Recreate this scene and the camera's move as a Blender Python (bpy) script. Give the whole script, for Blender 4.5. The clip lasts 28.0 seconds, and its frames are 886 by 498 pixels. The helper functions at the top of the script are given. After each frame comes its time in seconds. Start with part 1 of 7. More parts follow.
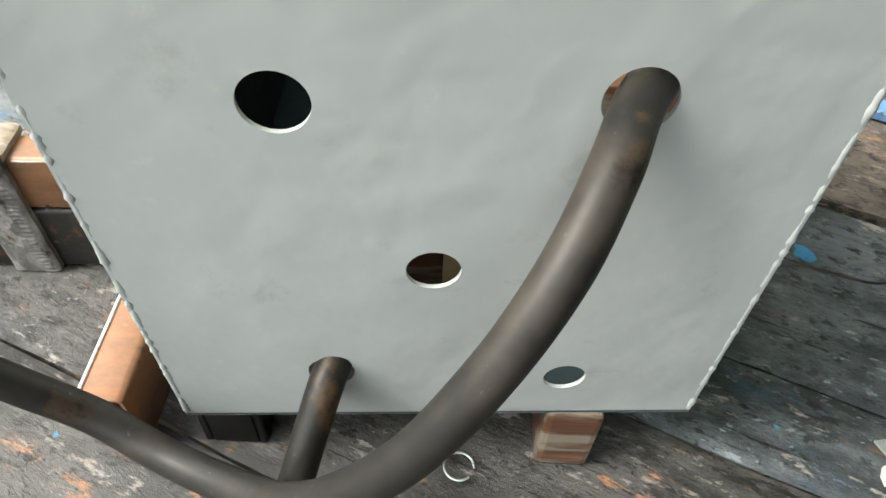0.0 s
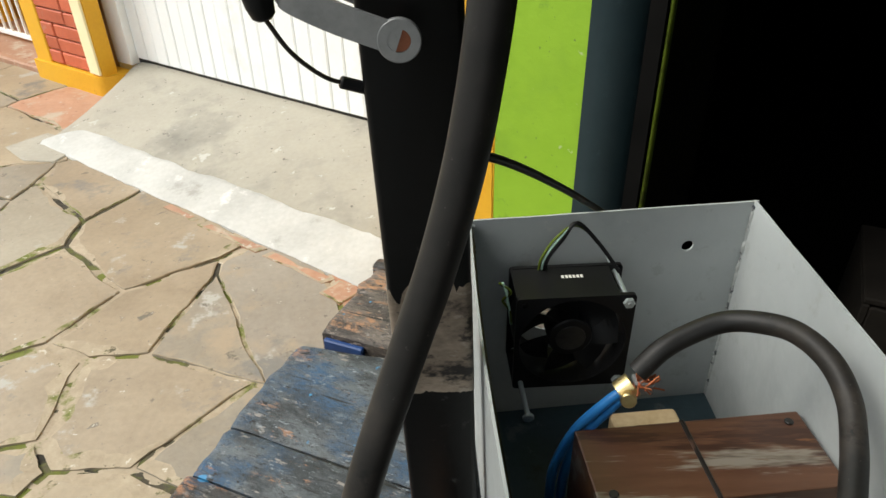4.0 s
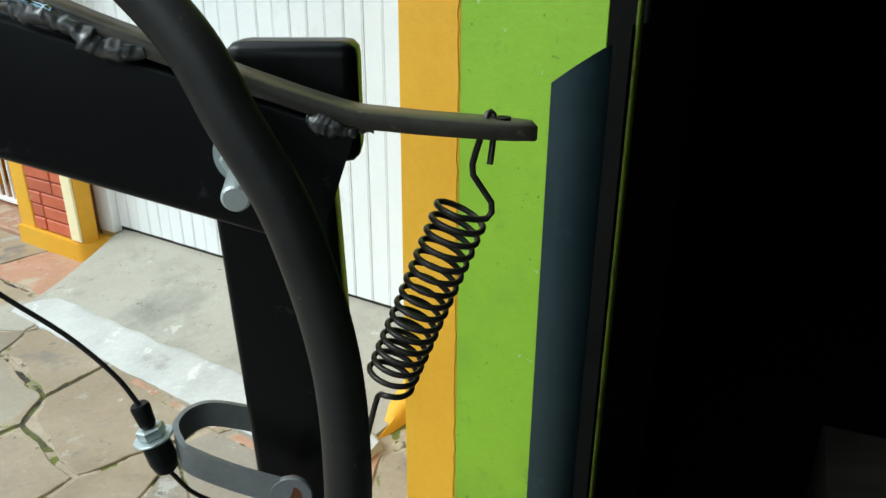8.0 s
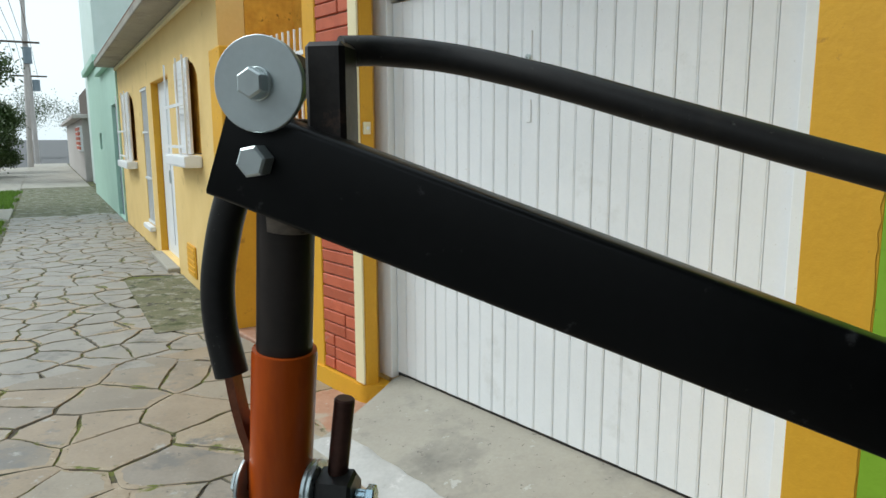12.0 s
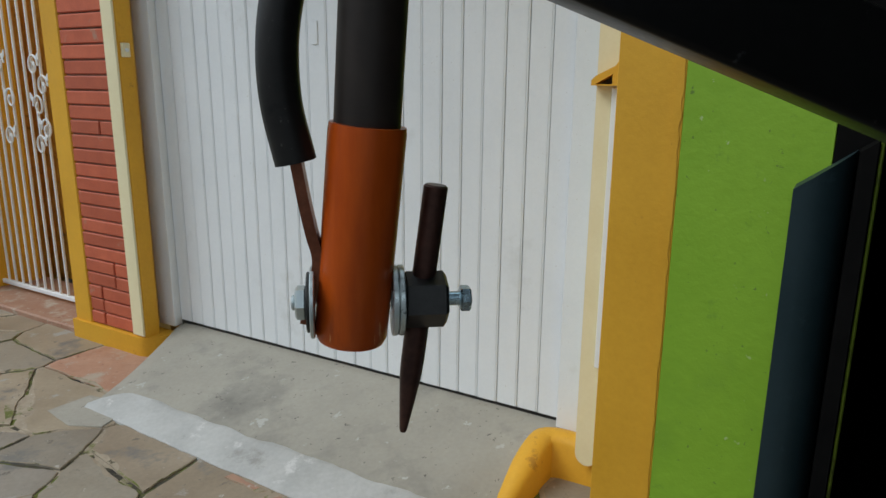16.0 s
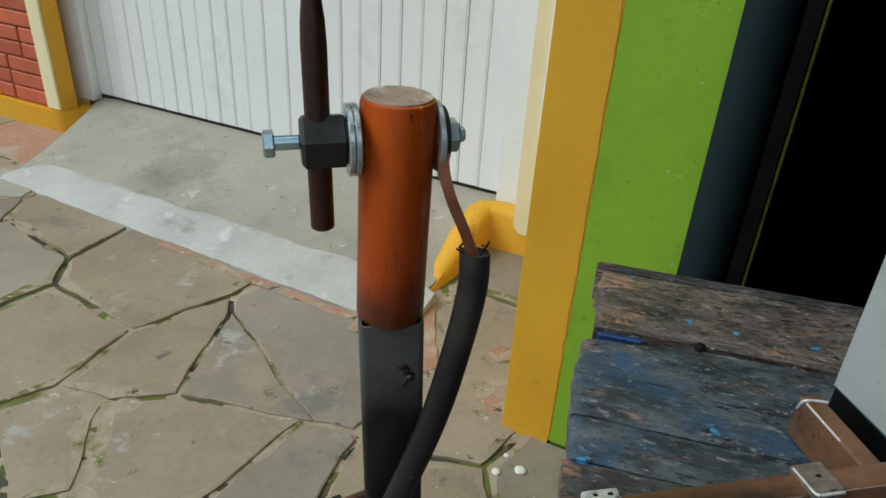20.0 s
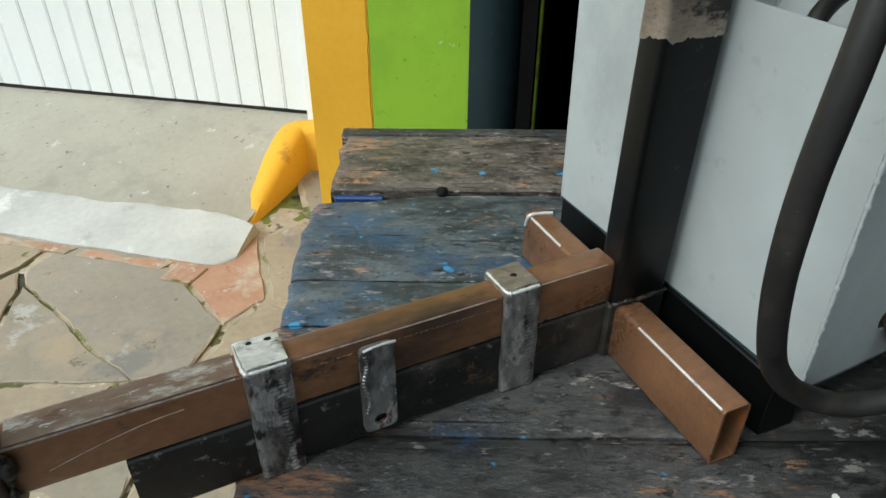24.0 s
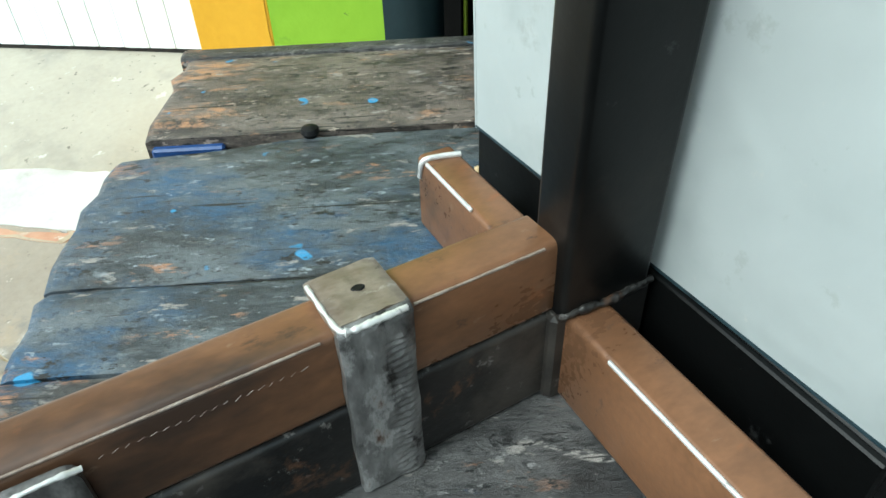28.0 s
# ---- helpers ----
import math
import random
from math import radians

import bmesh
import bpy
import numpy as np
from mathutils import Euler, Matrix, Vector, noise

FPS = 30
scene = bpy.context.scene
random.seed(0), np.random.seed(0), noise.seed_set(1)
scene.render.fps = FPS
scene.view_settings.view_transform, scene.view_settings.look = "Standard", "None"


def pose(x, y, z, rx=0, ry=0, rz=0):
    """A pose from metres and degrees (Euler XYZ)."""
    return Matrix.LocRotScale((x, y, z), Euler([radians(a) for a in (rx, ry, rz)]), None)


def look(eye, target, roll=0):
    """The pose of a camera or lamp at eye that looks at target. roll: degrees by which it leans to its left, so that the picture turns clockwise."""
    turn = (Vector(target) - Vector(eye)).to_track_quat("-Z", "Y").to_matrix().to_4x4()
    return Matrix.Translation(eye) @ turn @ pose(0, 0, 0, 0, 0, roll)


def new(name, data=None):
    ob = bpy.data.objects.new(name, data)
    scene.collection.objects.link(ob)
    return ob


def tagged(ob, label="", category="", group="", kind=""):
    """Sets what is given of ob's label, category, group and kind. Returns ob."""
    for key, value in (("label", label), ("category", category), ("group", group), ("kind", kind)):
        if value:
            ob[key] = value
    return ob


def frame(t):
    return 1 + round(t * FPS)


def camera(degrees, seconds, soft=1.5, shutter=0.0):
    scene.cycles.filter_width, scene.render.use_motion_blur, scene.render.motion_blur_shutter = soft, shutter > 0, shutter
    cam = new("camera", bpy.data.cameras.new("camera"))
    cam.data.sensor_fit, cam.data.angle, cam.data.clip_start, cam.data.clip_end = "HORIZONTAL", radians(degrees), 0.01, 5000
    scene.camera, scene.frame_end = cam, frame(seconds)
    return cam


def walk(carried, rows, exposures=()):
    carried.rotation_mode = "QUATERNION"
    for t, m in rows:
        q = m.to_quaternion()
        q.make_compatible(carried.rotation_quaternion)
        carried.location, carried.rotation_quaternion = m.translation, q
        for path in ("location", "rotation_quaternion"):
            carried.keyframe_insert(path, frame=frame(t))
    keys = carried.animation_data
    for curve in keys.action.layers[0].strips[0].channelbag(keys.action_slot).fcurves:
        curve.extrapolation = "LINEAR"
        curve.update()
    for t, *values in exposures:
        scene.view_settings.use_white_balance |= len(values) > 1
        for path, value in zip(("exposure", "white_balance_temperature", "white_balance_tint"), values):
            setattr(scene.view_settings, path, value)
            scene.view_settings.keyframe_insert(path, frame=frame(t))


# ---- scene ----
from mathutils.geometry import delaunay_2d_cdt

cam = camera(65.4, 28.0)
METRES, EYE, TILT, LEAN, TURN = 1.9, 1.14, 0.0, 0.0, 0.0
ROWS = [
    (0.0, 0.0, 0.0, 0.0, 2.29, -48.49, -2.03),
    (0.5, -0.0164, -0.0204, -0.0036, 0.1, -47.31, -1.76),
    (1.0, -0.0405, -0.0424, -0.0013, -5.64, -46.18, -2.2),
    (1.5, -0.0476, -0.0461, 0.0178, -5.91, -43.8, -0.59),
    (2.0, -0.0554, -0.0503, 0.0398, -3.71, -43.88, 2.2),
    (2.5, -0.0592, -0.0512, 0.0541, -6.86, -41.15, -1.72),
    (3.0, -0.0606, -0.0416, 0.0597, -5.26, -40.9, -0.27),
    (3.5, -0.0624, -0.0359, 0.077, -3.51, -37.46, 1.54),
    (4.0, -0.0685, -0.0204, 0.0996, -1.09, -33.42, 1.0),
    (4.5, -0.0668, -0.0095, 0.1179, -0.5, -30.06, 0.52),
    (6.5, -0.0695, -0.0021, 0.1644, 2.69, -19.82, -0.27),
    (7.0, -0.0694, -0.0031, 0.1556, 1.92, -21.49, -0.26),
    (7.5, -0.0626, -0.0016, 0.1596, 1.04, -20.48, 0.11),
    (8.0, -0.0494, -0.0042, 0.1574, -2.31, -21.25, -0.22),
    (8.5, -0.0452, -0.0067, 0.1577, -3.21, -21.6, -0.55),
    (9.0, -0.0475, -0.0086, 0.1595, -2.81, -20.84, -0.6),
    (9.5, -0.0676, -0.015, 0.167, 1.59, -18.99, -0.27),
    (10.0, -0.0973, -0.029, 0.1793, 7.49, -16.75, 0.86),
    (10.5, -0.1144, -0.0391, 0.191, 16.97, -14.99, 0.91),
    (11.0, -0.1523, -0.0457, 0.1987, 20.46, -13.21, -0.22),
    (11.5, -0.2017, -0.0497, 0.2061, 17.33, -11.91, 0.69),
    (12.0, -0.2228, -0.0488, 0.2165, 15.16, -9.15, 0.21),
    (12.5, -0.2313, -0.0548, 0.2174, 12.96, -8.71, 0.15),
    (14.5, -0.2923, -0.0475, 0.2046, -1.95, -8.43, 0.47),
    (15.0, -0.2978, -0.0403, 0.1835, -4.07, -12.18, -0.52),
    (15.5, -0.3003, -0.0445, 0.1785, -4.28, -12.87, -0.68),
    (16.0, -0.2996, -0.0427, 0.174, -4.48, -13.66, -0.51),
    (16.5, -0.3004, -0.0418, 0.1719, -4.72, -14.03, -0.94),
    (17.0, -0.291, -0.0386, 0.1551, -6.89, -16.96, -1.29),
    (17.5, -0.2878, -0.0406, 0.133, -8.63, -20.89, -3.58),
    (18.0, -0.2945, -0.0362, 0.1145, -6.89, -24.76, -4.29),
    (18.5, -0.2915, -0.0343, 0.1018, -7.46, -26.68, -4.28),
    (19.0, -0.2898, -0.0288, 0.0897, -7.38, -28.32, -4.54),
    (19.5, -0.2856, -0.0268, 0.0791, -8.13, -28.01, -3.87),
    (20.0, -0.2841, -0.025, 0.0676, -8.22, -28.68, -3.2),
    (20.5, -0.2824, -0.0216, 0.0566, -8.88, -30.04, -2.91),
    (22.5, -0.2664, -0.0331, 0.0189, -8.54, -31.99, 0.09),
    (23.0, -0.245, -0.0353, 0.0153, -13.02, -33.95, 1.09),
    (23.5, -0.2239, -0.0342, 0.018, -18.83, -33.77, 0.63),
    (24.0, -0.2061, -0.0263, 0.0145, -22.81, -33.55, -0.2),
    (24.5, -0.2005, 0.0016, -0.0094, -19.0, -37.71, -1.51),
    (25.0, -0.2038, 0.0256, -0.027, -14.73, -39.72, -0.27),
    (25.5, -0.2112, 0.0393, -0.0397, -12.32, -40.73, 1.08),
    (26.0, -0.2113, 0.0518, -0.0482, -12.47, -40.77, 2.11),
    (26.5, -0.1966, 0.0571, -0.0538, -15.16, -40.55, 2.11),
    (27.0, -0.1766, 0.0573, -0.0506, -18.7, -40.05, 2.39),
    (27.5, -0.153, 0.055, -0.0462, -23.57, -39.11, 1.85),
    (28.0, -0.1396, 0.0496, -0.0409, -27.5, -38.55, 1.54),
]
EXPOSURES = [(0.0, 2.56, 7000, 9), (1.0, 2.46, 6900, 12), (2.0, 2.38, 6750, 10), (3.0, 2.00, 6600, 8), (4.0, 1.14, 6800, 10), (4.5, 0.9, 6600, 10), (6.5, 1.02, 5700, 8), (8.0, 0.98, 5950, 1), (9.5, 0.90, 5800, 3), (11.0, 0.64, 5900, 4), (12.0, 0.45, 6100, 6), (12.5, 0.42, 6100, 7), (14.5, 0.13, 6000, 9), (15.5, 0.03, 6000, 9),
             (17.0, -0.14, 6000, 6), (20.0, 0.22, 6100, 4), (22.5, 0.46, 6050, 5), (24.0, 0.88, 6200, 3), (25.0, 1.08, 6400, 9), (26.0, 1.2, 6300, 8), (27.0, 1.40, 6050, 0), (28.0, 1.52, 5950, -3)]
walk(cam, [(t, pose(0, 0, EYE, TILT, LEAN, TURN) @ pose(METRES * x, METRES * y, METRES * z, 90 + pitch, roll, yaw)) for t, x, y, z, yaw, pitch, roll in ROWS], EXPOSURES)

# ---- light: a bright overcast day over the street ----
SUN_EL, SUN_AZ = radians(48), radians(270)
world = bpy.data.worlds.new("world")
scene.world = world
world.use_nodes = True
wn = world.node_tree
sky = wn.nodes.new("ShaderNodeTexSky")
sky.sky_type, sky.sun_disc, sky.sun_elevation, sky.sun_rotation = "NISHITA", False, SUN_EL, SUN_AZ
sky.air_density, sky.dust_density = 1.0, 4.0
haze = wn.nodes.new("ShaderNodeMix")
haze.data_type = "RGBA"
haze.inputs[0].default_value = 0.75
haze.inputs[7].default_value = (8.5, 9.4, 9.7, 1)
wn.links.new(sky.outputs[0], haze.inputs[6])
wn.links.new(haze.outputs[2], wn.nodes["Background"].inputs[0])
wn.nodes["Background"].inputs[1].default_value = 0.10
sun_data = bpy.data.lights.new("sun", "SUN")
sun_data.energy, sun_data.angle, sun_data.color = 1.3, radians(30), (0.97, 0.97, 0.94)
sun = new("sun", sun_data)
sun.matrix_world = look((-6.5, 0.2, 7.2), (0, 1.2, 0))

# ---- frames of reference ----
STREET = pose(-0.015, 1.2, 0, 0, 0, -35)      # x along the house fronts, y into the houses
TABLE = 0.841
BENCH = pose(-0.212, 0.666, TABLE, 0, 0, -23.5)     # x along the planks, y towards the doorway


# ---- materials ----
def surf(name, a, b, scale=8.0, rough=0.6, metal=0.0, bump=0.15, grain=120.0, spots=(), stretch=(1, 1, 1), rough2=None, turn=0.0, isl=0.0, spec=0.5, tints=()):
    """Two-scale procedural surface. spots: (colour, scale, threshold, softness) laid over one by one."""
    m = bpy.data.materials.new(name)
    m.use_nodes = True
    nt = m.node_tree
    N, L = nt.nodes, nt.links
    bsdf = N["Principled BSDF"]
    geo = N.new("ShaderNodeNewGeometry")
    mp = N.new("ShaderNodeMapping")
    mp.inputs["Rotation"].default_value = (0, 0, radians(turn))
    mp.inputs["Scale"].default_value = stretch
    L.new(geo.outputs["Position"], mp.inputs[0])

    def nz(sc, detail=4.0, rgh=0.6):
        n = N.new("ShaderNodeTexNoise")
        n.inputs["Scale"].default_value, n.inputs["Detail"].default_value, n.inputs["Roughness"].default_value = sc, detail, rgh
        L.new(mp.outputs[0], n.inputs["Vector"])
        return n

    big, fine = nz(scale), nz(grain, 3.0)
    add = N.new("ShaderNodeMath")
    add.operation = "MULTIPLY_ADD"
    L.new(fine.outputs[0], add.inputs[0])
    add.inputs[1].default_value = 0.45
    L.new(big.outputs[0], add.inputs[2])
    rng = N.new("ShaderNodeMapRange")
    rng.inputs[1].default_value, rng.inputs[2].default_value = 0.48, 0.98
    L.new(add.outputs[0], rng.inputs[0])
    mix = N.new("ShaderNodeMix")
    mix.data_type = "RGBA"
    mix.inputs[6].default_value, mix.inputs[7].default_value = (*a, 1), (*b, 1)
    L.new(rng.outputs[0], mix.inputs[0])
    col = mix.outputs[2]
    if isl:
        info = N.new("ShaderNodeObjectInfo")
        hs = N.new("ShaderNodeHueSaturation")
        vr = N.new("ShaderNodeMapRange")
        vr.inputs[3].default_value, vr.inputs[4].default_value = 1 - isl, 1 + isl
        L.new(info.outputs["Random"], vr.inputs[0])
        L.new(vr.outputs[0], hs.inputs["Value"])
        L.new(col, hs.inputs["Color"])
        col = hs.outputs[0]
    if tints:
        info = N.new("ShaderNodeObjectInfo")
        cr = N.new("ShaderNodeValToRGB")
        cr.color_ramp.interpolation = "CONSTANT"
        for k, c in enumerate(tints):
            e = cr.color_ramp.elements[k] if k < 2 else cr.color_ramp.elements.new(k / len(tints))
            e.position, e.color = k / len(tints), (*c, 1)
        L.new(info.outputs["Random"], cr.inputs[0])
        mt = N.new("ShaderNodeMix")
        mt.data_type, mt.blend_type = "RGBA", "MULTIPLY"
        mt.inputs[0].default_value = 1.0
        L.new(col, mt.inputs[6])
        L.new(cr.outputs[0], mt.inputs[7])
        col = mt.outputs[2]
    for c, sc, th, sf in spots:
        sp = nz(sc, 6.0, 0.68)
        if th > 0.60:
            th, sf = 0.60 + (th - 0.60) * 0.36, sf * 1.0
        r2 = N.new("ShaderNodeMapRange")
        r2.inputs[1].default_value, r2.inputs[2].default_value = th, th + sf
        L.new(sp.outputs[0], r2.inputs[0])
        mx = N.new("ShaderNodeMix")
        mx.data_type = "RGBA"
        mx.inputs[7].default_value = (*c, 1)
        L.new(r2.outputs[0], mx.inputs[0])
        L.new(col, mx.inputs[6])
        col = mx.outputs[2]
    L.new(col, bsdf.inputs["Base Color"])
    rr = N.new("ShaderNodeMapRange")
    rr.inputs[3].default_value, rr.inputs[4].default_value = rough - 0.08, (rough2 or rough) + 0.08
    L.new(rng.outputs[0], rr.inputs[0])
    L.new(rr.outputs[0], bsdf.inputs["Roughness"])
    bsdf.inputs["Metallic"].default_value = metal
    bsdf.inputs["Specular IOR Level"].default_value = spec
    if bump:
        bp = N.new("ShaderNodeBump")
        bp.inputs["Strength"].default_value, bp.inputs["Distance"].default_value = bump, 0.3 / grain
        L.new(add.outputs[0], bp.inputs["Height"])
        L.new(bp.outputs[0], bsdf.inputs["Normal"])
    return m


GREYPAINT = surf("grey_box_paint", (0.362, 0.388, 0.386), (0.425, 0.452, 0.450), 7, 0.40, 0, 0.30, 30, [((0.325, 0.352, 0.350), 5, 0.53, 0.16), ((0.335, 0.350, 0.340), 22, 0.63, 0.08), ((0.34, 0.36, 0.35), 45, 0.66, 0.06), ((0.42, 0.435, 0.42), 120, 0.70, 0.05)], spec=0.4)
BLACKPAINT = surf("black_paint", (0.0020, 0.0022, 0.0022), (0.0042, 0.0045, 0.0046), 12, 0.36, 0, 0.10, 200, [((0.030, 0.030, 0.030), 60, 0.72, 0.05), ((0.010, 0.0085, 0.0075), 9, 0.60, 0.10)], spec=0.22)
BURNT = surf("burnt_steel", (0.085, 0.065, 0.050), (0.30, 0.245, 0.19), 30, 0.45, 0.3, 0.4, 260, [((0.38, 0.34, 0.29), 26, 0.56, 0.10), ((0.022, 0.018, 0.016), 32, 0.56, 0.06), ((0.015, 0.013, 0.012), 12, 0.60, 0.05)], (1, 1, 1.8))
RUSTTUBE = surf("mill_rust_tube", (0.115, 0.057, 0.030), (0.255, 0.122, 0.060), 14, 0.32, 0.2, 0.2, 300, [((0.055, 0.032, 0.022), 9, 0.54, 0.16), ((0.27, 0.16, 0.09), 7, 0.59, 0.16), ((0.050, 0.032, 0.025), 60, 0.62, 0.08), ((0.28, 0.10, 0.035), 26, 0.62, 0.10), ((0.24, 0.155, 0.10), 110, 0.70, 0.08)], (0.5, 1, 1))
SCUFFED = surf("scuffed_black_tube", (0.008, 0.008, 0.008), (0.022, 0.020, 0.018), 20, 0.40, 0.1, 0.3, 220, [((0.055, 0.047, 0.040), 14, 0.54, 0.14), ((0.15, 0.14, 0.13), 110, 0.62, 0.08), ((0.08, 0.042, 0.025), 45, 0.63, 0.08)], spec=0.35)
SEAMPAINT = surf("grey_seam_paint", (0.30, 0.32, 0.315), (0.42, 0.44, 0.43), 120, 0.5, 0, 0.4, 400, [((0.05, 0.058, 0.065), 75, 0.53, 0.05), ((0.015, 0.015, 0.016), 160, 0.60, 0.05)])
DARKTUBE = surf("dark_mill_tube", (0.013, 0.012, 0.012), (0.042, 0.034, 0.030), 30, 0.38, 0.4, 0.15, 300, [((0.13, 0.07, 0.05), 24, 0.62, 0.10)])
BAREWELD = surf("ground_weld", (0.55, 0.54, 0.52), (0.80, 0.79, 0.77), 70, 0.34, 0.35, 0.4, 400, [((0.26, 0.25, 0.23), 80, 0.64, 0.06)])
WELDGREY = surf("grey_arc_weld", (0.062, 0.060, 0.058), (0.215, 0.21, 0.205), 120, 0.36, 0.5, 0.4, 400, [((0.34, 0.34, 0.35), 160, 0.62, 0.05)])
FLATSTEEL = surf("olive_flat_steel", (0.060, 0.053, 0.042), (0.115, 0.102, 0.082), 30, 0.40, 0.3, 0.2, 260, [((0.030, 0.026, 0.022), 24, 0.56, 0.10), ((0.20, 0.18, 0.15), 120, 0.68, 0.03)])
SCRAPED = surf("scraped_tube_top", (0.15, 0.088, 0.062), (0.30, 0.23, 0.185), 60, 0.32, 0.3, 0.5, 300, [((0.11, 0.060, 0.042), 30, 0.50, 0.12), ((0.50, 0.47, 0.43), 70, 0.56, 0.10), ((0.70, 0.69, 0.66), 260, 0.64, 0.06)], (0.4, 1, 1))
WORN = surf("worn_tube_edge", (0.16, 0.10, 0.07), (0.42, 0.36, 0.31), 160, 0.42, 0.3, 0.3, 400)
STRAPWHITE = surf("white_filed_strap", (0.44, 0.43, 0.41), (0.82, 0.81, 0.79), 60, 0.34, 0.3, 0.8, 240, [((0.17, 0.155, 0.14), 70, 0.54, 0.08), ((0.85, 0.84, 0.82), 60, 0.58, 0.06), ((0.030, 0.027, 0.024), 110, 0.68, 0.05)], (0.35, 1, 1))
STRAPBROWN = surf("brown_filed_strap", (0.13, 0.10, 0.075), (0.30, 0.25, 0.20), 60, 0.40, 0.3, 0.6, 240, [((0.42, 0.39, 0.35), 70, 0.57, 0.08), ((0.22, 0.10, 0.05), 60, 0.58, 0.08), ((0.050, 0.042, 0.036), 90, 0.66, 0.05)], (0.5, 1, 1))
GRINDSTEEL = surf("ground_strap_steel", (0.062, 0.059, 0.057), (0.27, 0.262, 0.255), 50, 0.36, 0.4, 0.7, 200, [((0.018, 0.016, 0.015), 28, 0.51, 0.12), ((0.47, 0.46, 0.45), 60, 0.55, 0.10), ((0.020, 0.018, 0.017), 75, 0.58, 0.06), ((0.10, 0.055, 0.035), 60, 0.62, 0.08)], (1, 1, 0.5))
CLEVISSTEEL = surf("grey_clevis_steel", (0.19, 0.195, 0.195), (0.27, 0.275, 0.275), 60, 0.4, 0.3, 0.1, 400)
SLEEVE = surf("red_oxide_sleeve", (0.37, 0.052, 0.004), (0.58, 0.105, 0.008), 22, 0.33, 0.0, 0.14, 250, [((0.17, 0.026, 0.006), 22, 0.56, 0.14), ((0.10, 0.020, 0.008), 70, 0.64, 0.05), ((0.60, 0.24, 0.08), 90, 0.71, 0.03)], (1, 1, 0.2), spec=0.28)
SLEEVETOP = surf("flaked_sleeve_top", (0.28, 0.17, 0.11), (0.48, 0.38, 0.29), 90, 0.6, 0.1, 0.4, 300, [((0.62, 0.54, 0.45), 70, 0.56, 0.06), ((0.40, 0.13, 0.05), 50, 0.58, 0.05)])
PIPE = surf("brown_black_pipe", (0.018, 0.014, 0.012), (0.036, 0.027, 0.022), 30, 0.46, 0.1, 0.1, 200, [((0.06, 0.045, 0.036), 22, 0.64, 0.08)], spec=0.35)
ROD = surf("copper_oxide_rod", (0.050, 0.026, 0.021), (0.12, 0.058, 0.044), 60, 0.40, 0.7, 0.2, 300)
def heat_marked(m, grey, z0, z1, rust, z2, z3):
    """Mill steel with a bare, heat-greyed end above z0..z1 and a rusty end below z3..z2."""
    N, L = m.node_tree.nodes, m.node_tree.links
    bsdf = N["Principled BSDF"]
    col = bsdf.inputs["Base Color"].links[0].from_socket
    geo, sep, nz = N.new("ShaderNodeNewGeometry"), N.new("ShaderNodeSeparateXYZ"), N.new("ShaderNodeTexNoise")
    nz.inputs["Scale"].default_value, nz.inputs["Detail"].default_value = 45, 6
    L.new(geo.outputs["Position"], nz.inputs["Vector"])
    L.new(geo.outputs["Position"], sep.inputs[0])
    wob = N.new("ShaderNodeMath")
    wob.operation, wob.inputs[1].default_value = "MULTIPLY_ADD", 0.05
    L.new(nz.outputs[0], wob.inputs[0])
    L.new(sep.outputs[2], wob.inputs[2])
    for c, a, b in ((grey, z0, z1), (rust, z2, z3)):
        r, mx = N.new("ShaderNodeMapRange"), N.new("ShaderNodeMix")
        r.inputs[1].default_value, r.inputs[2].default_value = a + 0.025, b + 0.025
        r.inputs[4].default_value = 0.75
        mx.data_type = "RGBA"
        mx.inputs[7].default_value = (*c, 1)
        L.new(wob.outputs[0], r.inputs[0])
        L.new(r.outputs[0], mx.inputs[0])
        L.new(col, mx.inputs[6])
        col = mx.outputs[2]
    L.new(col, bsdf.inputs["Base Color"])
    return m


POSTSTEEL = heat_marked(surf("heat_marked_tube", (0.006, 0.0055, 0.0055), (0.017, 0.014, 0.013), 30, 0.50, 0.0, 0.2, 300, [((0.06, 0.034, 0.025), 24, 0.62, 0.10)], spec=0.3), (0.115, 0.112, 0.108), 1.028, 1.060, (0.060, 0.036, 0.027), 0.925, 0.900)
SLEEVEBURNT = heat_marked(surf("charred_red_oxide_sleeve", (0.37, 0.052, 0.004), (0.58, 0.105, 0.008), 22, 0.33, 0.0, 0.14, 250, [((0.17, 0.026, 0.006), 22, 0.56, 0.14), ((0.10, 0.020, 0.008), 70, 0.64, 0.05), ((0.60, 0.24, 0.08), 90, 0.71, 0.03)], (1, 1, 0.2), spec=0.28), (0.3, 0.08, 0.02), 4.0, 5.0, (0.028, 0.010, 0.007), 1.125, 1.094)
ZINC = surf("zinc_plated", (0.50, 0.56, 0.56), (0.60, 0.66, 0.66), 12, 0.32, 0.65, 0.05, 300, [((0.42, 0.43, 0.42), 9, 0.60, 0.12)])
ZINCBLUE = surf("blue_zinc_bolt", (0.30, 0.43, 0.50), (0.52, 0.66, 0.72), 40, 0.24, 0.9, 0.08, 300)
STEELNUT = surf("black_oxide_collar", (0.022, 0.022, 0.022), (0.05, 0.048, 0.045), 60, 0.40, 0.5, 0.15, 300)
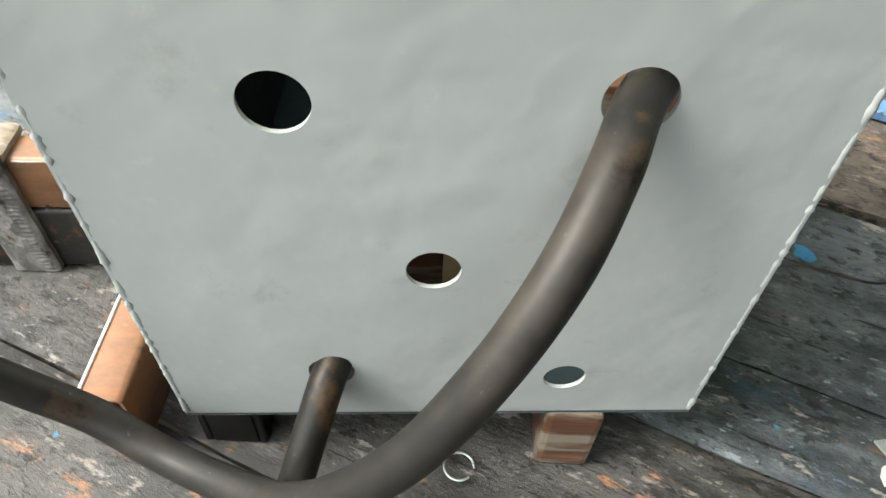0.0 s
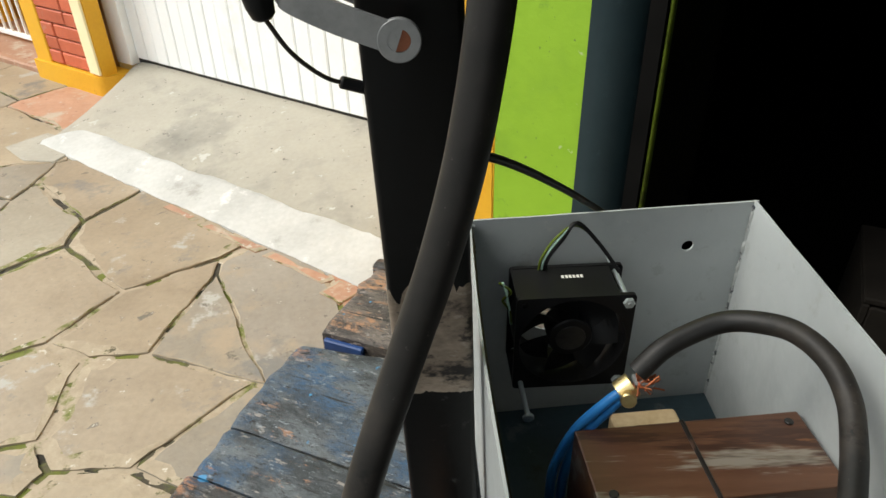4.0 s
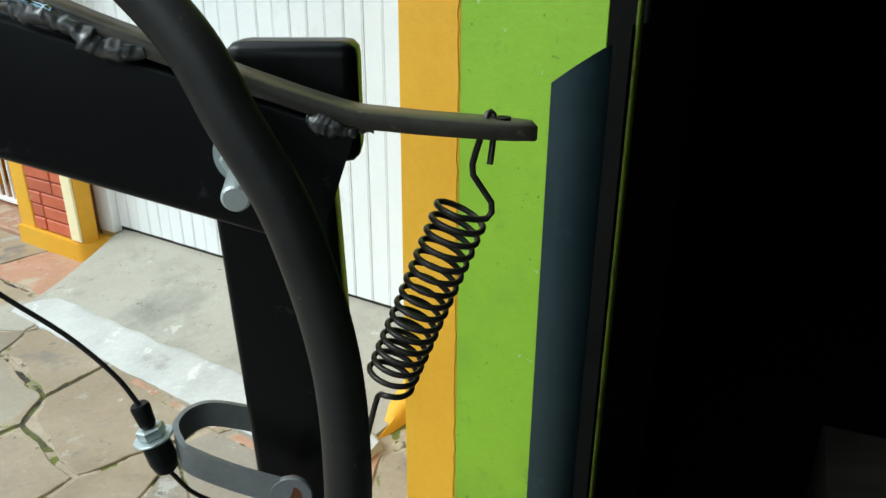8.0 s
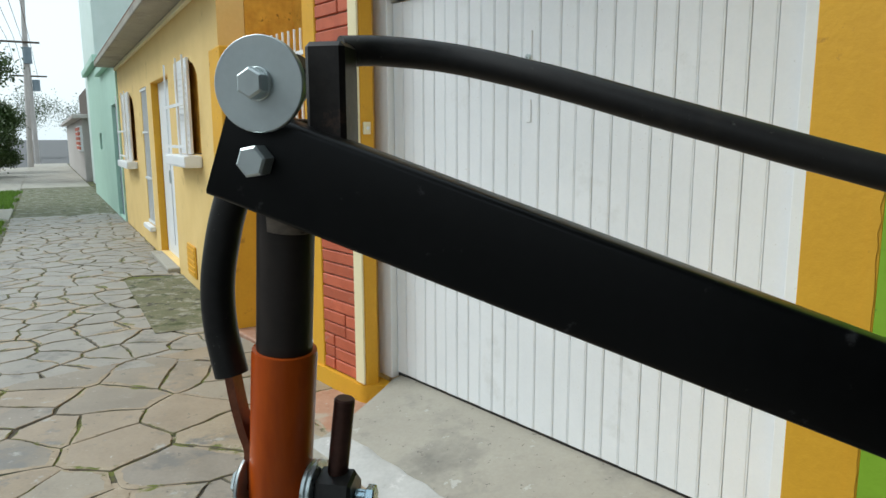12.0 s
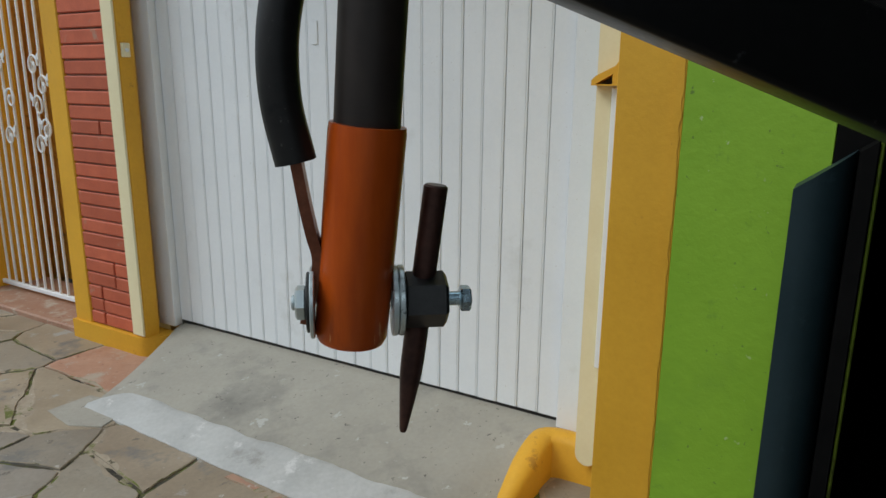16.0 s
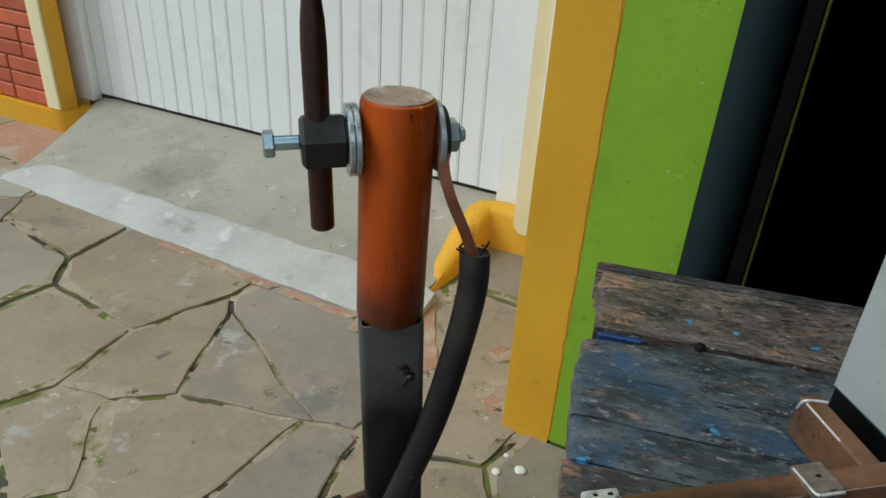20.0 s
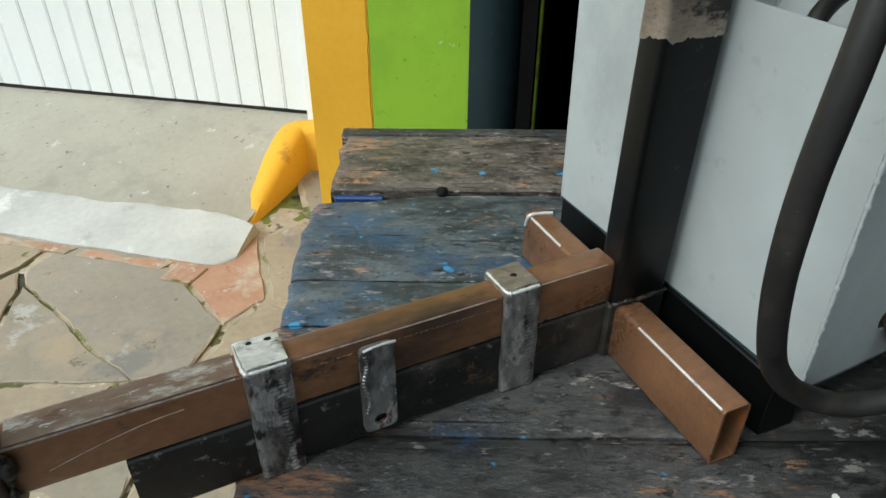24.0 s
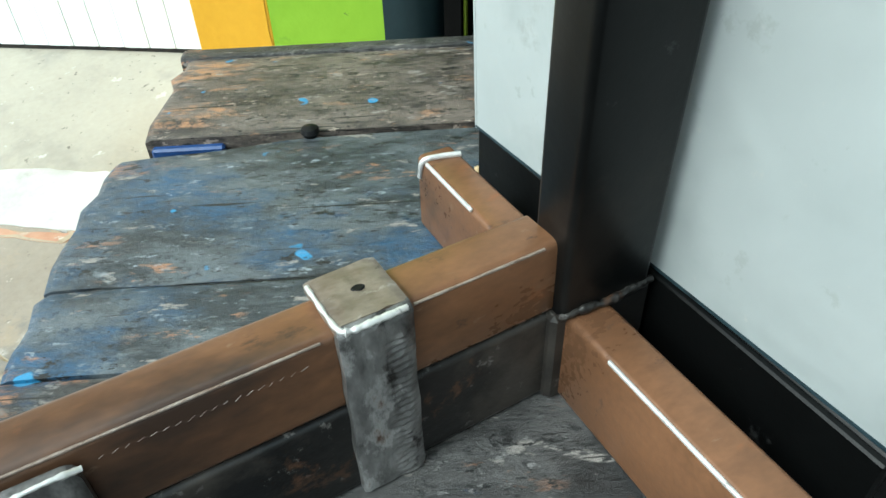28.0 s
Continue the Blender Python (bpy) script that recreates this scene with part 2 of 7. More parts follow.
RUBBER = surf("black_rubber_cable", (0.010, 0.0096, 0.0092), (0.023, 0.021, 0.019), 18, 0.48, 0, 0.14, 160, [((0.046, 0.038, 0.031), 9, 0.54, 0.14), ((0.095, 0.052, 0.024), 20, 0.62, 0.10), ((0.065, 0.06, 0.055), 260, 0.74, 0.05), ((0.006, 0.006, 0.006), 40, 0.64, 0.08)], spec=0.30)
PLASTIC = surf("black_plastic", (0.005, 0.005, 0.0055), (0.009, 0.009, 0.0095), 30, 0.45, 0, 0.05, 300, spec=0.2)
SPRINGSTEEL = surf("dark_spring_steel", (0.030, 0.027, 0.024), (0.07, 0.062, 0.055), 80, 0.40, 0.6, 0.1, 400)
COPPER = surf("bare_copper", (0.42, 0.13, 0.055), (0.62, 0.24, 0.12), 120, 0.36, 0.9, 0.2, 500)
FLATCOPPER = surf("dull_copper_lug", (0.16, 0.055, 0.030), (0.32, 0.12, 0.065), 60, 0.38, 0.7, 0.15, 400)
BRASS = surf("brass", (0.50, 0.38, 0.17), (0.68, 0.54, 0.27), 90, 0.32, 0.9, 0.1, 300)
BLUEWIRE = surf("blue_wire", (0.012, 0.14, 0.42), (0.02, 0.20, 0.52), 60, 0.40, 0, 0.04, 300)
CORE = surf("varnished_core", (0.085, 0.036, 0.020), (0.150, 0.072, 0.040), 30, 0.36, 0.1, 0.4, 250, [((0.23, 0.20, 0.16), 34, 0.53, 0.05), ((0.05, 0.022, 0.014), 22, 0.56, 0.05), ((0.20, 0.085, 0.035), 60, 0.60, 0.05)], (0.12, 1, 1))
TAPE = surf("paper_tape", (0.42, 0.30, 0.16), (0.55, 0.42, 0.25), 50, 0.7, 0, 0.1, 200)


def plank_mat(name, dark, pale, bare, blue, raw_th, blue_th):
    """Old painted planks: long fibres, torn bare wood, blue stains, pale chips and dark pits."""
    m = bpy.data.materials.new(name)
    m.use_nodes = True
    nt = m.node_tree
    N, L = nt.nodes, nt.links
    bsdf = N["Principled BSDF"]
    geo = N.new("ShaderNodeTexCoord")
    turn = N.new("ShaderNodeMapping")
    L.new(geo.outputs["Object"], turn.inputs[0])

    def nz(stretch, sc, detail=5.0, rgh=0.65, dist=0.0):
        mp = N.new("ShaderNodeMapping")
        mp.inputs["Scale"].default_value = stretch
        L.new(turn.outputs[0], mp.inputs[0])
        n = N.new("ShaderNodeTexNoise")
        n.inputs["Scale"].default_value, n.inputs["Detail"].default_value, n.inputs["Roughness"].default_value, n.inputs["Distortion"].default_value = sc, detail, rgh, dist
        L.new(mp.outputs[0], n.inputs["Vector"])
        return n.outputs[0]

    def ramp(v, lo, hi):
        r = N.new("ShaderNodeMapRange")
        r.inputs[1].default_value, r.inputs[2].default_value = lo, hi
        L.new(v, r.inputs[0])
        return r.outputs[0]

    def mixc(fac, a, b):
        x = N.new("ShaderNodeMix")
        x.data_type = "RGBA"
        L.new(fac, x.inputs[0])
        for k, v in ((6, a), (7, b)):
            if isinstance(v, tuple):
                x.inputs[k].default_value = (*v, 1)
            else:
                L.new(v, x.inputs[k])
        return x.outputs[2]

    def mul(a, b):
        x = N.new("ShaderNodeMath")
        x.operation = "MULTIPLY"
        L.new(a, x.inputs[0])
        L.new(b, x.inputs[1])
        return x.outputs[0]

    fibre = nz((0.05, 1.0, 1.0), 240, 4, 0.7)
    flake = nz((0.45, 1.0, 1.0), 120, 8, 0.80, 0.4)
    blotch = nz((0.45, 1.0, 1.0), 22, 9, 0.76)
    col = mixc(ramp(blotch, 0.42, 0.58), dark, pale)
    col = mixc(ramp(flake, 0.53, 0.59), col, tuple(c * 0.8 for c in dark))
    col = mixc(ramp(fibre, 0.60, 0.70), col, tuple(c * 0.45 for c in dark))
    # blue paint soaked into the worn end, thinning out along the plank
    end = N.new("ShaderNodeSeparateXYZ")
    L.new(turn.outputs[0], end.inputs[0])
    near = ramp(end.outputs[0], 0.34, -0.02)
    soak = N.new("ShaderNodeMath")
    soak.operation = "MULTIPLY_ADD"
    L.new(near, soak.inputs[0])
    soak.inputs[1].default_value = 0.16
    L.new(nz((0.6, 1, 1), 10, 7, 0.74), soak.inputs[2])
    col = mixc(mul(ramp(soak.outputs[0], blue_th, blue_th + 0.13), ramp(flake, 0.34, 0.60)), col, blue)
    torn = N.new("ShaderNodeMath")
    torn.operation = "MULTIPLY_ADD"
    L.new(ramp(end.outputs[0], 0.17, 0.0), torn.inputs[0])
    torn.inputs[1].default_value = 0.15
    L.new(nz((0.35, 1, 1), 20, 7, 0.78, 0.5), torn.inputs[2])
    col = mixc(mul(ramp(torn.outputs[0], raw_th, raw_th + 0.06), ramp(nz((0.25, 1, 1), 150, 4, 0.75), 0.40, 0.56)), col, bare)
    col = mixc(ramp(nz((0.40, 1, 1), 75, 5, 0.70), 0.600, 0.655), col, (0.25, 0.23, 0.21))
    col = mixc(mul(ramp(nz((0.5, 1, 1), 38, 7, 0.8), 0.56, 0.66), ramp(nz((0.3, 1, 1), 170, 5, 0.75), 0.42, 0.62)), col, tuple(c * 1.9 for c in pale))
    col = mixc(mul(ramp(nz((0.30, 1, 1), 55, 6, 0.78), 0.585, 0.63), ramp(nz((0.8, 1, 1), 14, 3, 0.6), 0.50, 0.60)), col, bare)
    col = mixc(ramp(nz((0.035, 1, 1), 150, 4, 0.6), 0.625, 0.65), col, (0.006, 0.006, 0.006))
    col = mixc(ramp(nz((0.5, 1, 1), 80, 5, 0.7), 0.60, 0.63), col, (0.007, 0.007, 0.007))
    col = mixc(ramp(nz((0.9, 1, 1), 40, 2, 0.5), 0.700, 0.722), col, (0.035, 0.22, 0.42))
    # a splash of brighter blue at one worn corner
    splash = N.new("ShaderNodeVectorMath")
    splash.operation = "DISTANCE"
    mp = N.new("ShaderNodeMapping")
    mp.inputs["Scale"].default_value = (0.42, 1.0, 1.0)
    L.new(turn.outputs[0], mp.inputs[0])
    L.new(mp.outputs[0], splash.inputs[0])
    splash.inputs[1].default_value = (0.014, -0.520, 0.0)
    wet = N.new("ShaderNodeMath")
    wet.operation = "MULTIPLY_ADD"
    L.new(ramp(splash.outputs["Value"], 0.036, 0.004), wet.inputs[0])
    wet.inputs[1].default_value = 0.32
    L.new(nz((0.35, 1, 1), 55, 6, 0.75), wet.inputs[2])
    col = mixc(mul(ramp(wet.outputs[0], 0.66, 0.80), ramp(flake, 0.38, 0.60)), col, (0.013, 0.060, 0.175))
    chip = nz((0.45, 1, 1), 210, 4, 0.72)
    col = mixc(mul(ramp(chip, 0.585, 0.64), ramp(nz((0.6, 1, 1), 30, 4, 0.7), 0.44, 0.60)), col, tuple(min(1.0, c * 2.6) for c in pale))
    col = mixc(ramp(nz((0.35, 1, 1), 260, 4, 0.75), 0.60, 0.66), col, (0.006, 0.006, 0.006))
    info = N.new("ShaderNodeObjectInfo")
    hs = N.new("ShaderNodeHueSaturation")
    vr = N.new("ShaderNodeMapRange")
    vr.inputs[3].default_value, vr.inputs[4].default_value = 0.82, 1.2
    L.new(info.outputs["Random"], vr.inputs[0])
    L.new(vr.outputs[0], hs.inputs["Value"])
    L.new(col, hs.inputs["Color"])
    L.new(hs.outputs[0], bsdf.inputs["Base Color"])
    bsdf.inputs["Roughness"].default_value = 0.42
    bp = N.new("ShaderNodeBump")
    bp.inputs["Strength"].default_value, bp.inputs["Distance"].default_value = 0.7, 0.0022
    both = N.new("ShaderNodeMath")
    both.operation = "MULTIPLY_ADD"
    L.new(blotch, both.inputs[0])
    both.inputs[1].default_value = 1.2
    L.new(flake, both.inputs[2])
    L.new(both.outputs[0], bp.inputs["Height"])
    L.new(bp.outputs[0], bsdf.inputs["Normal"])
    return m


PLANK = plank_mat("dark_worn_plank", (0.017, 0.0165, 0.0165), (0.076, 0.073, 0.071), (0.30, 0.145, 0.075), (0.020, 0.095, 0.23), 0.615, 0.672)
PLANKRAW = plank_mat("torn_plank_face", (0.032, 0.027, 0.025), (0.140, 0.115, 0.097), (0.36, 0.185, 0.095), (0.030, 0.075, 0.15), 0.655, 0.76)
PLANKBLUE = plank_mat("blue_stained_plank", (0.022, 0.028, 0.033), (0.098, 0.112, 0.122), (0.28, 0.15, 0.09), (0.020, 0.075, 0.155), 0.70, 0.585)
BLUELATH = surf("pale_blue_paint", (0.10, 0.22, 0.42), (0.16, 0.31, 0.52), 30, 0.5, 0, 0.3, 120, [((0.05, 0.06, 0.07), 40, 0.62, 0.05)])
TEALFLOOR = surf("dark_teal_floor", (0.012, 0.026, 0.034), (0.030, 0.055, 0.066), 20, 0.45, 0, 0.2, 200, [((0.07, 0.09, 0.095), 30, 0.60, 0.06), ((0.010, 0.012, 0.014), 14, 0.55, 0.08)])
DARKWOOD = surf("near_black_wood", (0.008, 0.007, 0.006), (0.020, 0.017, 0.014), 12, 0.8, 0, 0.3, 60, stretch=(0.2, 1, 1), spec=0.1)
BLUEEDGE = surf("blue_paint_edge", (0.008, 0.035, 0.13), (0.015, 0.06, 0.20), 20, 0.45, 0, 0.2, 100)
STONE = surf("sandstone_flag", (0.230, 0.198, 0.150), (0.352, 0.311, 0.242), 3.2, 0.52, 0, 0.35, 50, [((0.315, 0.25, 0.176), 1.7, 0.55, 0.08), ((0.175, 0.165, 0.148), 2.6, 0.56, 0.08), ((0.36, 0.345, 0.31), 5, 0.62, 0.06), ((0.13, 0.115, 0.092), 12, 0.66, 0.05), ((0.46, 0.43, 0.37), 24, 0.73, 0.05), ((0.15, 0.13, 0.105), 60, 0.71, 0.05)], tints=[(1, 1, 1), (0.88, 0.88, 0.93), (1.12, 1.04, 0.94), (0.96, 0.87, 0.78), (1.03, 0.95, 0.88), (0.84, 0.83, 0.84)])
SAND = surf("sandy_joint_fill", (0.27, 0.215, 0.15), (0.40, 0.335, 0.245), 14, 0.9, 0, 0.6, 70, [((0.13, 0.145, 0.030), 4, 0.53, 0.06), ((0.09, 0.075, 0.045), 16, 0.60, 0.05), ((0.50, 0.45, 0.37), 30, 0.64, 0.05)])
STONEGREY = surf("grey_far_flag", (0.225, 0.212, 0.185), (0.335, 0.318, 0.282), 3.2, 0.55, 0, 0.35, 50, [((0.28, 0.255, 0.21), 1.7, 0.55, 0.10), ((0.165, 0.158, 0.142), 2.6, 0.54, 0.10), ((0.13, 0.122, 0.105), 12, 0.66, 0.05)])
STONERED = surf("red_sandstone_flag", (0.33, 0.165, 0.10), (0.43, 0.26, 0.175), 9, 0.66, 0, 0.35, 45, [((0.42, 0.34, 0.26), 6, 0.54, 0.10), ((0.26, 0.12, 0.07), 14, 0.60, 0.08), ((0.44, 0.40, 0.34), 30, 0.63, 0.05)], isl=0.1)
JOINT = surf("mossy_joint", (0.035, 0.030, 0.020), (0.10, 0.085, 0.055), 9, 0.95, 0, 0.8, 60, [((0.120, 0.135, 0.022), 3.5, 0.46, 0.08), ((0.020, 0.017, 0.012), 6, 0.54, 0.06)])
CONCRETE = surf("ramp_concrete", (0.30, 0.278, 0.230), (0.395, 0.37, 0.31), 2.2, 0.72, 0, 0.35, 55, [((0.20, 0.19, 0.165), 1.3, 0.53, 0.16), ((0.46, 0.45, 0.41), 12, 0.69, 0.05), ((0.13, 0.12, 0.10), 30, 0.71, 0.03)])
WHITEPATCH = surf("white_cement_strip", (0.38, 0.375, 0.355), (0.53, 0.525, 0.50), 4, 0.78, 0, 0.45, 50, [((0.31, 0.30, 0.275), 6, 0.60, 0.10), ((0.60, 0.59, 0.565), 9, 0.62, 0.08)])
WHITE = surf("white_enamel", (0.79, 0.81, 0.82), (0.86, 0.875, 0.88), 2.5, 0.42, 0, 0.08, 60, [((0.72, 0.73, 0.72), 3, 0.62, 0.14), ((0.70, 0.70, 0.68), 60, 0.74, 0.04)])
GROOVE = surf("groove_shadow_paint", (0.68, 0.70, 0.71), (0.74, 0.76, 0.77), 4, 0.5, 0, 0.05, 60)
YELLOW = surf("ochre_plaster", (0.66, 0.335, 0.013), (0.77, 0.410, 0.022), 3, 0.62, 0, 0.35, 60, [((0.50, 0.24, 0.02), 9, 0.68, 0.06)])
YELLOWPALE = surf("pale_yellow_plaster", (0.76, 0.53, 0.19), (0.84, 0.61, 0.25), 2.5, 0.7, 0, 0.35, 50, [((0.50, 0.33, 0.11), 2.2, 0.66, 0.10)])
YELLOWROUGH = surf("rough_ochre_render", (0.60, 0.29, 0.025), (0.82, 0.46, 0.06), 9, 0.8, 0, 1.0, 16, [((0.26, 0.115, 0.010), 14, 0.60, 0.08)])
CREAM = surf("cream_trim", (0.80, 0.70, 0.42), (0.86, 0.77, 0.50), 6, 0.55, 0, 0.1, 80)
GREEN = surf("lime_green_plaster", (0.218, 0.400, 0.016), (0.268, 0.468, 0.024), 3, 0.60, 0, 0.38, 40, [((0.185, 0.335, 0.022), 1.6, 0.50, 0.2), ((0.19, 0.345, 0.024), 14, 0.64, 0.08), ((0.13, 0.22, 0.03), 45, 0.73, 0.03), ((0.38, 0.50, 0.20), 30, 0.80, 0.02)])
LEAF = surf("blue_grey_door_paint", (0.011, 0.025, 0.030), (0.019, 0.036, 0.042), 7, 0.45, 0, 0.2, 90, [((0.024, 0.042, 0.050), 20, 0.66, 0.05)], spec=0.35)
BRICK = surf("red_brick_paint", (0.42, 0.085, 0.036), (0.55, 0.130, 0.060), 9, 0.62, 0, 0.4, 80, [((0.42, 0.22, 0.15), 7, 0.67, 0.08)], isl=0.12)
MORTAR = surf("brick_mortar", (0.42, 0.24, 0.17), (0.52, 0.34, 0.26), 20, 0.8, 0, 0.4, 90)
PALEMINT = surf("pale_mint_plaster", (0.60, 0.72, 0.66), (0.68, 0.79, 0.74), 2, 0.65, 0, 0.2, 40)
MINT = surf("mint_plaster", (0.42, 0.64, 0.52), (0.50, 0.71, 0.60), 2, 0.65, 0, 0.2, 40)
GREYHOUSE = surf("grey_far_wall", (0.42, 0.39, 0.36), (0.52, 0.48, 0.45), 2, 0.7, 0, 0.2, 40)
ROOFTILE = surf("roof_tile", (0.22, 0.10, 0.06), (0.32, 0.17, 0.11), 6, 0.7, 0, 0.4, 30)
# near-black base colour that carries the darkness of unlit rooms
UNLITBLACK = surf("unlit_black", (0.004, 0.004, 0.004), (0.009, 0.0085, 0.008), 3, 0.9, 0, 0.2, 40, spec=0.03)
ASPHALT = surf("asphalt", (0.07, 0.07, 0.07), (0.12, 0.12, 0.115), 3, 0.85, 0, 0.4, 60)
GRASS = surf("grass_blades", (0.12, 0.23, 0.020), (0.22, 0.36, 0.040), 4, 0.7, 0, 0.2, 40)
SOIL = surf("mossy_soil", (0.095, 0.100, 0.050), (0.18, 0.175, 0.105), 5, 0.9, 0, 0.8, 40, [((0.27, 0.265, 0.22), 5, 0.52, 0.10), ((0.050, 0.048, 0.032), 7, 0.55, 0.07), ((0.34, 0.33, 0.29), 11, 0.61, 0.06), ((0.045, 0.060, 0.016), 3, 0.56, 0.08)])
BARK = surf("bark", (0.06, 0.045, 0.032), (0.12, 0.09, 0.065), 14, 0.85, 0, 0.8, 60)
FOLIAGE = surf("foliage", (0.030, 0.060, 0.014), (0.080, 0.125, 0.030), 3, 0.6, 0, 0.1, 40)
FOLIAGEBROWN = surf("brownish_foliage", (0.07, 0.075, 0.035), (0.15, 0.145, 0.075), 3, 0.65, 0, 0.1, 40)
GLASS = surf("window_glass", (0.03, 0.04, 0.045), (0.06, 0.07, 0.075), 2, 0.12, 0, 0.0, 40)
GREYSHUTTER = surf("blue_grey_shutter", (0.17, 0.22, 0.25), (0.23, 0.28, 0.31), 3, 0.55, 0, 0.1, 60)
PALEPAINT = surf("scrap_white", (0.66, 0.64, 0.58), (0.78, 0.76, 0.70), 60, 0.6, 0, 0.2, 200)
YELLOWGREEN = surf("yellow_green_edge", (0.055, 0.080, 0.005), (0.09, 0.125, 0.009), 6, 0.6, 0, 0.1, 80, [((0.03, 0.035, 0.006), 9, 0.56, 0.08)], spec=0.2)


# ---- mesh helpers ----
def link_mesh(name, bm, material, smooth=None):
    me = bpy.data.meshes.new(name)
    bmesh.ops.recalc_face_normals(bm, faces=bm.faces)
    bm.to_mesh(me)
    bm.free()
    me.materials.append(material)
    if smooth is not None:
        me.shade_smooth()
        me.set_sharp_from_angle(angle=radians(smooth))
    return me


def part(name, bm, material, parent, label="", smooth=None):
    ob = new(name, link_mesh(name, bm, material, smooth))
    ob.parent = parent
    if label:
        ob["label"] = label
    return ob


def thing(name, label, category, m=Matrix(), group="", kind=""):
    ob = new(name)
    ob.matrix_world = m
    ob.empty_display_size = 0.05
    return tagged(ob, label, category, group, kind)


def solid(name, bm, material, label, category="", m=Matrix(), kind="", group="", smooth=None):
    ob = new(name, link_mesh(name, bm, material, smooth))
    ob.matrix_world = m
    return tagged(ob, label, category, group, kind)


def box(x0, x1, y0, y1, z0, z1, bevel=0.0, seg=1, m=None, bm=None):
    """A box between bounds, its edges rounded."""
    out = bm or bmesh.new()
    made = bmesh.ops.create_cube(out, size=1, matrix=Matrix.LocRotScale(((x0 + x1) / 2, (y0 + y1) / 2, (z0 + z1) / 2), None, (x1 - x0, y1 - y0, z1 - z0)))["verts"]
    if bevel:
        edges = list({e for v in made for e in v.link_edges})
        made = bmesh.ops.bevel(out, geom=edges, offset=bevel, segments=seg, affect="EDGES", profile=0.6)["verts"]
    if m is not None:
        bmesh.ops.transform(out, matrix=m, verts=[v for v in made if v.is_valid])
    return out


def frame_along(a, b):
    """A pose at a whose z points to b."""
    d = Vector(b) - Vector(a)
    return Matrix.Translation(a) @ d.to_track_quat("Z", "Y").to_matrix().to_4x4()


def lathe(rows, n=24, m=Matrix(), bm=None):
    """A solid of revolution about z from (radius, height) rows."""
    out = bm or bmesh.new()
    rings = []
    for r, z in rows:
        rings.append([out.verts.new(m @ Vector((max(r, 1e-5) * math.cos(math.tau * i / n), max(r, 1e-5) * math.sin(math.tau * i / n), z))) for i in range(n)])
    for p, q in zip(rings[:-1], rings[1:]):
        for i in range(n):
            out.faces.new((p[i], p[(i + 1) % n], q[(i + 1) % n], q[i]))
    out.faces.new(rings[0])
    out.faces.new(rings[-1])
    return out


def rod(a, b, r, n=20, ch=0.0006, bm=None):
    length = (Vector(b) - Vector(a)).length
    return lathe([(r - ch, 0), (r, ch), (r, length - ch), (r - ch, length)], n, frame_along(a, b), bm)


def washer(a, b, r, hole, n=32, bm=None):
    out = bm or bmesh.new()
    length, m, c = (Vector(b) - Vector(a)).length, frame_along(a, b), 0.0004
    prof = [(hole, 0), (r - c, 0), (r, c), (r, length - c), (r - c, length), (hole, length)]
    rings = [[out.verts.new(m @ Vector((rr * math.cos(math.tau * i / n), rr * math.sin(math.tau * i / n), z))) for i in range(n)] for rr, z in prof]
    for p, q in zip(rings, rings[1:] + rings[:1]):
        for i in range(n):
            out.faces.new((p[i], p[(i + 1) % n], q[(i + 1) % n], q[i]))
    return out


def hexa(a, b, r, bm=None, spin=0.0):
    """A hexagon bolt head or nut with chamfered corners."""
    out = bm or bmesh.new()
    length, m = (Vector(b) - Vector(a)).length, frame_along(a, b) @ pose(0, 0, 0, 0, 0, spin)
    return lathe([(r * 0.86, 0), (r, r * 0.1), (r, length - r * 0.12), (r * 0.84, length)], 6, m, out)


def glide(points, k=8):
    """Catmull-Rom points through the given ones."""
    p = [Vector(q) for q in points]
    p = [p[0] * 2 - p[1]] + p + [p[-1] * 2 - p[-2]]
    out = []
    for i in range(1, len(p) - 2):
        for j in range(k):
            t = j / k
            out.append(0.5 * (2 * p[i] + (p[i + 1] - p[i - 1]) * t + (2 * p[i - 1] - 5 * p[i] + 4 * p[i + 1] - p[i + 2]) * t * t + (3 * p[i] - p[i - 1] - 3 * p[i + 1] + p[i + 2]) * t ** 3))
    return out + [p[-2]]


def hose(points, r, n=14, k=8, rough=0.0, bm=None):
    """A round tube swept along a smooth line. r: a radius or a function of 0..1."""
    out = bm or bmesh.new()
    line = glide(points, k) if k > 1 else [Vector(p) for p in points]
    up, rings = Vector((0.3, 0.2, 1)), []
    for i, c in enumerate(line):
        d = (line[min(i + 1, len(line) - 1)] - line[max(i - 1, 0)]).normalized()
        s = d.cross(up)
        s = s.normalized() if s.length > 1e-4 else d.orthogonal().normalized()
        up = s.cross(d).normalized()
        rr = r(i / (len(line) - 1)) if callable(r) else r
        if rough:
            rr *= 1 + rough * noise.noise(c * 60)
        rings.append([out.verts.new(c + (s * math.cos(math.tau * j / n) + up * math.sin(math.tau * j / n)) * rr) for j in range(n)])
    for p, q in zip(rings[:-1], rings[1:]):
        for j in range(n):
            out.faces.new((p[j], p[(j + 1) % n], q[(j + 1) % n], q[j]))
    out.faces.new(rings[0])
    out.faces.new(rings[-1])
    return out


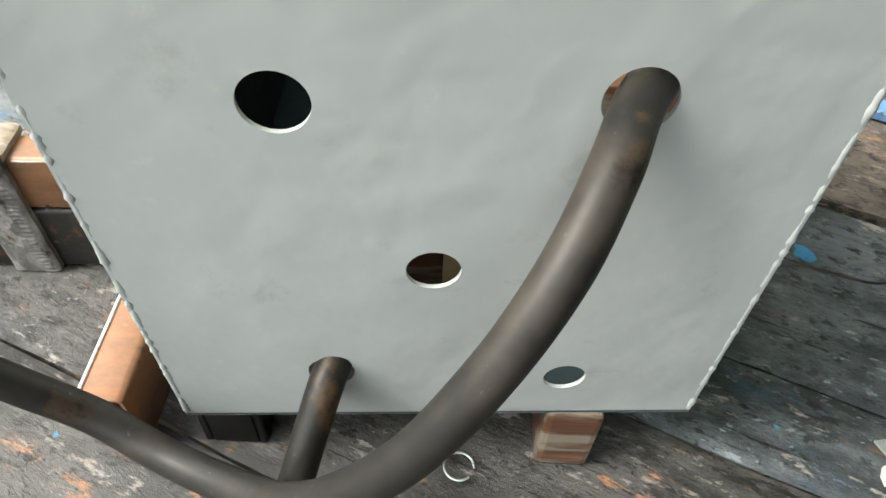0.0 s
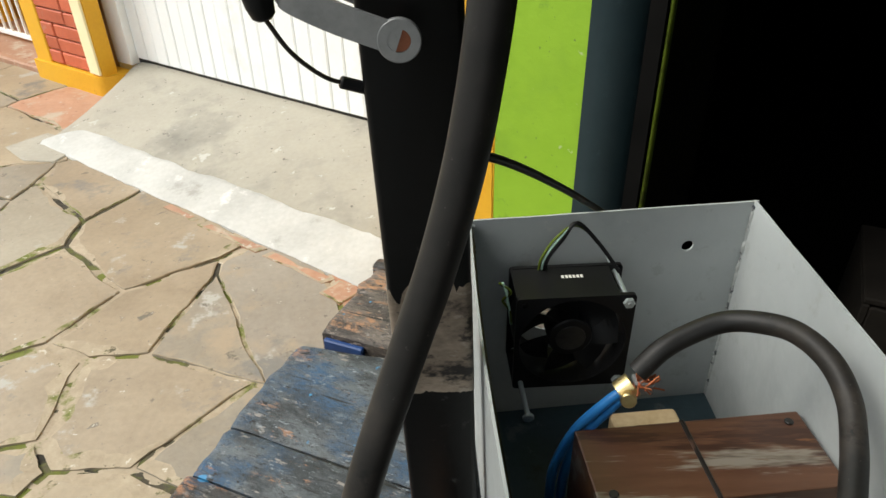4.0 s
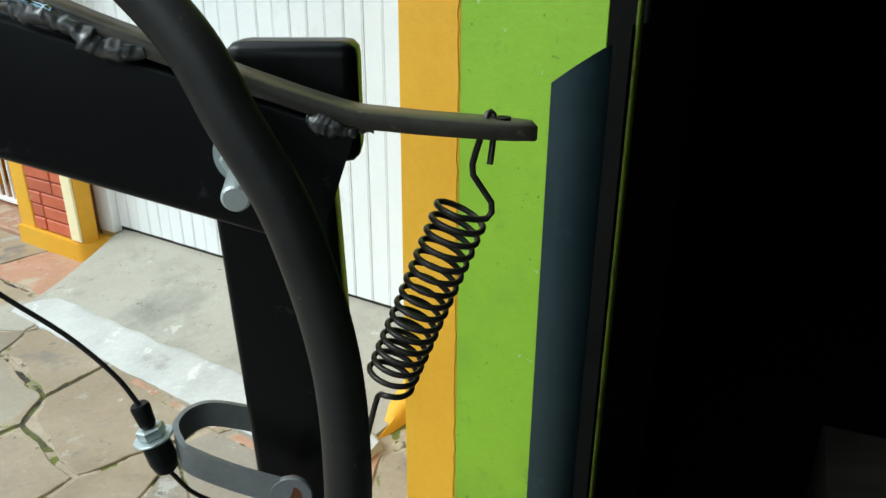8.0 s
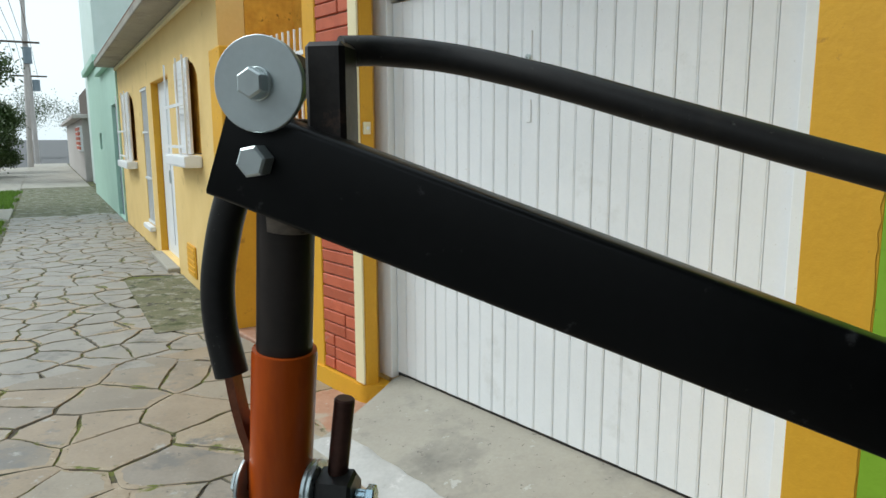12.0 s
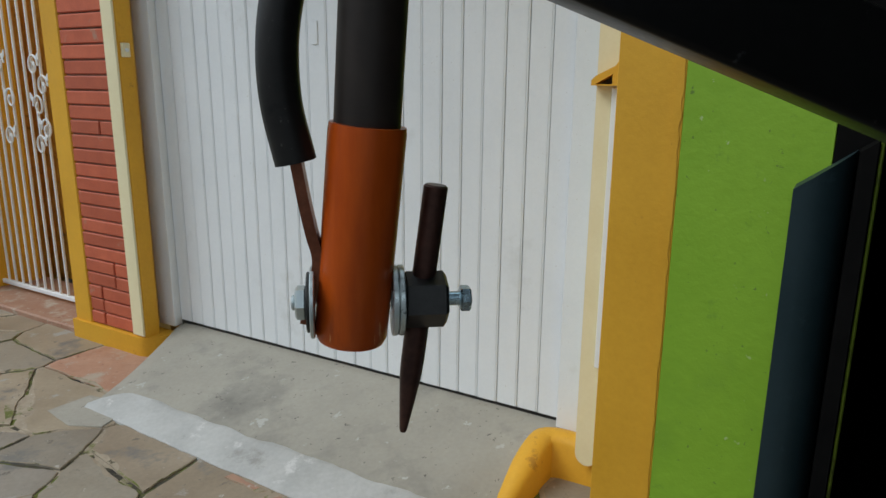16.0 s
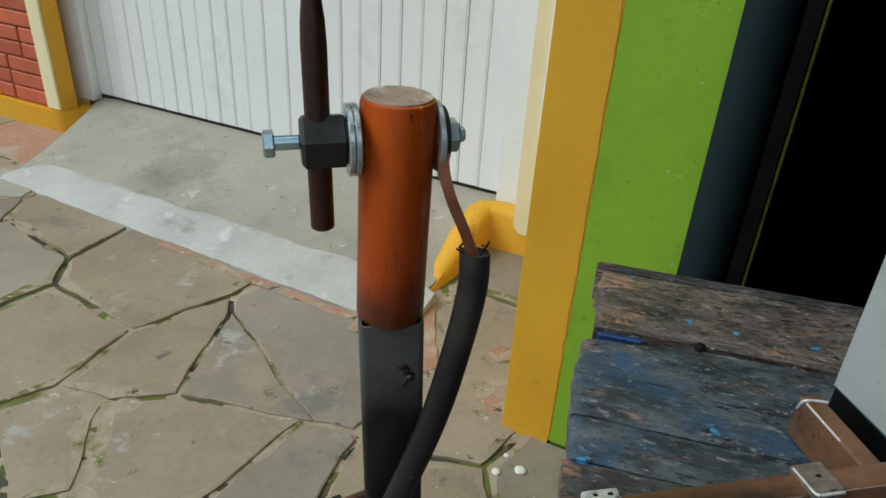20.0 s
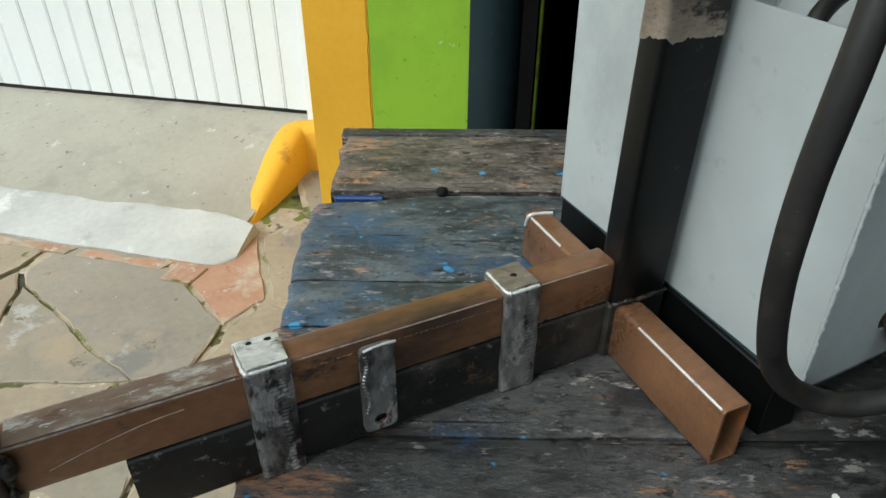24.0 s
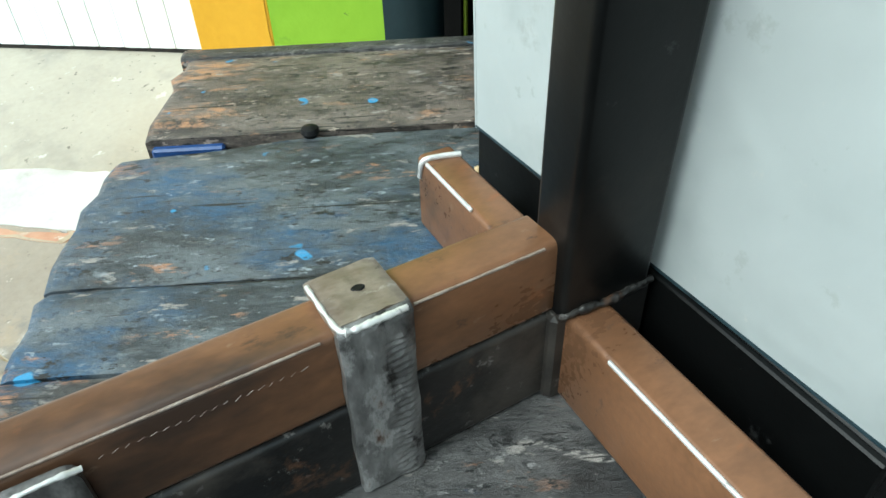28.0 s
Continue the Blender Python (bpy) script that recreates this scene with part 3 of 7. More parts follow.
def sheet(outline, holes, thick, m=Matrix(), bm=None):
    """A flat plate in the local xz plane, from an outline and loops of holes, with thickness along y."""
    out = bm or bmesh.new()
    pts, edges = [], []
    for loop in [outline, *holes]:
        s = len(pts)
        pts += [Vector(p) for p in loop]
        edges += [(s + i, s + (i + 1) % len(loop)) for i in range(len(loop))]
    vs, _, fs, *_ = delaunay_2d_cdt(pts, edges, [], 0, 1e-7)

    def inside(p, loop):
        hit = False
        for a, b in zip(loop, loop[1:] + loop[:1]):
            if (a[1] > p[1]) != (b[1] > p[1]) and p[0] < (b[0] - a[0]) * (p[1] - a[1]) / (b[1] - a[1]) + a[0]:
                hit = not hit
        return hit

    front = [out.verts.new(m @ Vector((v.x, 0, v.y))) for v in vs]
    back = [out.verts.new(m @ Vector((v.x, thick, v.y))) for v in vs]
    count = {}
    for f in fs:
        c = sum((vs[i] for i in f), Vector((0, 0))) / len(f)
        if not inside(c, outline) or any(inside(c, h) for h in holes):
            continue
        out.faces.new([front[i] for i in f])
        out.faces.new([back[i] for i in reversed(f)])
        for a, b in zip(f, list(f[1:]) + [f[0]]):
            key = (min(a, b), max(a, b))
            count[key] = None if key in count else (a, b)
    for pair in count.values():
        if pair:
            a, b = pair
            out.faces.new((front[a], back[a], back[b], front[b]))
    for v in [v for v in out.verts if not v.link_faces]:
        out.verts.remove(v)
    return out


def ring(cx, cy, rx, ry=None, n=28):
    return [(cx + rx * math.cos(math.tau * i / n), cy + (ry or rx) * math.sin(math.tau * i / n)) for i in range(n)]


def rounded(x0, x1, z0, z1, r, n=5):
    out = []
    for cx, cz, a in ((x1 - r, z1 - r, 0), (x0 + r, z1 - r, 90), (x0 + r, z0 + r, 180), (x1 - r, z0 + r, 270)):
        out += [(cx + r * math.cos(radians(a + 90 * i / n)), cz + r * math.sin(radians(a + 90 * i / n))) for i in range(n + 1)]
    return out


def bar(a, b, w, h, wall=0.0015, up=(0, 0, 1), r=0.003, bm=None):
    """A hollow rectangular steel tube from a to b along its axis, w across and h along up, with rounded corners and open ends."""
    out = bm or bmesh.new()
    a, b = Vector(a), Vector(b)
    d = (b - a).normalized()
    s = d.cross(Vector(up)).normalized()
    u = s.cross(d)
    loops = []
    for inset, rr in ((0, r), (wall, max(r - wall, 0.0008))):
        loops.append(rounded(-w / 2 + inset, w / 2 - inset, -h / 2 + inset, h / 2 - inset, rr, 3))
    rings = [[out.verts.new(c + s * x + u * y) for x, y in loop] for loop, c in ((loops[0], a), (loops[0], b), (loops[1], b), (loops[1], a))]
    n = len(loops[0])
    for p, q in zip(rings, rings[1:] + rings[:1]):
        for i in range(n):
            out.faces.new((p[i], p[(i + 1) % n], q[(i + 1) % n], q[i]))
    return out


def bead(points, r, k=4, seed=3):
    """An uneven, melted weld run along a line."""
    bm = hose(points, lambda q: r * max(0.35, 0.95 + 0.75 * noise.noise(Vector((q * 5, seed * 3.7, 0))) + 0.35 * noise.noise(Vector((q * 17, seed, 4))) - 1.4 * max(0.0, abs(q - 0.5) - 0.36)), 14, k * 4)
    for v in bm.verts:
        v.co += Vector((noise.noise(v.co * 420), noise.noise(v.co * 420 + Vector((9, 0, 0))), noise.noise(v.co * 420 + Vector((0, 9, 0))))) * r * 0.32
    return bm


# ---- ground and pavement ----
def flags(x0, x1, y0, y1, cell, seed, squash=1.0, chosen=()):
    """Irregular polygon stones that fill a rectangle: cells round jittered seeds. chosen: (x, y, weight) of stones set by hand."""
    rnd = random.Random(seed)
    nx, ny = max(1, round((x1 - x0) / cell)), max(1, round((y1 - y0) / (cell * squash)))
    seeds = []
    for i in range(-1, nx + 1):
        for j in range(-1, ny + 1):
            seeds.append(((x0 + (i + 0.5 + rnd.uniform(-0.46, 0.46)) * (x1 - x0) / nx), (y0 + (j + 0.5 + rnd.uniform(-0.46, 0.46)) * (y1 - y0) / ny), 0.0))
    if chosen:
        xs, ys = [c[0] for c in chosen], [c[1] for c in chosen]
        seeds = [q for q in seeds if not (min(xs) + 0.07 < q[0] < max(xs) + 0.17 and min(ys) - 0.2 < q[1] < max(ys) + 0.14)]
    seeds = [q for q in seeds if all((q[0] - c[0]) ** 2 + (q[1] - c[1]) ** 2 - c[2] > (cell * 0.62) ** 2 for c in chosen)] + list(chosen)
    out = []
    for sx, sy, sw in seeds:
        poly = [(x0, y0), (x1, y0), (x1, y1), (x0, y1)]
        near = sorted(seeds, key=lambda q: (q[0] - sx) ** 2 + (q[1] - sy) ** 2)[1:24]
        for qx, qy, qw in near:
            dx, dy = qx - sx, qy - sy
            k = 0.5 + (sw - qw) / (2 * (dx * dx + dy * dy))
            mx, my = sx + dx * k, sy + dy * k
            nxt = []
            for (ax, ay), (bx, by) in zip(poly, poly[1:] + poly[:1]):
                da, db = (ax - mx) * dx + (ay - my) * dy, (bx - mx) * dx + (by - my) * dy
                if da <= 0:
                    nxt.append((ax, ay))
                if (da < 0 < db) or (db < 0 < da):
                    k = da / (da - db)
                    nxt.append((ax + (bx - ax) * k, ay + (by - ay) * k))
            poly = nxt
            if len(poly) < 3:
                break
        if len(poly) >= 3:
            out.append(poly)
    return out


def flagstone(bm, poly, gap, top, rnd, bend=0.0):
    """One stone: inset outline with a worn, slightly broken rim."""
    cx, cy = sum(p[0] for p in poly) / len(poly), sum(p[1] for p in poly) / len(poly)
    rim = []
    for (ax, ay), (bx, by) in zip(poly, poly[1:] + poly[:1]):
        n = max(1, int(math.hypot(bx - ax, by - ay) / 0.028))
        for i in range(n):
            x, y = ax + (bx - ax) * i / n, ay + (by - ay) * i / n
            if bend:
                x, y = x + bend * noise.noise(Vector((x * 4.5, y * 4.5, 31))) + 0.3 * bend * noise.noise(Vector((x * 19, y * 19, 33))), y + bend * noise.noise(Vector((x * 4.5, y * 4.5, 57))) + 0.3 * bend * noise.noise(Vector((x * 19, y * 19, 59)))
            rim.append((x, y))
    tilt = (rnd.uniform(-0.006, 0.006), rnd.uniform(-0.006, 0.006))
    lift = rnd.uniform(-0.0012, 0.0025)
    gap *= rnd.uniform(0.45, 1.35)
    rings = []
    for inset, spread, z in ((gap * 0.5, 0.0, top - 0.02), (gap * 0.5, 0.0, top - 0.003), (gap * 0.5 + 0.003, 1.0, top)):
        row = []
        for x, y in rim:
            d = math.hypot(x - cx, y - cy) or 1
            sand = spread * max(0.0, 0.080 * noise.noise(Vector((x * 2.3, y * 2.3, 9.0))) + 0.016 * noise.noise(Vector((x * 17, y * 17, 3.0))) + 0.002)
            k = max(0.2, 1 - (inset + sand + 0.009 * abs(noise.noise(Vector((x * 6, y * 6, 1.0)))) + 0.006 * abs(noise.noise(Vector((x * 31, y * 31, 5.0))))) / d)
            px, py = cx + (x - cx) * k, cy + (y - cy) * k
            row.append(bm.verts.new((px, py, z + lift + (px - cx) * tilt[0] + (py - cy) * tilt[1])))
        rings.append(row)
    n = len(rim)
    for r, (p, q) in enumerate(zip(rings[:-1], rings[1:])):
        for i in range(n):
            bm.faces.new((p[i], p[(i + 1) % n], q[(i + 1) % n], q[i])).material_index = r
    bm.faces.new(rings[-1])


def slab_grid(x0, x1, y0, y1, z, n, amp):
    bm = bmesh.new()
    bmesh.ops.create_grid(bm, x_segments=n, y_segments=n, size=0.5)
    for v in bm.verts:
        v.co = Vector((x0 + (v.co.x + 0.5) * (x1 - x0), y0 + (v.co.y + 0.5) * (y1 - y0), z))
        v.co.z += amp * noise.noise(v.co * 3)
    return bm


ground_bm = bmesh.new()
bmesh.ops.create_grid(ground_bm, x_segments=2, y_segments=2, size=1500)
solid("ground", ground_bm, ASPHALT, "grey asphalt street ground reaching the horizon", "ground", pose(0, 0, -0.16), "structure")
pave_bed = solid("pavement", box(-4.62, 8, -2.4, 1.4, -0.15, -0.009), JOINT, "sandstone crazy paving with mossy joints", "pavement", STREET, "structure")

# ---- driveway ramp with its white cement strip ----
def ramp_height(y):
    return 0.15 * max(0.0, min(1.0, (y - 0.29) / 0.70)) ** 0.85


bm = bmesh.new()
rows = []
for i in range(41):
    row = []
    for j in range(19):
        y = 0.36 + 0.74 * j / 18
        left = -2.600 - 0.205 * min(1.0, j / 15.5) ** 1.15
        x = left + (-0.56 - left) * i / 40
        edge = -max(0.0, i / 40 - 0.9) * 10 * 0.05 * max(0.0, 1 - j / 11)
        fade = 1 - max(0.0, (i - 36) / 4) * max(0.0, 1 - j / 12)
        row.append(bm.verts.new((x + edge * 1.2, y, fade * ramp_height(y) * (1 - max(0, 1 - i / 2) * 0.6 * (1 - j / 18)) + 0.002 + 0.003 * noise.noise(Vector((x * 4, y * 4, 0))))))
    rows.append(row)
for p, q in zip(rows[:-1], rows[1:]):
    for j in range(18):
        bm.faces.new((p[j], q[j], q[j + 1], p[j + 1]))
low = bmesh.ops.extrude_face_region(bm, geom=bm.faces[:])["geom"]
for v in low:
    if isinstance(v, bmesh.types.BMVert):
        v.co.z = -0.05
solid("driveway_ramp", bm, CONCRETE, "worn grey concrete ramp up to the garage door", "ramp", STREET, "structure", smooth=40)
bm = bmesh.new()
rows = []
for i in range(61):
    x = -2.60 + 2.05 * i / 60
    w = 0.012 * noise.noise(Vector((x * 5, 2, 0)))
    e = 0.298 - 0.030 * (x + 2.55) + w + 0.05 * max(0.0, (x + 0.62) / 0.07) ** 2 + 0.004 * noise.noise(Vector((x * 31, 5, 0)))
    u = 0.455 + 2.2 * w + 0.006 * noise.noise(Vector((x * 23, 7, 0))) - 0.13 * max(0.0, (-2.42 - x) / 0.18) ** 2 - 0.03 * max(0.0, (x + 0.70) / 0.15) ** 2
    prof = [(e, -0.03), (e + 0.004, 0.004), (e + 0.018, 0.012)] + [(e + 0.018 + (u - e - 0.018) * q, max(0.012, ramp_height(e + 0.018 + (u - e - 0.018) * q) + 0.006)) for q in (0.3, 0.6, 0.85, 1.0)] + [(u + 0.016, ramp_height(u) - 0.006), (u + 0.03, -0.02)]
    rows.append([bm.verts.new((x, y, z + 0.002 * noise.noise(Vector((x * 12, y * 12, 4))))) for y, z in prof])
for p, q in zip(rows[:-1], rows[1:]):
    for j in range(len(p) - 1):
        bm.faces.new((p[j], q[j], q[j + 1], p[j + 1]))
for r in (rows[0], rows[-1]):
    bm.faces.new(r)
solid("cement_strip", bm, WHITEPATCH, "rough white cement strip along the foot of the ramp", "strip", STREET, "structure", smooth=50)

bm = bmesh.new()
flagstone(bm, [(-2.72, 0.20), (-2.50, 0.165), (-2.36, 0.235), (-2.38, 0.31), (-2.56, 0.42), (-2.70, 0.40)], 0.004, 0.006, random.Random(2))
solid("cement_smear", bm, CONCRETE, "thin grey cement smear round the strip's end", "patch", STREET, "structure")

# ---- the near house: lime green front with an ochre edge, and its open doorway ----
DOOR0, DOOR1 = 0.255, 1.65
bm = box(0.0, DOOR0, 0.0, 0.42, -0.1, 3.6, 0.001)
solid("wall_green", bm, GREEN, "lime green painted plaster wall beside the doorway", "wall", STREET, "structure")
solid("wall_green_far", box(DOOR1, 6.0, 0.0, 0.16, -0.1, 3.6), GREEN, "lime green painted plaster wall", "wall", STREET, "structure")
solid("wall_green_over", box(DOOR0, DOOR1, 0.0, 0.16, 2.35, 3.6), GREEN, "lime green wall over the doorway", "wall", STREET, "structure")
solid("wall_ochre_edge", box(-0.130, -0.0003, 0.0005, 0.16, -0.1, 3.6, 0.001), YELLOW, "ochre painted edge of the green wall", "wall", STREET, "structure")
solid("wall_return", box(-0.128, -0.02, 0.1605, 6.0, -0.1, 3.6), YELLOWPALE, "plain ochre side wall of the green house", "wall", STREET, "structure")
ragged = [(-0.020, -0.05)] + [(-0.004 + 0.005 * noise.noise(Vector((0, 0, k * 0.9))) + 0.003 * noise.noise(Vector((0, 4, k * 0.23))), -0.05 + 0.0225 * k) for k in range(160)] + [(-0.020, -0.05 + 0.0225 * 159)]
solid("paint_edge", sheet(ragged, [], 0.0015, pose(0, -0.0012, 0)), YELLOW, "ragged ochre paint edge over the green", "wall", STREET, "structure")
# the workshop behind the doorway, its lack of light put into near-black surfaces
solid("workshop_floor", box(-0.02, 6.0, 0.0, 6.0, -0.1, 0.012), UNLITBLACK, "workshop floor, coloured near-black as unlit", "floor", STREET, "structure")
solid("workshop_wall_back", box(-0.02, 6.0, 5.0, 5.15, 0.0, 3.4), UNLITBLACK, "workshop back wall, coloured near-black as unlit", "wall", STREET, "structure")
solid("workshop_wall_side", box(5.85, 6.0, 0.16, 5.0, 0.0, 3.4), UNLITBLACK, "workshop side wall, coloured near-black as unlit", "wall", STREET, "structure")
solid("workshop_wall_inner", box(-0.018, 0.06, 0.422, 5.0, 0.0, 3.4), UNLITBLACK, "workshop side wall, coloured near-black as unlit", "wall", STREET, "structure")
solid("workshop_ceiling", box(-0.1, 6.0, 0.02, 5.15, 3.4, 3.55), UNLITBLACK, "workshop ceiling, coloured near-black as unlit", "ceiling", STREET, "structure")

# ---- boarded jamb in front of the doorway: blue-grey face, inner part painted shade-black, thin green edge ----
def jamb_part(x0, x1, slope=0.75, base=1.300):
    return sheet([(x0, 0.0), (x1, 0.0), (x1, base + slope * (x1 - 0.205)), (x0, base + slope * (x0 - 0.205))], [], 0.078, pose(0, -0.080, 0))


bm = bmesh.new()
edge = [(0.205, -0.080)] + [(0.222 + 0.070 * math.sin(q * math.pi / 16), -0.002 - 0.078 * math.cos(q * math.pi / 16)) for q in range(9)] + [(0.205, -0.002)]
low_ring = [bm.verts.new((x, y, 0.0)) for x, y in edge]
top_ring = [bm.verts.new((x, y, 1.300 + 0.75 * (x - 0.205))) for x, y in edge]
for k in range(len(edge)):
    bm.faces.new((low_ring[k], low_ring[(k + 1) % len(edge)], top_ring[(k + 1) % len(edge)], top_ring[k]))
bm.faces.new(low_ring)
bm.faces.new(top_ring)
solid("jamb_blue", bm, LEAF, "blue-grey painted rounded door jamb with a slanted top", "jamb", STREET, "structure", smooth=40)
# the next two slabs hold the doorway's shade in their near-black colour
solid("jamb_dark", jamb_part(0.2935, 0.318, 0.75), UNLITBLACK, "near-black slab painted as the jamb's shaded inner side", "jamb", STREET, "structure")
solid("door_frame_dark", box(DOOR0 + 0.0005, DOOR0 + 0.060, 0.0, 0.30, 0.0, 2.348, 0.003), UNLITBLACK, "near-black slab painted as the doorway's shaded reveal", "door frame", STREET, "structure")
solid("door_frame_edge", box(0.3205, 0.3265, -0.076, -0.060, 0.0, 2.348, 0.002), YELLOWGREEN, "yellow-green painted frame edge", "door frame", STREET, "structure")
# unseen slab, side wall and house front, added to hold back sky light
solid("awning", box(0.50, 6.0, -2.10, -0.002, 2.46, 2.54), DARKWOOD, "dark slab added unseen overhead to block sky light", "awning", STREET, "structure")
solid("wall_beside_bench", box(1.75, 1.88, -2.10, -0.002, -0.1, 2.458), DARKWOOD, "plain dark wall added unseen beside the bench to block light", "wall", STREET, "structure")
solid("opposite_houses", box(-45, 25, -16.5, -16.0, -0.2, 7.0), GREYHOUSE, "plain grey front added unseen across the street to cut light", "wall", STREET, "structure")

# ---- garage door ----
garage = thing("garage_door", "white painted garage door of vertical boards", "garage door", STREET)
edges = [-2.822 + 0.0902 * k for k in range(12)] + [-1.722 + 0.117 * k for k in range(2)] + [-1.605 + 0.0922 * k for k in range(1, 12)]
board_me = {}
for k, (xa, xb) in enumerate(zip(edges[:-1], edges[1:])):
    w = round(xb - xa, 3)
    if w not in board_me:
        bm = bmesh.new()
        prof = [(0.0, 0.008), (0.0022, 0.008), (0.0024, 0.002), (0.0040, 0.0), (w - 0.0095, 0.0), (w - 0.0085, 0.0025), (w - 0.0070, 0.0025), (w - 0.0060, 0.0), (w - 0.0015, 0.0010), (w - 0.0005, 0.03), (0.0, 0.03)]
        low = [bm.verts.new((x, y, 0.169)) for x, y in prof]
        high = [bm.verts.new((x, y, 2.28)) for x, y in prof]
        for i in range(len(prof)):
            bm.faces.new((low[i], low[(i + 1) % len(prof)], high[(i + 1) % len(prof)], high[i]))
        bm.faces.new(low)
        bm.faces.new(high)
        board_me[w] = link_mesh("board", bm, WHITE)
    ob = new("board", board_me[w])
    ob.parent = garage
    ob.matrix_basis = pose(xa, 1.042 + 0.0012 * math.sin(k * 2.1), 0)
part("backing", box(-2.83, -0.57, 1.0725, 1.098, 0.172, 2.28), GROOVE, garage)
# black strip that paints the shadow line below the boards
part("bottom_seal", box(-2.822, -0.588, 1.048, 1.071, 0.120, 0.1685), RUBBER, garage, "dark strip standing in for the shaded gap under the boards")
for z0, z1 in ((1.85, 2.02), (1.62, 1.72)):
    part("lock_plate", box(-1.80, -1.768, 1.036, 1.0415, z0, z1, 0.002), WHITE, garage, "white lock plate")
part("lock", rod((-1.783, 1.036, 1.905), (-1.783, 1.022, 1.905), 0.013), ZINC, garage, "steel lock cylinder")
for n, (xa, xb) in enumerate(((-2.955, -2.8245), (-0.586, -0.4565))):
    solid("door_frame_%d" % (n + 1), box(xa, xb, 1.0, 1.10, 0.135, 2.45, 0.006, 2), WHITE, "white painted garage door frame", "door frame", STREET, "structure")
solid("door_frame_3", box(-2.8243, -0.5862, 1.0, 1.10, 2.30, 2.45, 0.005), WHITE, "white painted garage door frame head", "door frame", STREET, "structure")
solid("wall_garage_over", box(-2.99, -0.131, 0.98, 1.2, 2.452, 3.3), YELLOWPALE, "ochre wall over the garage door", "wall", STREET, "structure")
solid("garage_back", box(-3.0, -0.131, 1.101, 1.2, 0.0, 2.451), YELLOWPALE, "plain wall behind the garage door", "wall", STREET, "structure")
# unseen slab, added so that the garage door falls into shade
solid("eaves_garage", box(-3.02, -0.131, 0.10, 1.22, 3.301, 3.38, 0.01), CONCRETE, "plain slab added unseen over the garage recess to shade the door", "eaves", STREET, "structure")
# right jamb: cream trim, white rail and ochre pier
bm = sheet([(-0.455, 0.150)] + [(-0.4135 - 0.0415 * math.cos(q * math.pi / 10), 0.150 - 0.045 * math.sin(q * math.pi / 10)) for q in range(1, 10)] + [(-0.372, 0.150), (-0.372, 2.45), (-0.455, 2.45)], [], 0.14, pose(0, 0.86, 0))
solid("trim_cream", bm, CREAM, "cream painted jamb trim with a rounded foot", "trim", STREET, "structure")
solid("trim_rail", box(-0.400, -0.3795, 0.846, 0.8597, 0.500, 1.455, 0.002), WHITE, "white guide rail", "trim", STREET, "structure")
solid("pier_ochre", box(-0.3715, -0.131, 0.88, 1.1, 0.0, 3.3, 0.006), YELLOW, "ochre plaster pier", "wall", STREET, "structure")
corbel = thing("corbel", "small ochre plaster corbel with a dark hollow", "corbel", STREET, kind="structure")
part("bracket", sheet([(-0.459, 1.462), (-0.374, 1.462), (-0.374, 1.535), (-0.384, 1.522), (-0.445, 1.492), (-0.459, 1.478)], [[(-0.446, 1.466), (-0.391, 1.466), (-0.391, 1.497)]], 0.045, pose(0, 0.814, 0)), YELLOW, corbel)
# dark insert that paints the shade inside the bracket
part("hollow", sheet([(-0.446, 1.466), (-0.391, 1.466), (-0.391, 1.497)], [], 0.005, pose(0, 0.852, 0)), BARK, corbel, "dark plate painted as the shade in the bracket's hollow")
# ochre kerb that bends from the pier and slopes down beside the ramp
bm = bmesh.new()
line = glide([(-0.616, 0.470, -0.068), (-0.614, 0.560, -0.025), (-0.611, 0.660, 0.025), (-0.609, 0.760, 0.068), (-0.606, 0.850, 0.100), (-0.594, 0.915, 0.110), (-0.540, 0.940, 0.108), (-0.460, 0.945, 0.102), (-0.350, 0.948, 0.098)], 6)
rows = []
for i, c in enumerate(line):
    d = line[min(i + 1, len(line) - 1)] - line[max(i - 1, 0)]
    s2 = Vector((d.y, -d.x, 0)).normalized()
    w = 0.025 + 0.025 * min(1, i / 18)
    lump = 0.006 * noise.noise(c * 14)
    rows.append([bm.verts.new(c + s2 * a * w + Vector((0, 0, b2 + lump))) for a, b2 in ((-1.1, -0.14), (-1.05, 0.030), (-0.75, 0.056), (0.0, 0.064), (0.7, 0.058), (0.98, 0.036), (1.05, -0.14))])
for p, q in zip(rows[:-1], rows[1:]):
    for j in range(6):
        bm.faces.new((p[j], q[j], q[j + 1], p[j + 1]))
for r in (rows[0], rows[-1]):
    bm.faces.new(r)
solid("kerb_ochre", bm, YELLOW, "ochre painted bent kerb beside the ramp", "kerb", STREET, "structure", smooth=50)

# ---- brick pillar with ochre margins ----
pillar = thing("brick_pillar", "red brick gate pillar with ochre margins", "pillar", STREET, kind="structure")
part("core", box(-3.3455, -2.962, 0.865, 0.99, 0.0, 2.9), MORTAR, pillar)
part("margin", box(-2.9615, -2.870, 0.8455, 0.938, 0.0, 2.9, 0.006), YELLOW, pillar, "ochre plaster side of the pillar")
part("strip", box(-2.9600, -2.8690, 0.832, 0.845, 0.118, 2.9, 0.004), CREAM, pillar, "cream painted corner strip")
part("margin", box(-3.495, -3.346, 0.845, 1.09, 0.0, 2.9, 0.006), YELLOW, pillar, "ochre plaster margin")
bm = sheet([(-3.505, 0.828), (-2.915, 0.828), (-2.875, 0.845), (-2.790, 0.965), (-2.790, 0.9995), (-3.505, 0.9995)], [], 0.158, pose(0, 0, 0.108, -90))
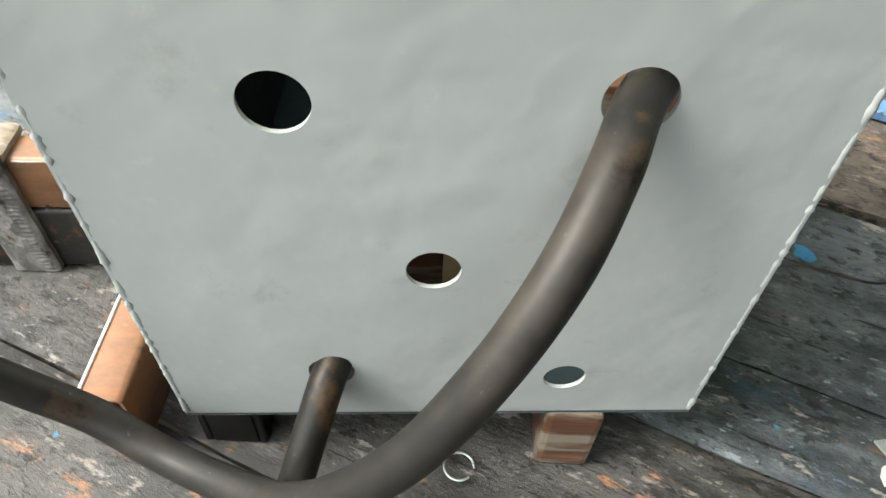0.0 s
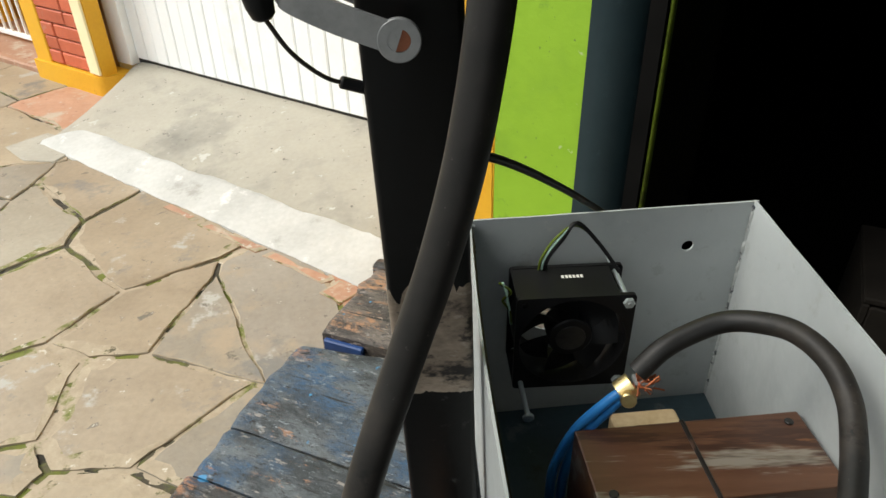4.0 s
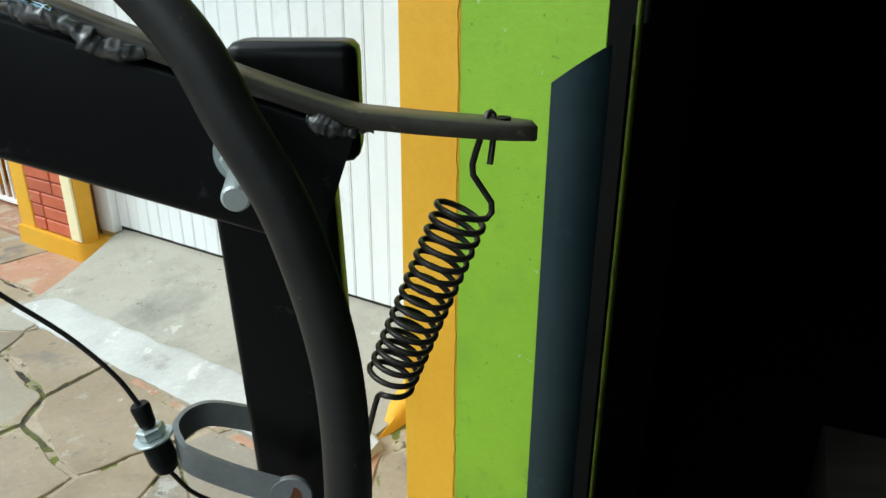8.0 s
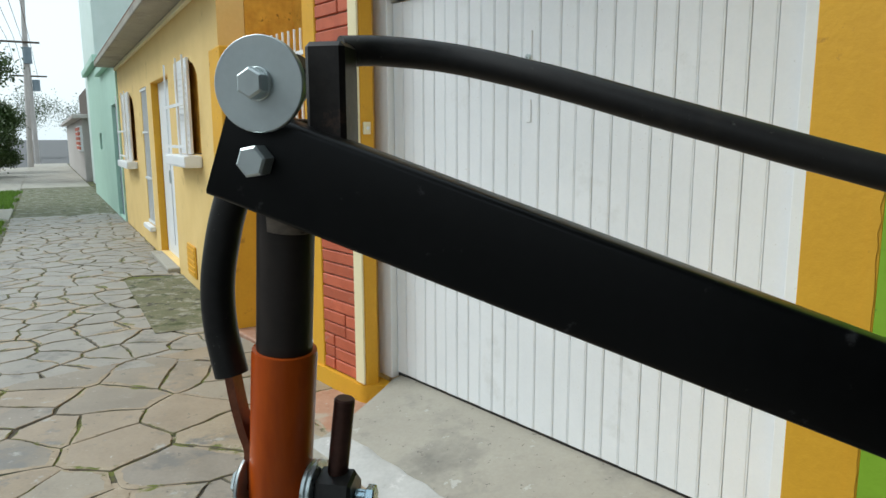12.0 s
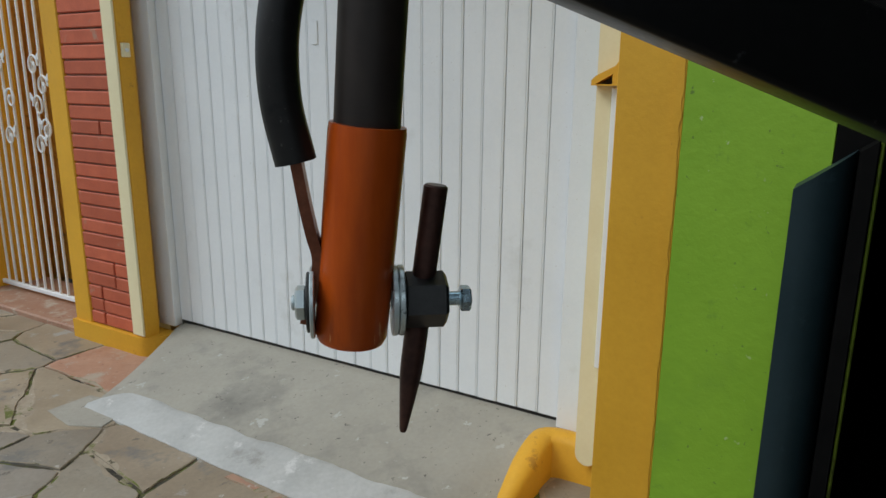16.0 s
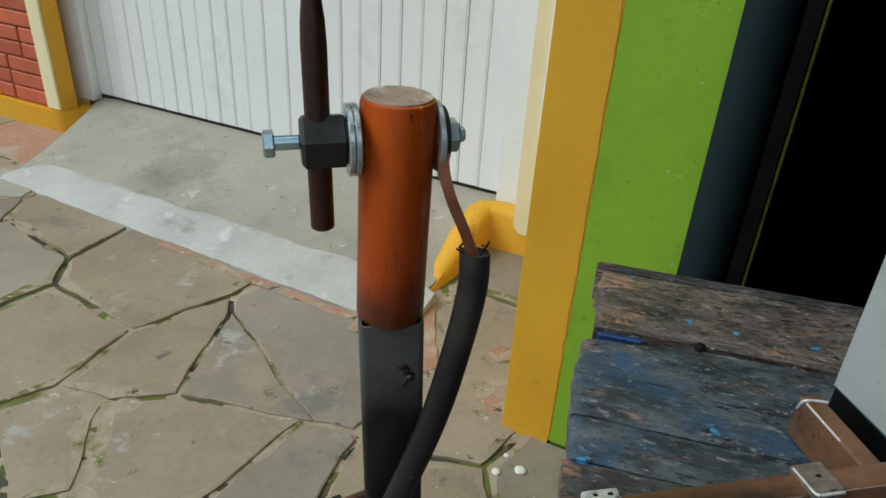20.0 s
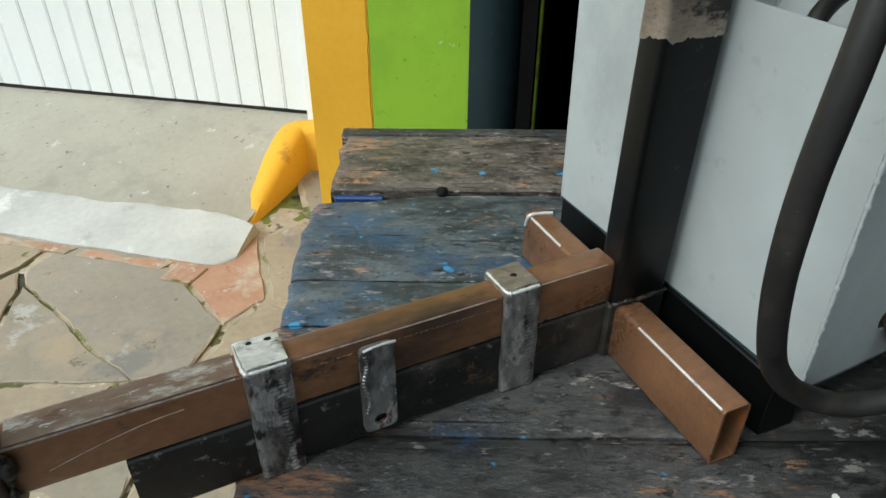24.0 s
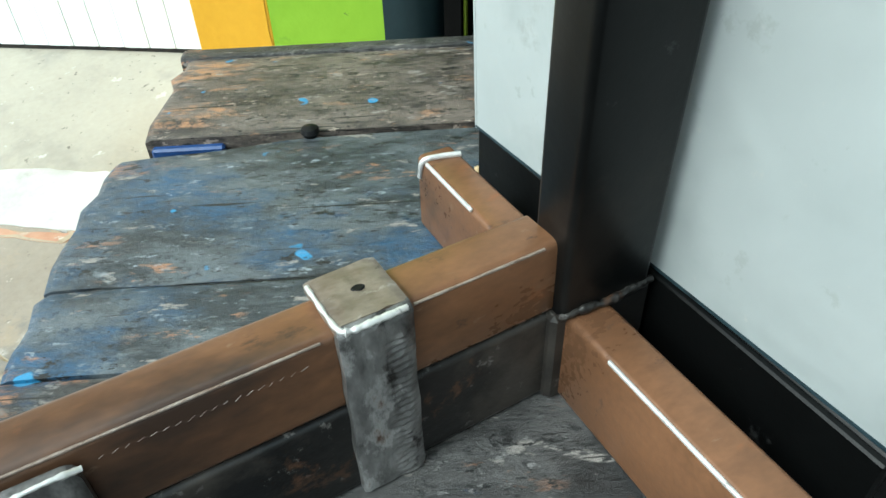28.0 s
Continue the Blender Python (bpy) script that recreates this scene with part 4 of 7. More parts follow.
bmesh.ops.bevel(bm, geom=[e for e in bm.edges if e.calc_face_angle(0) > 0.4], offset=0.010, segments=2, affect="EDGES")
part("plinth", bm, YELLOW, pillar, "ochre painted plinth", 50)

bell = thing("door_bell", "small pale bell push on the ochre pillar side", "bell", STREET)
part("case", box(-2.868, -2.846, 0.858, 0.898, 1.572, 1.640, 0.004, 2), CREAM, bell)
part("button", rod((-2.846, 0.878, 1.606), (-2.842, 0.878, 1.606), 0.010), WHITE, bell, "white push button")

# ---- white iron gate ----
gate = thing("iron_gate", "white painted wrought iron gate with scrolls", "gate", STREET)
bar_me = link_mesh("bar", box(-0.007, 0.007, 1.10, 1.114, 0.06, 2.30, 0.002), WHITE)
for i in range(15):
    ob = new("bar", bar_me)
    ob.parent = gate
    ob.matrix_basis = pose(-4.78 + i * 0.087, 0, 0)
for z in (0.06, 2.12):
    part("rail", box(-4.83, -3.505, 1.095, 1.12, z, z + 0.03, 0.003), WHITE, gate)
for x0, zc, side in ((-4.06, 1.06, 1), (-3.98, 1.16, -1), (-4.04, 1.30, -1), (-3.97, 1.42, 1), (-4.05, 1.54, 1), (-3.76, 1.70, -1), (-3.70, 1.84, 1), (-3.78, 1.98, -1), (-4.40, 1.10, 1), (-4.34, 1.34, -1), (-4.42, 1.56, 1)):
    curl = [(x0 + side * (0.055 * math.cos(a) * (1 - a / 11)), 1.090, zc + 0.072 * math.sin(a) * (1 - a / 11)) for a in [q * 0.62 for q in range(13)]]
    curl.append((curl[-1][0] + 0.01 * side, 1.088, curl[-1][2] - 0.02))
    part("scroll", hose(curl, 0.0065, 6, 3), WHITE, gate)
    part("leaf", sheet([(0, -0.03), (0.014, -0.008), (0.008, 0.018), (0, 0.034), (-0.008, 0.018), (-0.014, -0.008)], [], 0.006, pose(x0 + 0.06 * side, 1.086, zc + 0.05, 0, 25 * side)), WHITE, gate, "small white iron leaf")
part("vine", hose([(-3.52, 1.090, 0.62), (-3.62, 1.088, 0.85), (-3.74, 1.090, 1.02), (-3.86, 1.088, 1.30), (-3.72, 1.090, 1.62), (-3.60, 1.088, 2.02)], 0.0065, 6, 6), WHITE, gate, "curved white iron rod")
solid("gate_step", box(-4.85, -3.45, 0.86, 1.4, -0.05, 0.035, 0.01), STONERED, "red stone threshold below the gate", "step", STREET, "structure")
solid("wall_behind_gate", box(-6.5, -3.4, 2.6, 2.75, -0.05, 4.6), YELLOWROUGH, "ochre wall at the back of the gate passage", "wall", STREET, "structure")
solid("wall_gate_side", box(-3.38, -3.1, 1.092, 2.6, -0.05, 3.0), YELLOWPALE, "ochre side wall of the gate passage", "wall", STREET, "structure")

solid("wall_rough_side", box(-5.3, -3.39, 1.62, 1.75, -0.05, 4.6), YELLOWROUGH, "rough ochre rendered wall behind the gate pier", "wall", STREET, "structure")

# ---- the yellow house further on, turned a little from the near one ----
HOUSE = STREET @ pose(-4.83, 0.86, 0, 0, 0, -10)      # its front runs along -x
house = thing("yellow_house", "pale yellow single-storey house with white windows", "house", HOUSE, kind="structure")
part("pier", box(-0.36, 0.02, 0.0, 0.5, -0.1, 2.25, 0.01), YELLOW, house, "ochre gate pier")
def arched(x0, x1, z0, z1, n=10):
    """An opening with a rounded head."""
    r = (x1 - x0) / 2
    return [(x0, z0), (x1, z0)] + [(x0 + r + r * math.cos(math.pi * k / n), z1 - 0.45 * r + 0.45 * r * math.sin(math.pi * k / n)) for k in range(n + 1)]


DOORWAY, GRILLE = (-4.45, -3.0, 0.05, 2.28), (-5.55, -4.90, 0.33, 2.27)
WINDOWS = [(-2.35, -1.28, 1.40, 2.31), (-7.90, -6.50, 1.20, 2.29)]
holes = [arched(*w) for w in WINDOWS] + [rounded(*DOORWAY, 0.01), rounded(*GRILLE, 0.01)]
part("wall", sheet([(-8.82, -0.2), (-0.365, -0.2), (-0.365, 2.85), (-8.82, 2.85)], holes, 0.22, pose(0, 0.08, 0)), YELLOWPALE, house)
part("wall_back", box(-8.82, -0.44, 0.55, 0.7, -0.2, 2.85), UNLITBLACK, house, "interior wall, coloured near-black as unlit")
part("side_wall", box(-0.42, -0.366, 0.305, 0.8, -0.2, 4.2), YELLOWROUGH, house, "rough ochre rendered side wall")
part("eaves", box(-8.9, -0.30, -0.28, 0.7, 2.852, 2.95, 0.01), CONCRETE, house, "pale overhanging eaves slab")
part("eaves_mould", box(-8.82, -0.366, 0.03, 0.079, 2.79, 2.851, 0.01), CREAM, house, "cream moulding under the eaves")
part("roof", sheet([(-8.9, 0), (-0.30, 0), (-0.30, 1.6), (-8.9, 1.6)], [], 0.05, pose(0, -0.28, 2.96, -62)), ROOFTILE, house, "clay tiled roof")
a, b, c, d = DOORWAY
door = part("door", box(a + 0.01, b - 0.01, 0.17, 0.205, c, d - 0.01, 0.004), WHITE, house, "white painted front door")
for k in range(2):
    part("panel", box(a + 0.12 + 0.66 * k, a + 0.66 + 0.66 * k, 0.160, 0.169, c + 0.15, d - 0.2, 0.004), WHITE, door)
part("handle", box(a + 0.70, a + 0.73, 0.135, 0.159, 1.0, 1.16, 0.004), ZINC, door, "steel handle")
for x0, x1 in ((a - 0.002, a + 0.008), (b - 0.008, b + 0.002)):
    part("reveal", box(x0, x1, 0.082, 0.168, c, d), YELLOW, house, "ochre door reveal")
part("lintel", box(a, b, 0.082, 0.168, d - 0.010, d - 0.002), YELLOW, house, "ochre door reveal")
part("step", box(a - 0.02, b + 0.02, -0.06, 0.258, -0.1, 0.045, 0.01), CONCRETE, house, "pale stone doorstep")
part("vent", box(-2.30, -1.86, 0.060, 0.079, 0.10, 0.44, 0.006), YELLOW, house, "ochre ventilation grille")
for k in range(5):
    part("vent_slat", box(-2.27, -1.89, 0.052, 0.0595, 0.13 + 0.06 * k, 0.16 + 0.06 * k), YELLOW, house)
a, b, c, d = GRILLE
g = part("narrow_window", box(a, b, 0.22, 0.23, c, d), GLASS, house, "narrow glazed opening with a white grille")
for k in range(4):
    part("grille_bar", box(a + (b - a) * (k + 0.5) / 4 - 0.02, a + (b - a) * (k + 0.5) / 4 + 0.02, 0.085, 0.105, c, d), WHITE, g)
for z in (c + 0.02, c + 0.65, c + 1.3, d - 0.05):
    part("grille_rail", box(a + 0.004, b - 0.004, 0.070, 0.084, z, z + 0.03), WHITE, g)
part("sill", box(a - 0.04, b + 0.04, 0.0, 0.078, c - 0.07, c - 0.004, 0.006), WHITE, g)
for a, b, c, d in WINDOWS:
    w = part("window", box(a + 0.01, b - 0.01, 0.14, 0.15, c + 0.01, d), YELLOWROUGH, house, "ochre boarded window in an arched opening")
    m = a + (b - a) * 0.66
    sh = part("shutter", box(a, m, 0.045, 0.075, c, d + 0.02, 0.004), WHITE, w, "white wooden shutter")
    for k in range(14):
        part("slat", box(a + 0.05, m - 0.05, 0.036, 0.0445, c + 0.05 + (d - c - 0.1) * k / 14, c + 0.085 + (d - c - 0.1) * k / 14), WHITE, sh)
    for z in (c + 0.06, c + 0.46):
        part("guard_rail", box(a - 0.02, b + 0.02, -0.06, -0.04, z, z + 0.03), WHITE, w)
    for x in (a - 0.01, m, b - 0.01):
        part("guard_bar", box(x, x + 0.02, -0.058, -0.042, c, d), WHITE, w)
    part("sill", box(a - 0.05, b + 0.03, -0.09, 0.078, c - 0.12, c - 0.006, 0.02, 2), WHITE, w, "white bellied sill")

mint = thing("mint_house", "mint green flat-roofed house with a grey shutter", "house", HOUSE, kind="structure")
part("wall", sheet([(-17.2, -0.2), (-8.83, -0.2), (-8.83, 3.1), (-12.5, 3.1), (-12.5, 3.45), (-17.2, 3.45)], [rounded(-10.1, -8.95, 0.02, 2.22, 0.01), rounded(-14.0, -13.3, 1.3, 1.7, 0.01)], 0.25, pose(0, 0.05, 0)), MINT, mint)
part("shutter", box(-10.09, -8.96, 0.12, 0.16, 0.02, 2.215), GREYSHUTTER, mint, "blue-grey metal shutter")
part("window", box(-14.0, -13.3, 0.15, 0.18, 1.3, 1.7), GLASS, mint)
part("side_wall", box(-9.0, -8.83, 0.301, 5, -0.2, 3.1), MINT, mint)
part("cornice", box(-12.5, -8.95, -0.06, 0.05, 2.96, 3.10, 0.01), MINT, mint)
part("cornice", box(-17.3, -12.51, -0.08, 0.05, 3.30, 3.46, 0.01), MINT, mint)
part("roof", box(-17.2, -9.01, 0.31, 5, 2.80, 2.94), ROOFTILE, mint)
tall = thing("tall_house", "tall pale mint house wall behind the roofs", "house", HOUSE, kind="structure")
part("wall", box(-23, -17.3, 0.3, 9, -0.2, 8.0, 0.02), PALEMINT, tall)
part("gable", sheet([(0, 0), (2.2, 0), (1.1, 1.8)], [], 0.3, pose(-19.5, 0.3, 8.0)), GREYHOUSE, tall, "grey pointed gable")
far = thing("far_house", "grey rendered house far down the street", "house", HOUSE, kind="structure")
part("wall", box(-42, -23.5, 0.1, 6, -0.2, 2.3, 0.02), GREYHOUSE, far)
part("roof", box(-42.3, -23.2, -0.2, 6.3, 2.301, 2.45, 0.02), GREYHOUSE, far)
part("upper_floor", box(-40, -31, 0.8, 6, 2.451, 4.0, 0.02), BARK, far, "dark upper floor")
lv = part("louvre_frame", box(-26.8, -23.6, 0.02, 0.099, 1.1, 2.05), WHITE, far, "white louvre frame")
for k in range(5):
    part("louvre", box(-26.7, -23.7, -0.02, 0.019, 1.16 + 0.18 * k, 1.27 + 0.18 * k), BRICK, lv, "red louvre slat")

# ---- verge: grass, tree, poles ----
verge_bm = slab_grid(-40, -0.6, -7.5, -1.9, -0.03, 50, 0.02)
solid("verge", verge_bm, SOIL, "earth verge between pavement and road", "ground", HOUSE, "structure", smooth=60)
solid("side_road", box(-46, -20.2, -1.94, 0.05, -0.1, 0.006), CONCRETE, "pale concrete side road crossing the pavement", "road", HOUSE, "structure")
solid("verge_path", box(-12.8, -10.3, -7.5, -1.9, -0.1, 0.004, 0.01), CONCRETE, "pale concrete path across the verge", "path", HOUSE, "structure")
solid("road_apron", box(-40, -19.4, -7.5, -1.95, -0.1, -0.002, 0.01), CONCRETE, "pale concrete apron beyond the grass", "road", HOUSE, "structure")
rn = random.Random(31)
gv, gf = [], []
for k in range(30000):
    x, y = rn.uniform(-19.2, -5.2), rn.uniform(-6.5, -1.80)
    if -12.9 < x < -10.2 or y > -1.95 + 0.18 * noise.noise(Vector((x, 0, 0))):
        continue
    h, a, w = rn.uniform(0.03, 0.08), rn.uniform(0, math.tau), rn.uniform(0.008, 0.016)
    dx, dy = math.cos(a) * w, math.sin(a) * w
    lean = (rn.uniform(-0.03, 0.03), rn.uniform(-0.03, 0.03))
    n = len(gv)
    gv += [(x - dx, y - dy, -0.03), (x + dx, y + dy, -0.03), (x + lean[0], y + lean[1], h)]
    gf.append((n, n + 1, n + 2))
gm = bpy.data.meshes.new("grass")
gm.from_pydata(gv, [], gf)
gm.materials.append(GRASS)
grass = new("grass", gm)
grass.matrix_world = HOUSE
tagged(grass, "short green grass on the verge", "grass", kind="stuff")


def tree(name, label, at, height, spread, mat, leaves, seed, trunk_r=0.14):
    """A tapered trunk with limbs and a crown of many small leaf clumps."""
    rn = random.Random(seed)
    t = thing(name, label, "tree", HOUSE @ Matrix.Translation(at))
    part("trunk", hose([(0, 0, -0.1), (0.05, 0.02, height * 0.25), (0.0, 0.1, height * 0.5), (0.1, 0.05, height * 0.75)], lambda q: trunk_r * (1 - 0.65 * q), 10, 5), BARK, t)
    tips = []
    for i in range(11):
        a, z0 = rn.uniform(0, math.tau), height * rn.uniform(0.28, 0.6)
        r, z1 = spread * rn.uniform(0.5, 1.0), height * rn.uniform(0.5, 1.0)
        tip = Vector((r * math.cos(a), r * math.sin(a), z1))
        mid = Vector((0.45 * r * math.cos(a + 0.2), 0.45 * r * math.sin(a + 0.2), (z0 + z1) / 2))
        part("limb", hose([(0, 0, z0), mid, tip], lambda q: trunk_r * 0.35 * (1 - 0.8 * q), 6, 5), BARK, t)
        tips += [tip, mid.lerp(tip, 0.5), mid.lerp(tip, 0.75) + Vector((rn.uniform(-0.4, 0.4), rn.uniform(-0.4, 0.4), rn.uniform(-0.3, 0.4)))]
    v, f = [], []
    for k in range(leaves):
        c = rn.choice(tips) + Vector((rn.gauss(0, 0.34), rn.gauss(0, 0.34), rn.gauss(0, 0.26))) * spread * 0.42
        s = rn.uniform(0.04, 0.10)
        u = Vector((rn.gauss(0, 1), rn.gauss(0, 1), rn.gauss(0, 1))).normalized() * s
        w = u.orthogonal().normalized() * s * 0.5
        n = len(v)
        v += [c - u, c + w, c + u, c - w]
        f.append((n, n + 1, n + 2, n + 3))
    me = bpy.data.meshes.new("crown")
    me.from_pydata(v, [], f)
    me.materials.append(mat)
    ob = new("crown", me)
    ob.parent = t
    return t


tree("street_tree", "tree with thin brownish-green foliage on the verge", (-13.5, -5.0, 0), 5.8, 2.8, FOLIAGEBROWN, 13000, 3)
tree("street_tree", "leafy green tree farther along the verge", (-26, -5.2, 0), 4.6, 2.6, FOLIAGE, 20000, 5)
tree("street_tree", "leafy green tree farther along the verge", (-34, -3.9, 0), 3.4, 1.9, FOLIAGE, 14000, 8)
tree("yard_tree", "green yard tree behind the grey house", (-38, 5.0, 1.4), 4.0, 1.6, FOLIAGE, 4000, 9)
tree("far_tree", "green trees at the end of the street", (-70, -4.0, 0), 6.0, 4.5, FOLIAGE, 7000, 12)
tree("far_tree", "green trees at the end of the street", (-75, 3.0, 0), 5.0, 4.5, FOLIAGE, 7000, 13)
tree("street_shrub", "low green shrub on the far verge", (-29, -3.6, -0.4), 2.0, 1.3, FOLIAGE, 8000, 15, 0.06)
bin_post = thing("litter_basket", "white slatted litter basket on a concrete foot", "litter basket", HOUSE @ Matrix.Translation((-8.6, -2.42, 0)))
part("foot", lathe([(0.15, -0.05), (0.15, 0.20), (0.12, 0.25)], 16), CONCRETE, bin_post, "concrete foot", 40)
part("post", rod((0, 0, 0.25), (0, 0, 0.45), 0.03), WHITE, bin_post)
for k in range(6):
    part("slat", box(0.16, 0.18, -0.24, 0.24, 0.43 + 0.075 * k, 0.485 + 0.075 * k, 0.004), WHITE, bin_post)
    part("slat", box(-0.18, -0.16, -0.24, 0.24, 0.43 + 0.075 * k, 0.485 + 0.075 * k, 0.004), WHITE, bin_post)
for sy in (-0.24, 0.22):
    part("end_panel", box(-0.159, 0.159, sy, sy + 0.02, 0.42, 0.87, 0.004), WHITE, bin_post)
part("base", box(-0.159, 0.159, -0.219, 0.219, 0.42, 0.44, 0.004), WHITE, bin_post)
for x, y, h, lean in ((-40.3, -1.9, 11.0, -0.45), (-48, -1.6, 9.0, 0.0)):
    pole = thing("utility_pole", "grey concrete utility pole with crossarm and wires", "pole", HOUSE @ Matrix.Translation((x, y, 0)))
    part("shaft", hose([(0, 0, -0.1), (lean * 0.3, -lean * 0.5, h * 0.5), (lean * 0.6, -lean, h)], lambda q: 0.16 * (1 - 0.4 * q), 10, 4), GREYHOUSE, pole)
    part("crossarm", box(-0.06, 0.06, -1.0, 1.0, h * 0.62, h * 0.62 + 0.1), BARK, pole)
    part("transformer", rod((0, 0.35, h * 0.52), (0, 0.35, h * 0.60), 0.22), GREYSHUTTER, pole)
for k in range(4):
    solid("power_line", hose([(-48, -2.2 + 0.35 * k, 5.6), (-44, -2.2 + 0.35 * k, 5.4), (-40.3, -2.4 + 0.35 * k, 6.8), (-20, -2.6 + 0.35 * k, 6.4), (4, -3.0 + 0.35 * k, 7.2)], 0.012, 5, 8), BARK, "dark overhead power line", "power line", HOUSE)

# ---- workbench ----
bench = thing("workbench", "old dark plank workbench with blue paint stains", "workbench", BENCH)
rnd = random.Random(11)


def plank(y1, y0, x0, x1, th=0.035, ragged=0.006, seed=1, notch=0.0):
    """A worn plank with a ragged left end."""
    bm = bmesh.new()
    nx, ny = 46, 7
    rows = []
    for i in range(nx + 1):
        k = i / nx
        row = []
        for j in range(ny + 1):
            q = j / ny
            y = y0 + (y1 - y0) * q - (notch * max(0.0, 1 - (x1 - x0) * k ** 1.4 / 0.12) * q)
            x = x0 + ragged * noise.noise(Vector((y * 40, seed, 0))) + (x1 - x0) * k ** 1.4
            e = min(q, 1 - q)
            yy = y + (0.0016 * noise.noise(Vector((x * 20, y0 * 30, seed))) if e == 0 else 0)
            z = 0.0011 * noise.noise(Vector((x * 9, y * 40, seed))) - (0.0022 if e == 0 else 0) - (0.002 if i == 0 else 0)
            row.append(bm.verts.new((x, yy, z)))
        rows.append(row)
    for p, q in zip(rows[:-1], rows[1:]):
        for j in range(ny):
            bm.faces.new((p[j], q[j], q[j + 1], p[j + 1]))
    low = [v for v in bmesh.ops.extrude_face_region(bm, geom=bm.faces[:])["geom"] if isinstance(v, bmesh.types.BMVert)]
    for v in low:
        v.co.z = -th
    return bm


RIGHT = 0.90
part("plank", plank(0.0, -0.1295, 0.004, RIGHT, ragged=0.016, seed=1), PLANKRAW, bench, "torn dark plank with bare orange wood", 40)
part("plank", plank(-0.1385, -0.2795, -0.008, RIGHT, seed=2, notch=0.020), PLANKBLUE, bench, "dark plank stained with blue paint", 40)
part("plank", plank(-0.281, -0.337, -0.004, RIGHT, seed=3), PLANKBLUE, bench, "dark plank stained with blue paint", 40)
part("plank", plank(-0.3385, -0.440, -0.006, RIGHT, seed=4), PLANK, bench, "", 40)
part("plank", plank(-0.4415, -0.532, 0.0, RIGHT, seed=5), PLANK, bench, "", 40)
part("plank", plank(-0.5335, -0.648, -0.004, RIGHT, seed=6), PLANK, bench, "", 40)
part("plank", plank(-0.650, -0.76, 0.002, RIGHT, seed=7), PLANK, bench, "", 40)
part("back_lip", box(-0.004, RIGHT, 0.003, 0.022, -0.05, -0.001, 0.004, 2), PLANK, bench, "raised dark back board")
part("blue_filler", box(0.008, 0.056, -0.1365, -0.1300, -0.03, -0.0065, 0.0015), BLUEEDGE, bench, "bright blue painted plank edge")
for xa in (0.05, RIGHT - 0.20):
    for ya in (-0.10, -0.72):
        part("leg", box(xa, xa + 0.07, ya, ya + 0.07, -TABLE + 0.002, -0.0365, 0.004), PLANK, bench)
for ya in (-0.09, -0.70):
    part("rail", box(0.12, RIGHT - 0.12, ya, ya + 0.03, -0.13, -0.037, 0.003), PLANK, bench)
screw_at = BENCH @ Vector((0.114, -0.1365, 0))

# ---- spot welder: frame, post, swing arm and electrodes ----
welder = thing("spot_welder", "home-made spot welder of black and rusty steel tube", "welder")
Y3 = 0.057        # the base tubes run slightly towards the street as they go left


def beam_y(x):
    return 0.2505 + Y3 * (x + 0.15)


part("base_bar", bar((-0.449, beam_y(-0.449), TABLE + 0.0225), (-0.152, beam_y(-0.152), TABLE + 0.0225), 0.021, 0.0435), SCUFFED, welder, "scuffed black lower tube", 40)
part("beam", bar((-0.497, beam_y(-0.497), 0.902), (-0.150, beam_y(-0.150), 0.902), 0.020, 0.033), RUSTTUBE, welder, "rust brown upper tube", 40)
part("foot", bar((-0.1365, 0.134, TABLE + 0.0225), (-0.1365, 0.240, TABLE + 0.0225), 0.0195, 0.0435), RUSTTUBE, welder, "rust brown foot tube", 40)
part("stub", bar((-0.1335, 0.262, TABLE + 0.0225), (-0.1335, 0.366, TABLE + 0.0225), 0.0195, 0.0435), RUSTTUBE, welder, "rust brown stub tube with bright weld", 40)
POST0, POST1 = Vector((-0.1287, 0.2460, 0.8865)), Vector((-0.1420, 0.2235, 1.392))
part("post", bar(POST0, POST1, 0.0405, 0.021, up=(0, 1, 0)), BLACKPAINT, welder, "black painted upright tube", 40)
part("post_base", box(-0.152, -0.106, 0.236, 0.2605, TABLE, 0.8862, 0.002), SCUFFED, welder, "heat-burnt base of the upright")
bm = bmesh.new()
outline = []
corner = rounded(-0.0411 / 2, 0.0411 / 2, -0.0108, 0.0108, 0.003, 3)
for (ax, ay), (bx, by) in zip(corner, corner[1:] + corner[:1]):
    n = max(1, int(math.hypot(bx - ax, by - ay) / 0.0015))
    outline += [(ax + (bx - ax) * k / n, ay + (by - ay) * k / n) for k in range(n)]
along = (POST1 - POST0).normalized()
across = along.cross(Vector((0, 1, 0))).normalized()
deep = across.cross(along)
rings = []
for q, lump in ((0.348, 0.004), (0.38, 0.0), (0.45, 0.0), (0.490, 0.012)):
    rings.append([bm.verts.new(POST0.lerp(POST1, q) + across * x + deep * y + along * lump * (noise.noise(Vector((x * 170, y * 170, q * 9))) + 0.5 * noise.noise(Vector((x * 700, y * 700, q))))) for x, y in outline])
for p, r in zip(rings[:-1], rings[1:]):
    for k in range(len(outline)):
        bm.faces.new((p[k], p[(k + 1) % len(outline)], r[(k + 1) % len(outline)], r[k]))
part("burnt_patch", bm, BURNT, welder, "bare burnt steel band on the upright", 50)
part("weld_bead", bead([(-0.150, 0.2360, 0.8860), (-0.140, 0.2350, 0.8875), (-0.128, 0.2345, 0.8870), (-0.117, 0.2350, 0.8880), (-0.107, 0.2365, 0.8870)], 0.0019, 5, 31), SCUFFED, welder, "dark grey weld bead", 70)
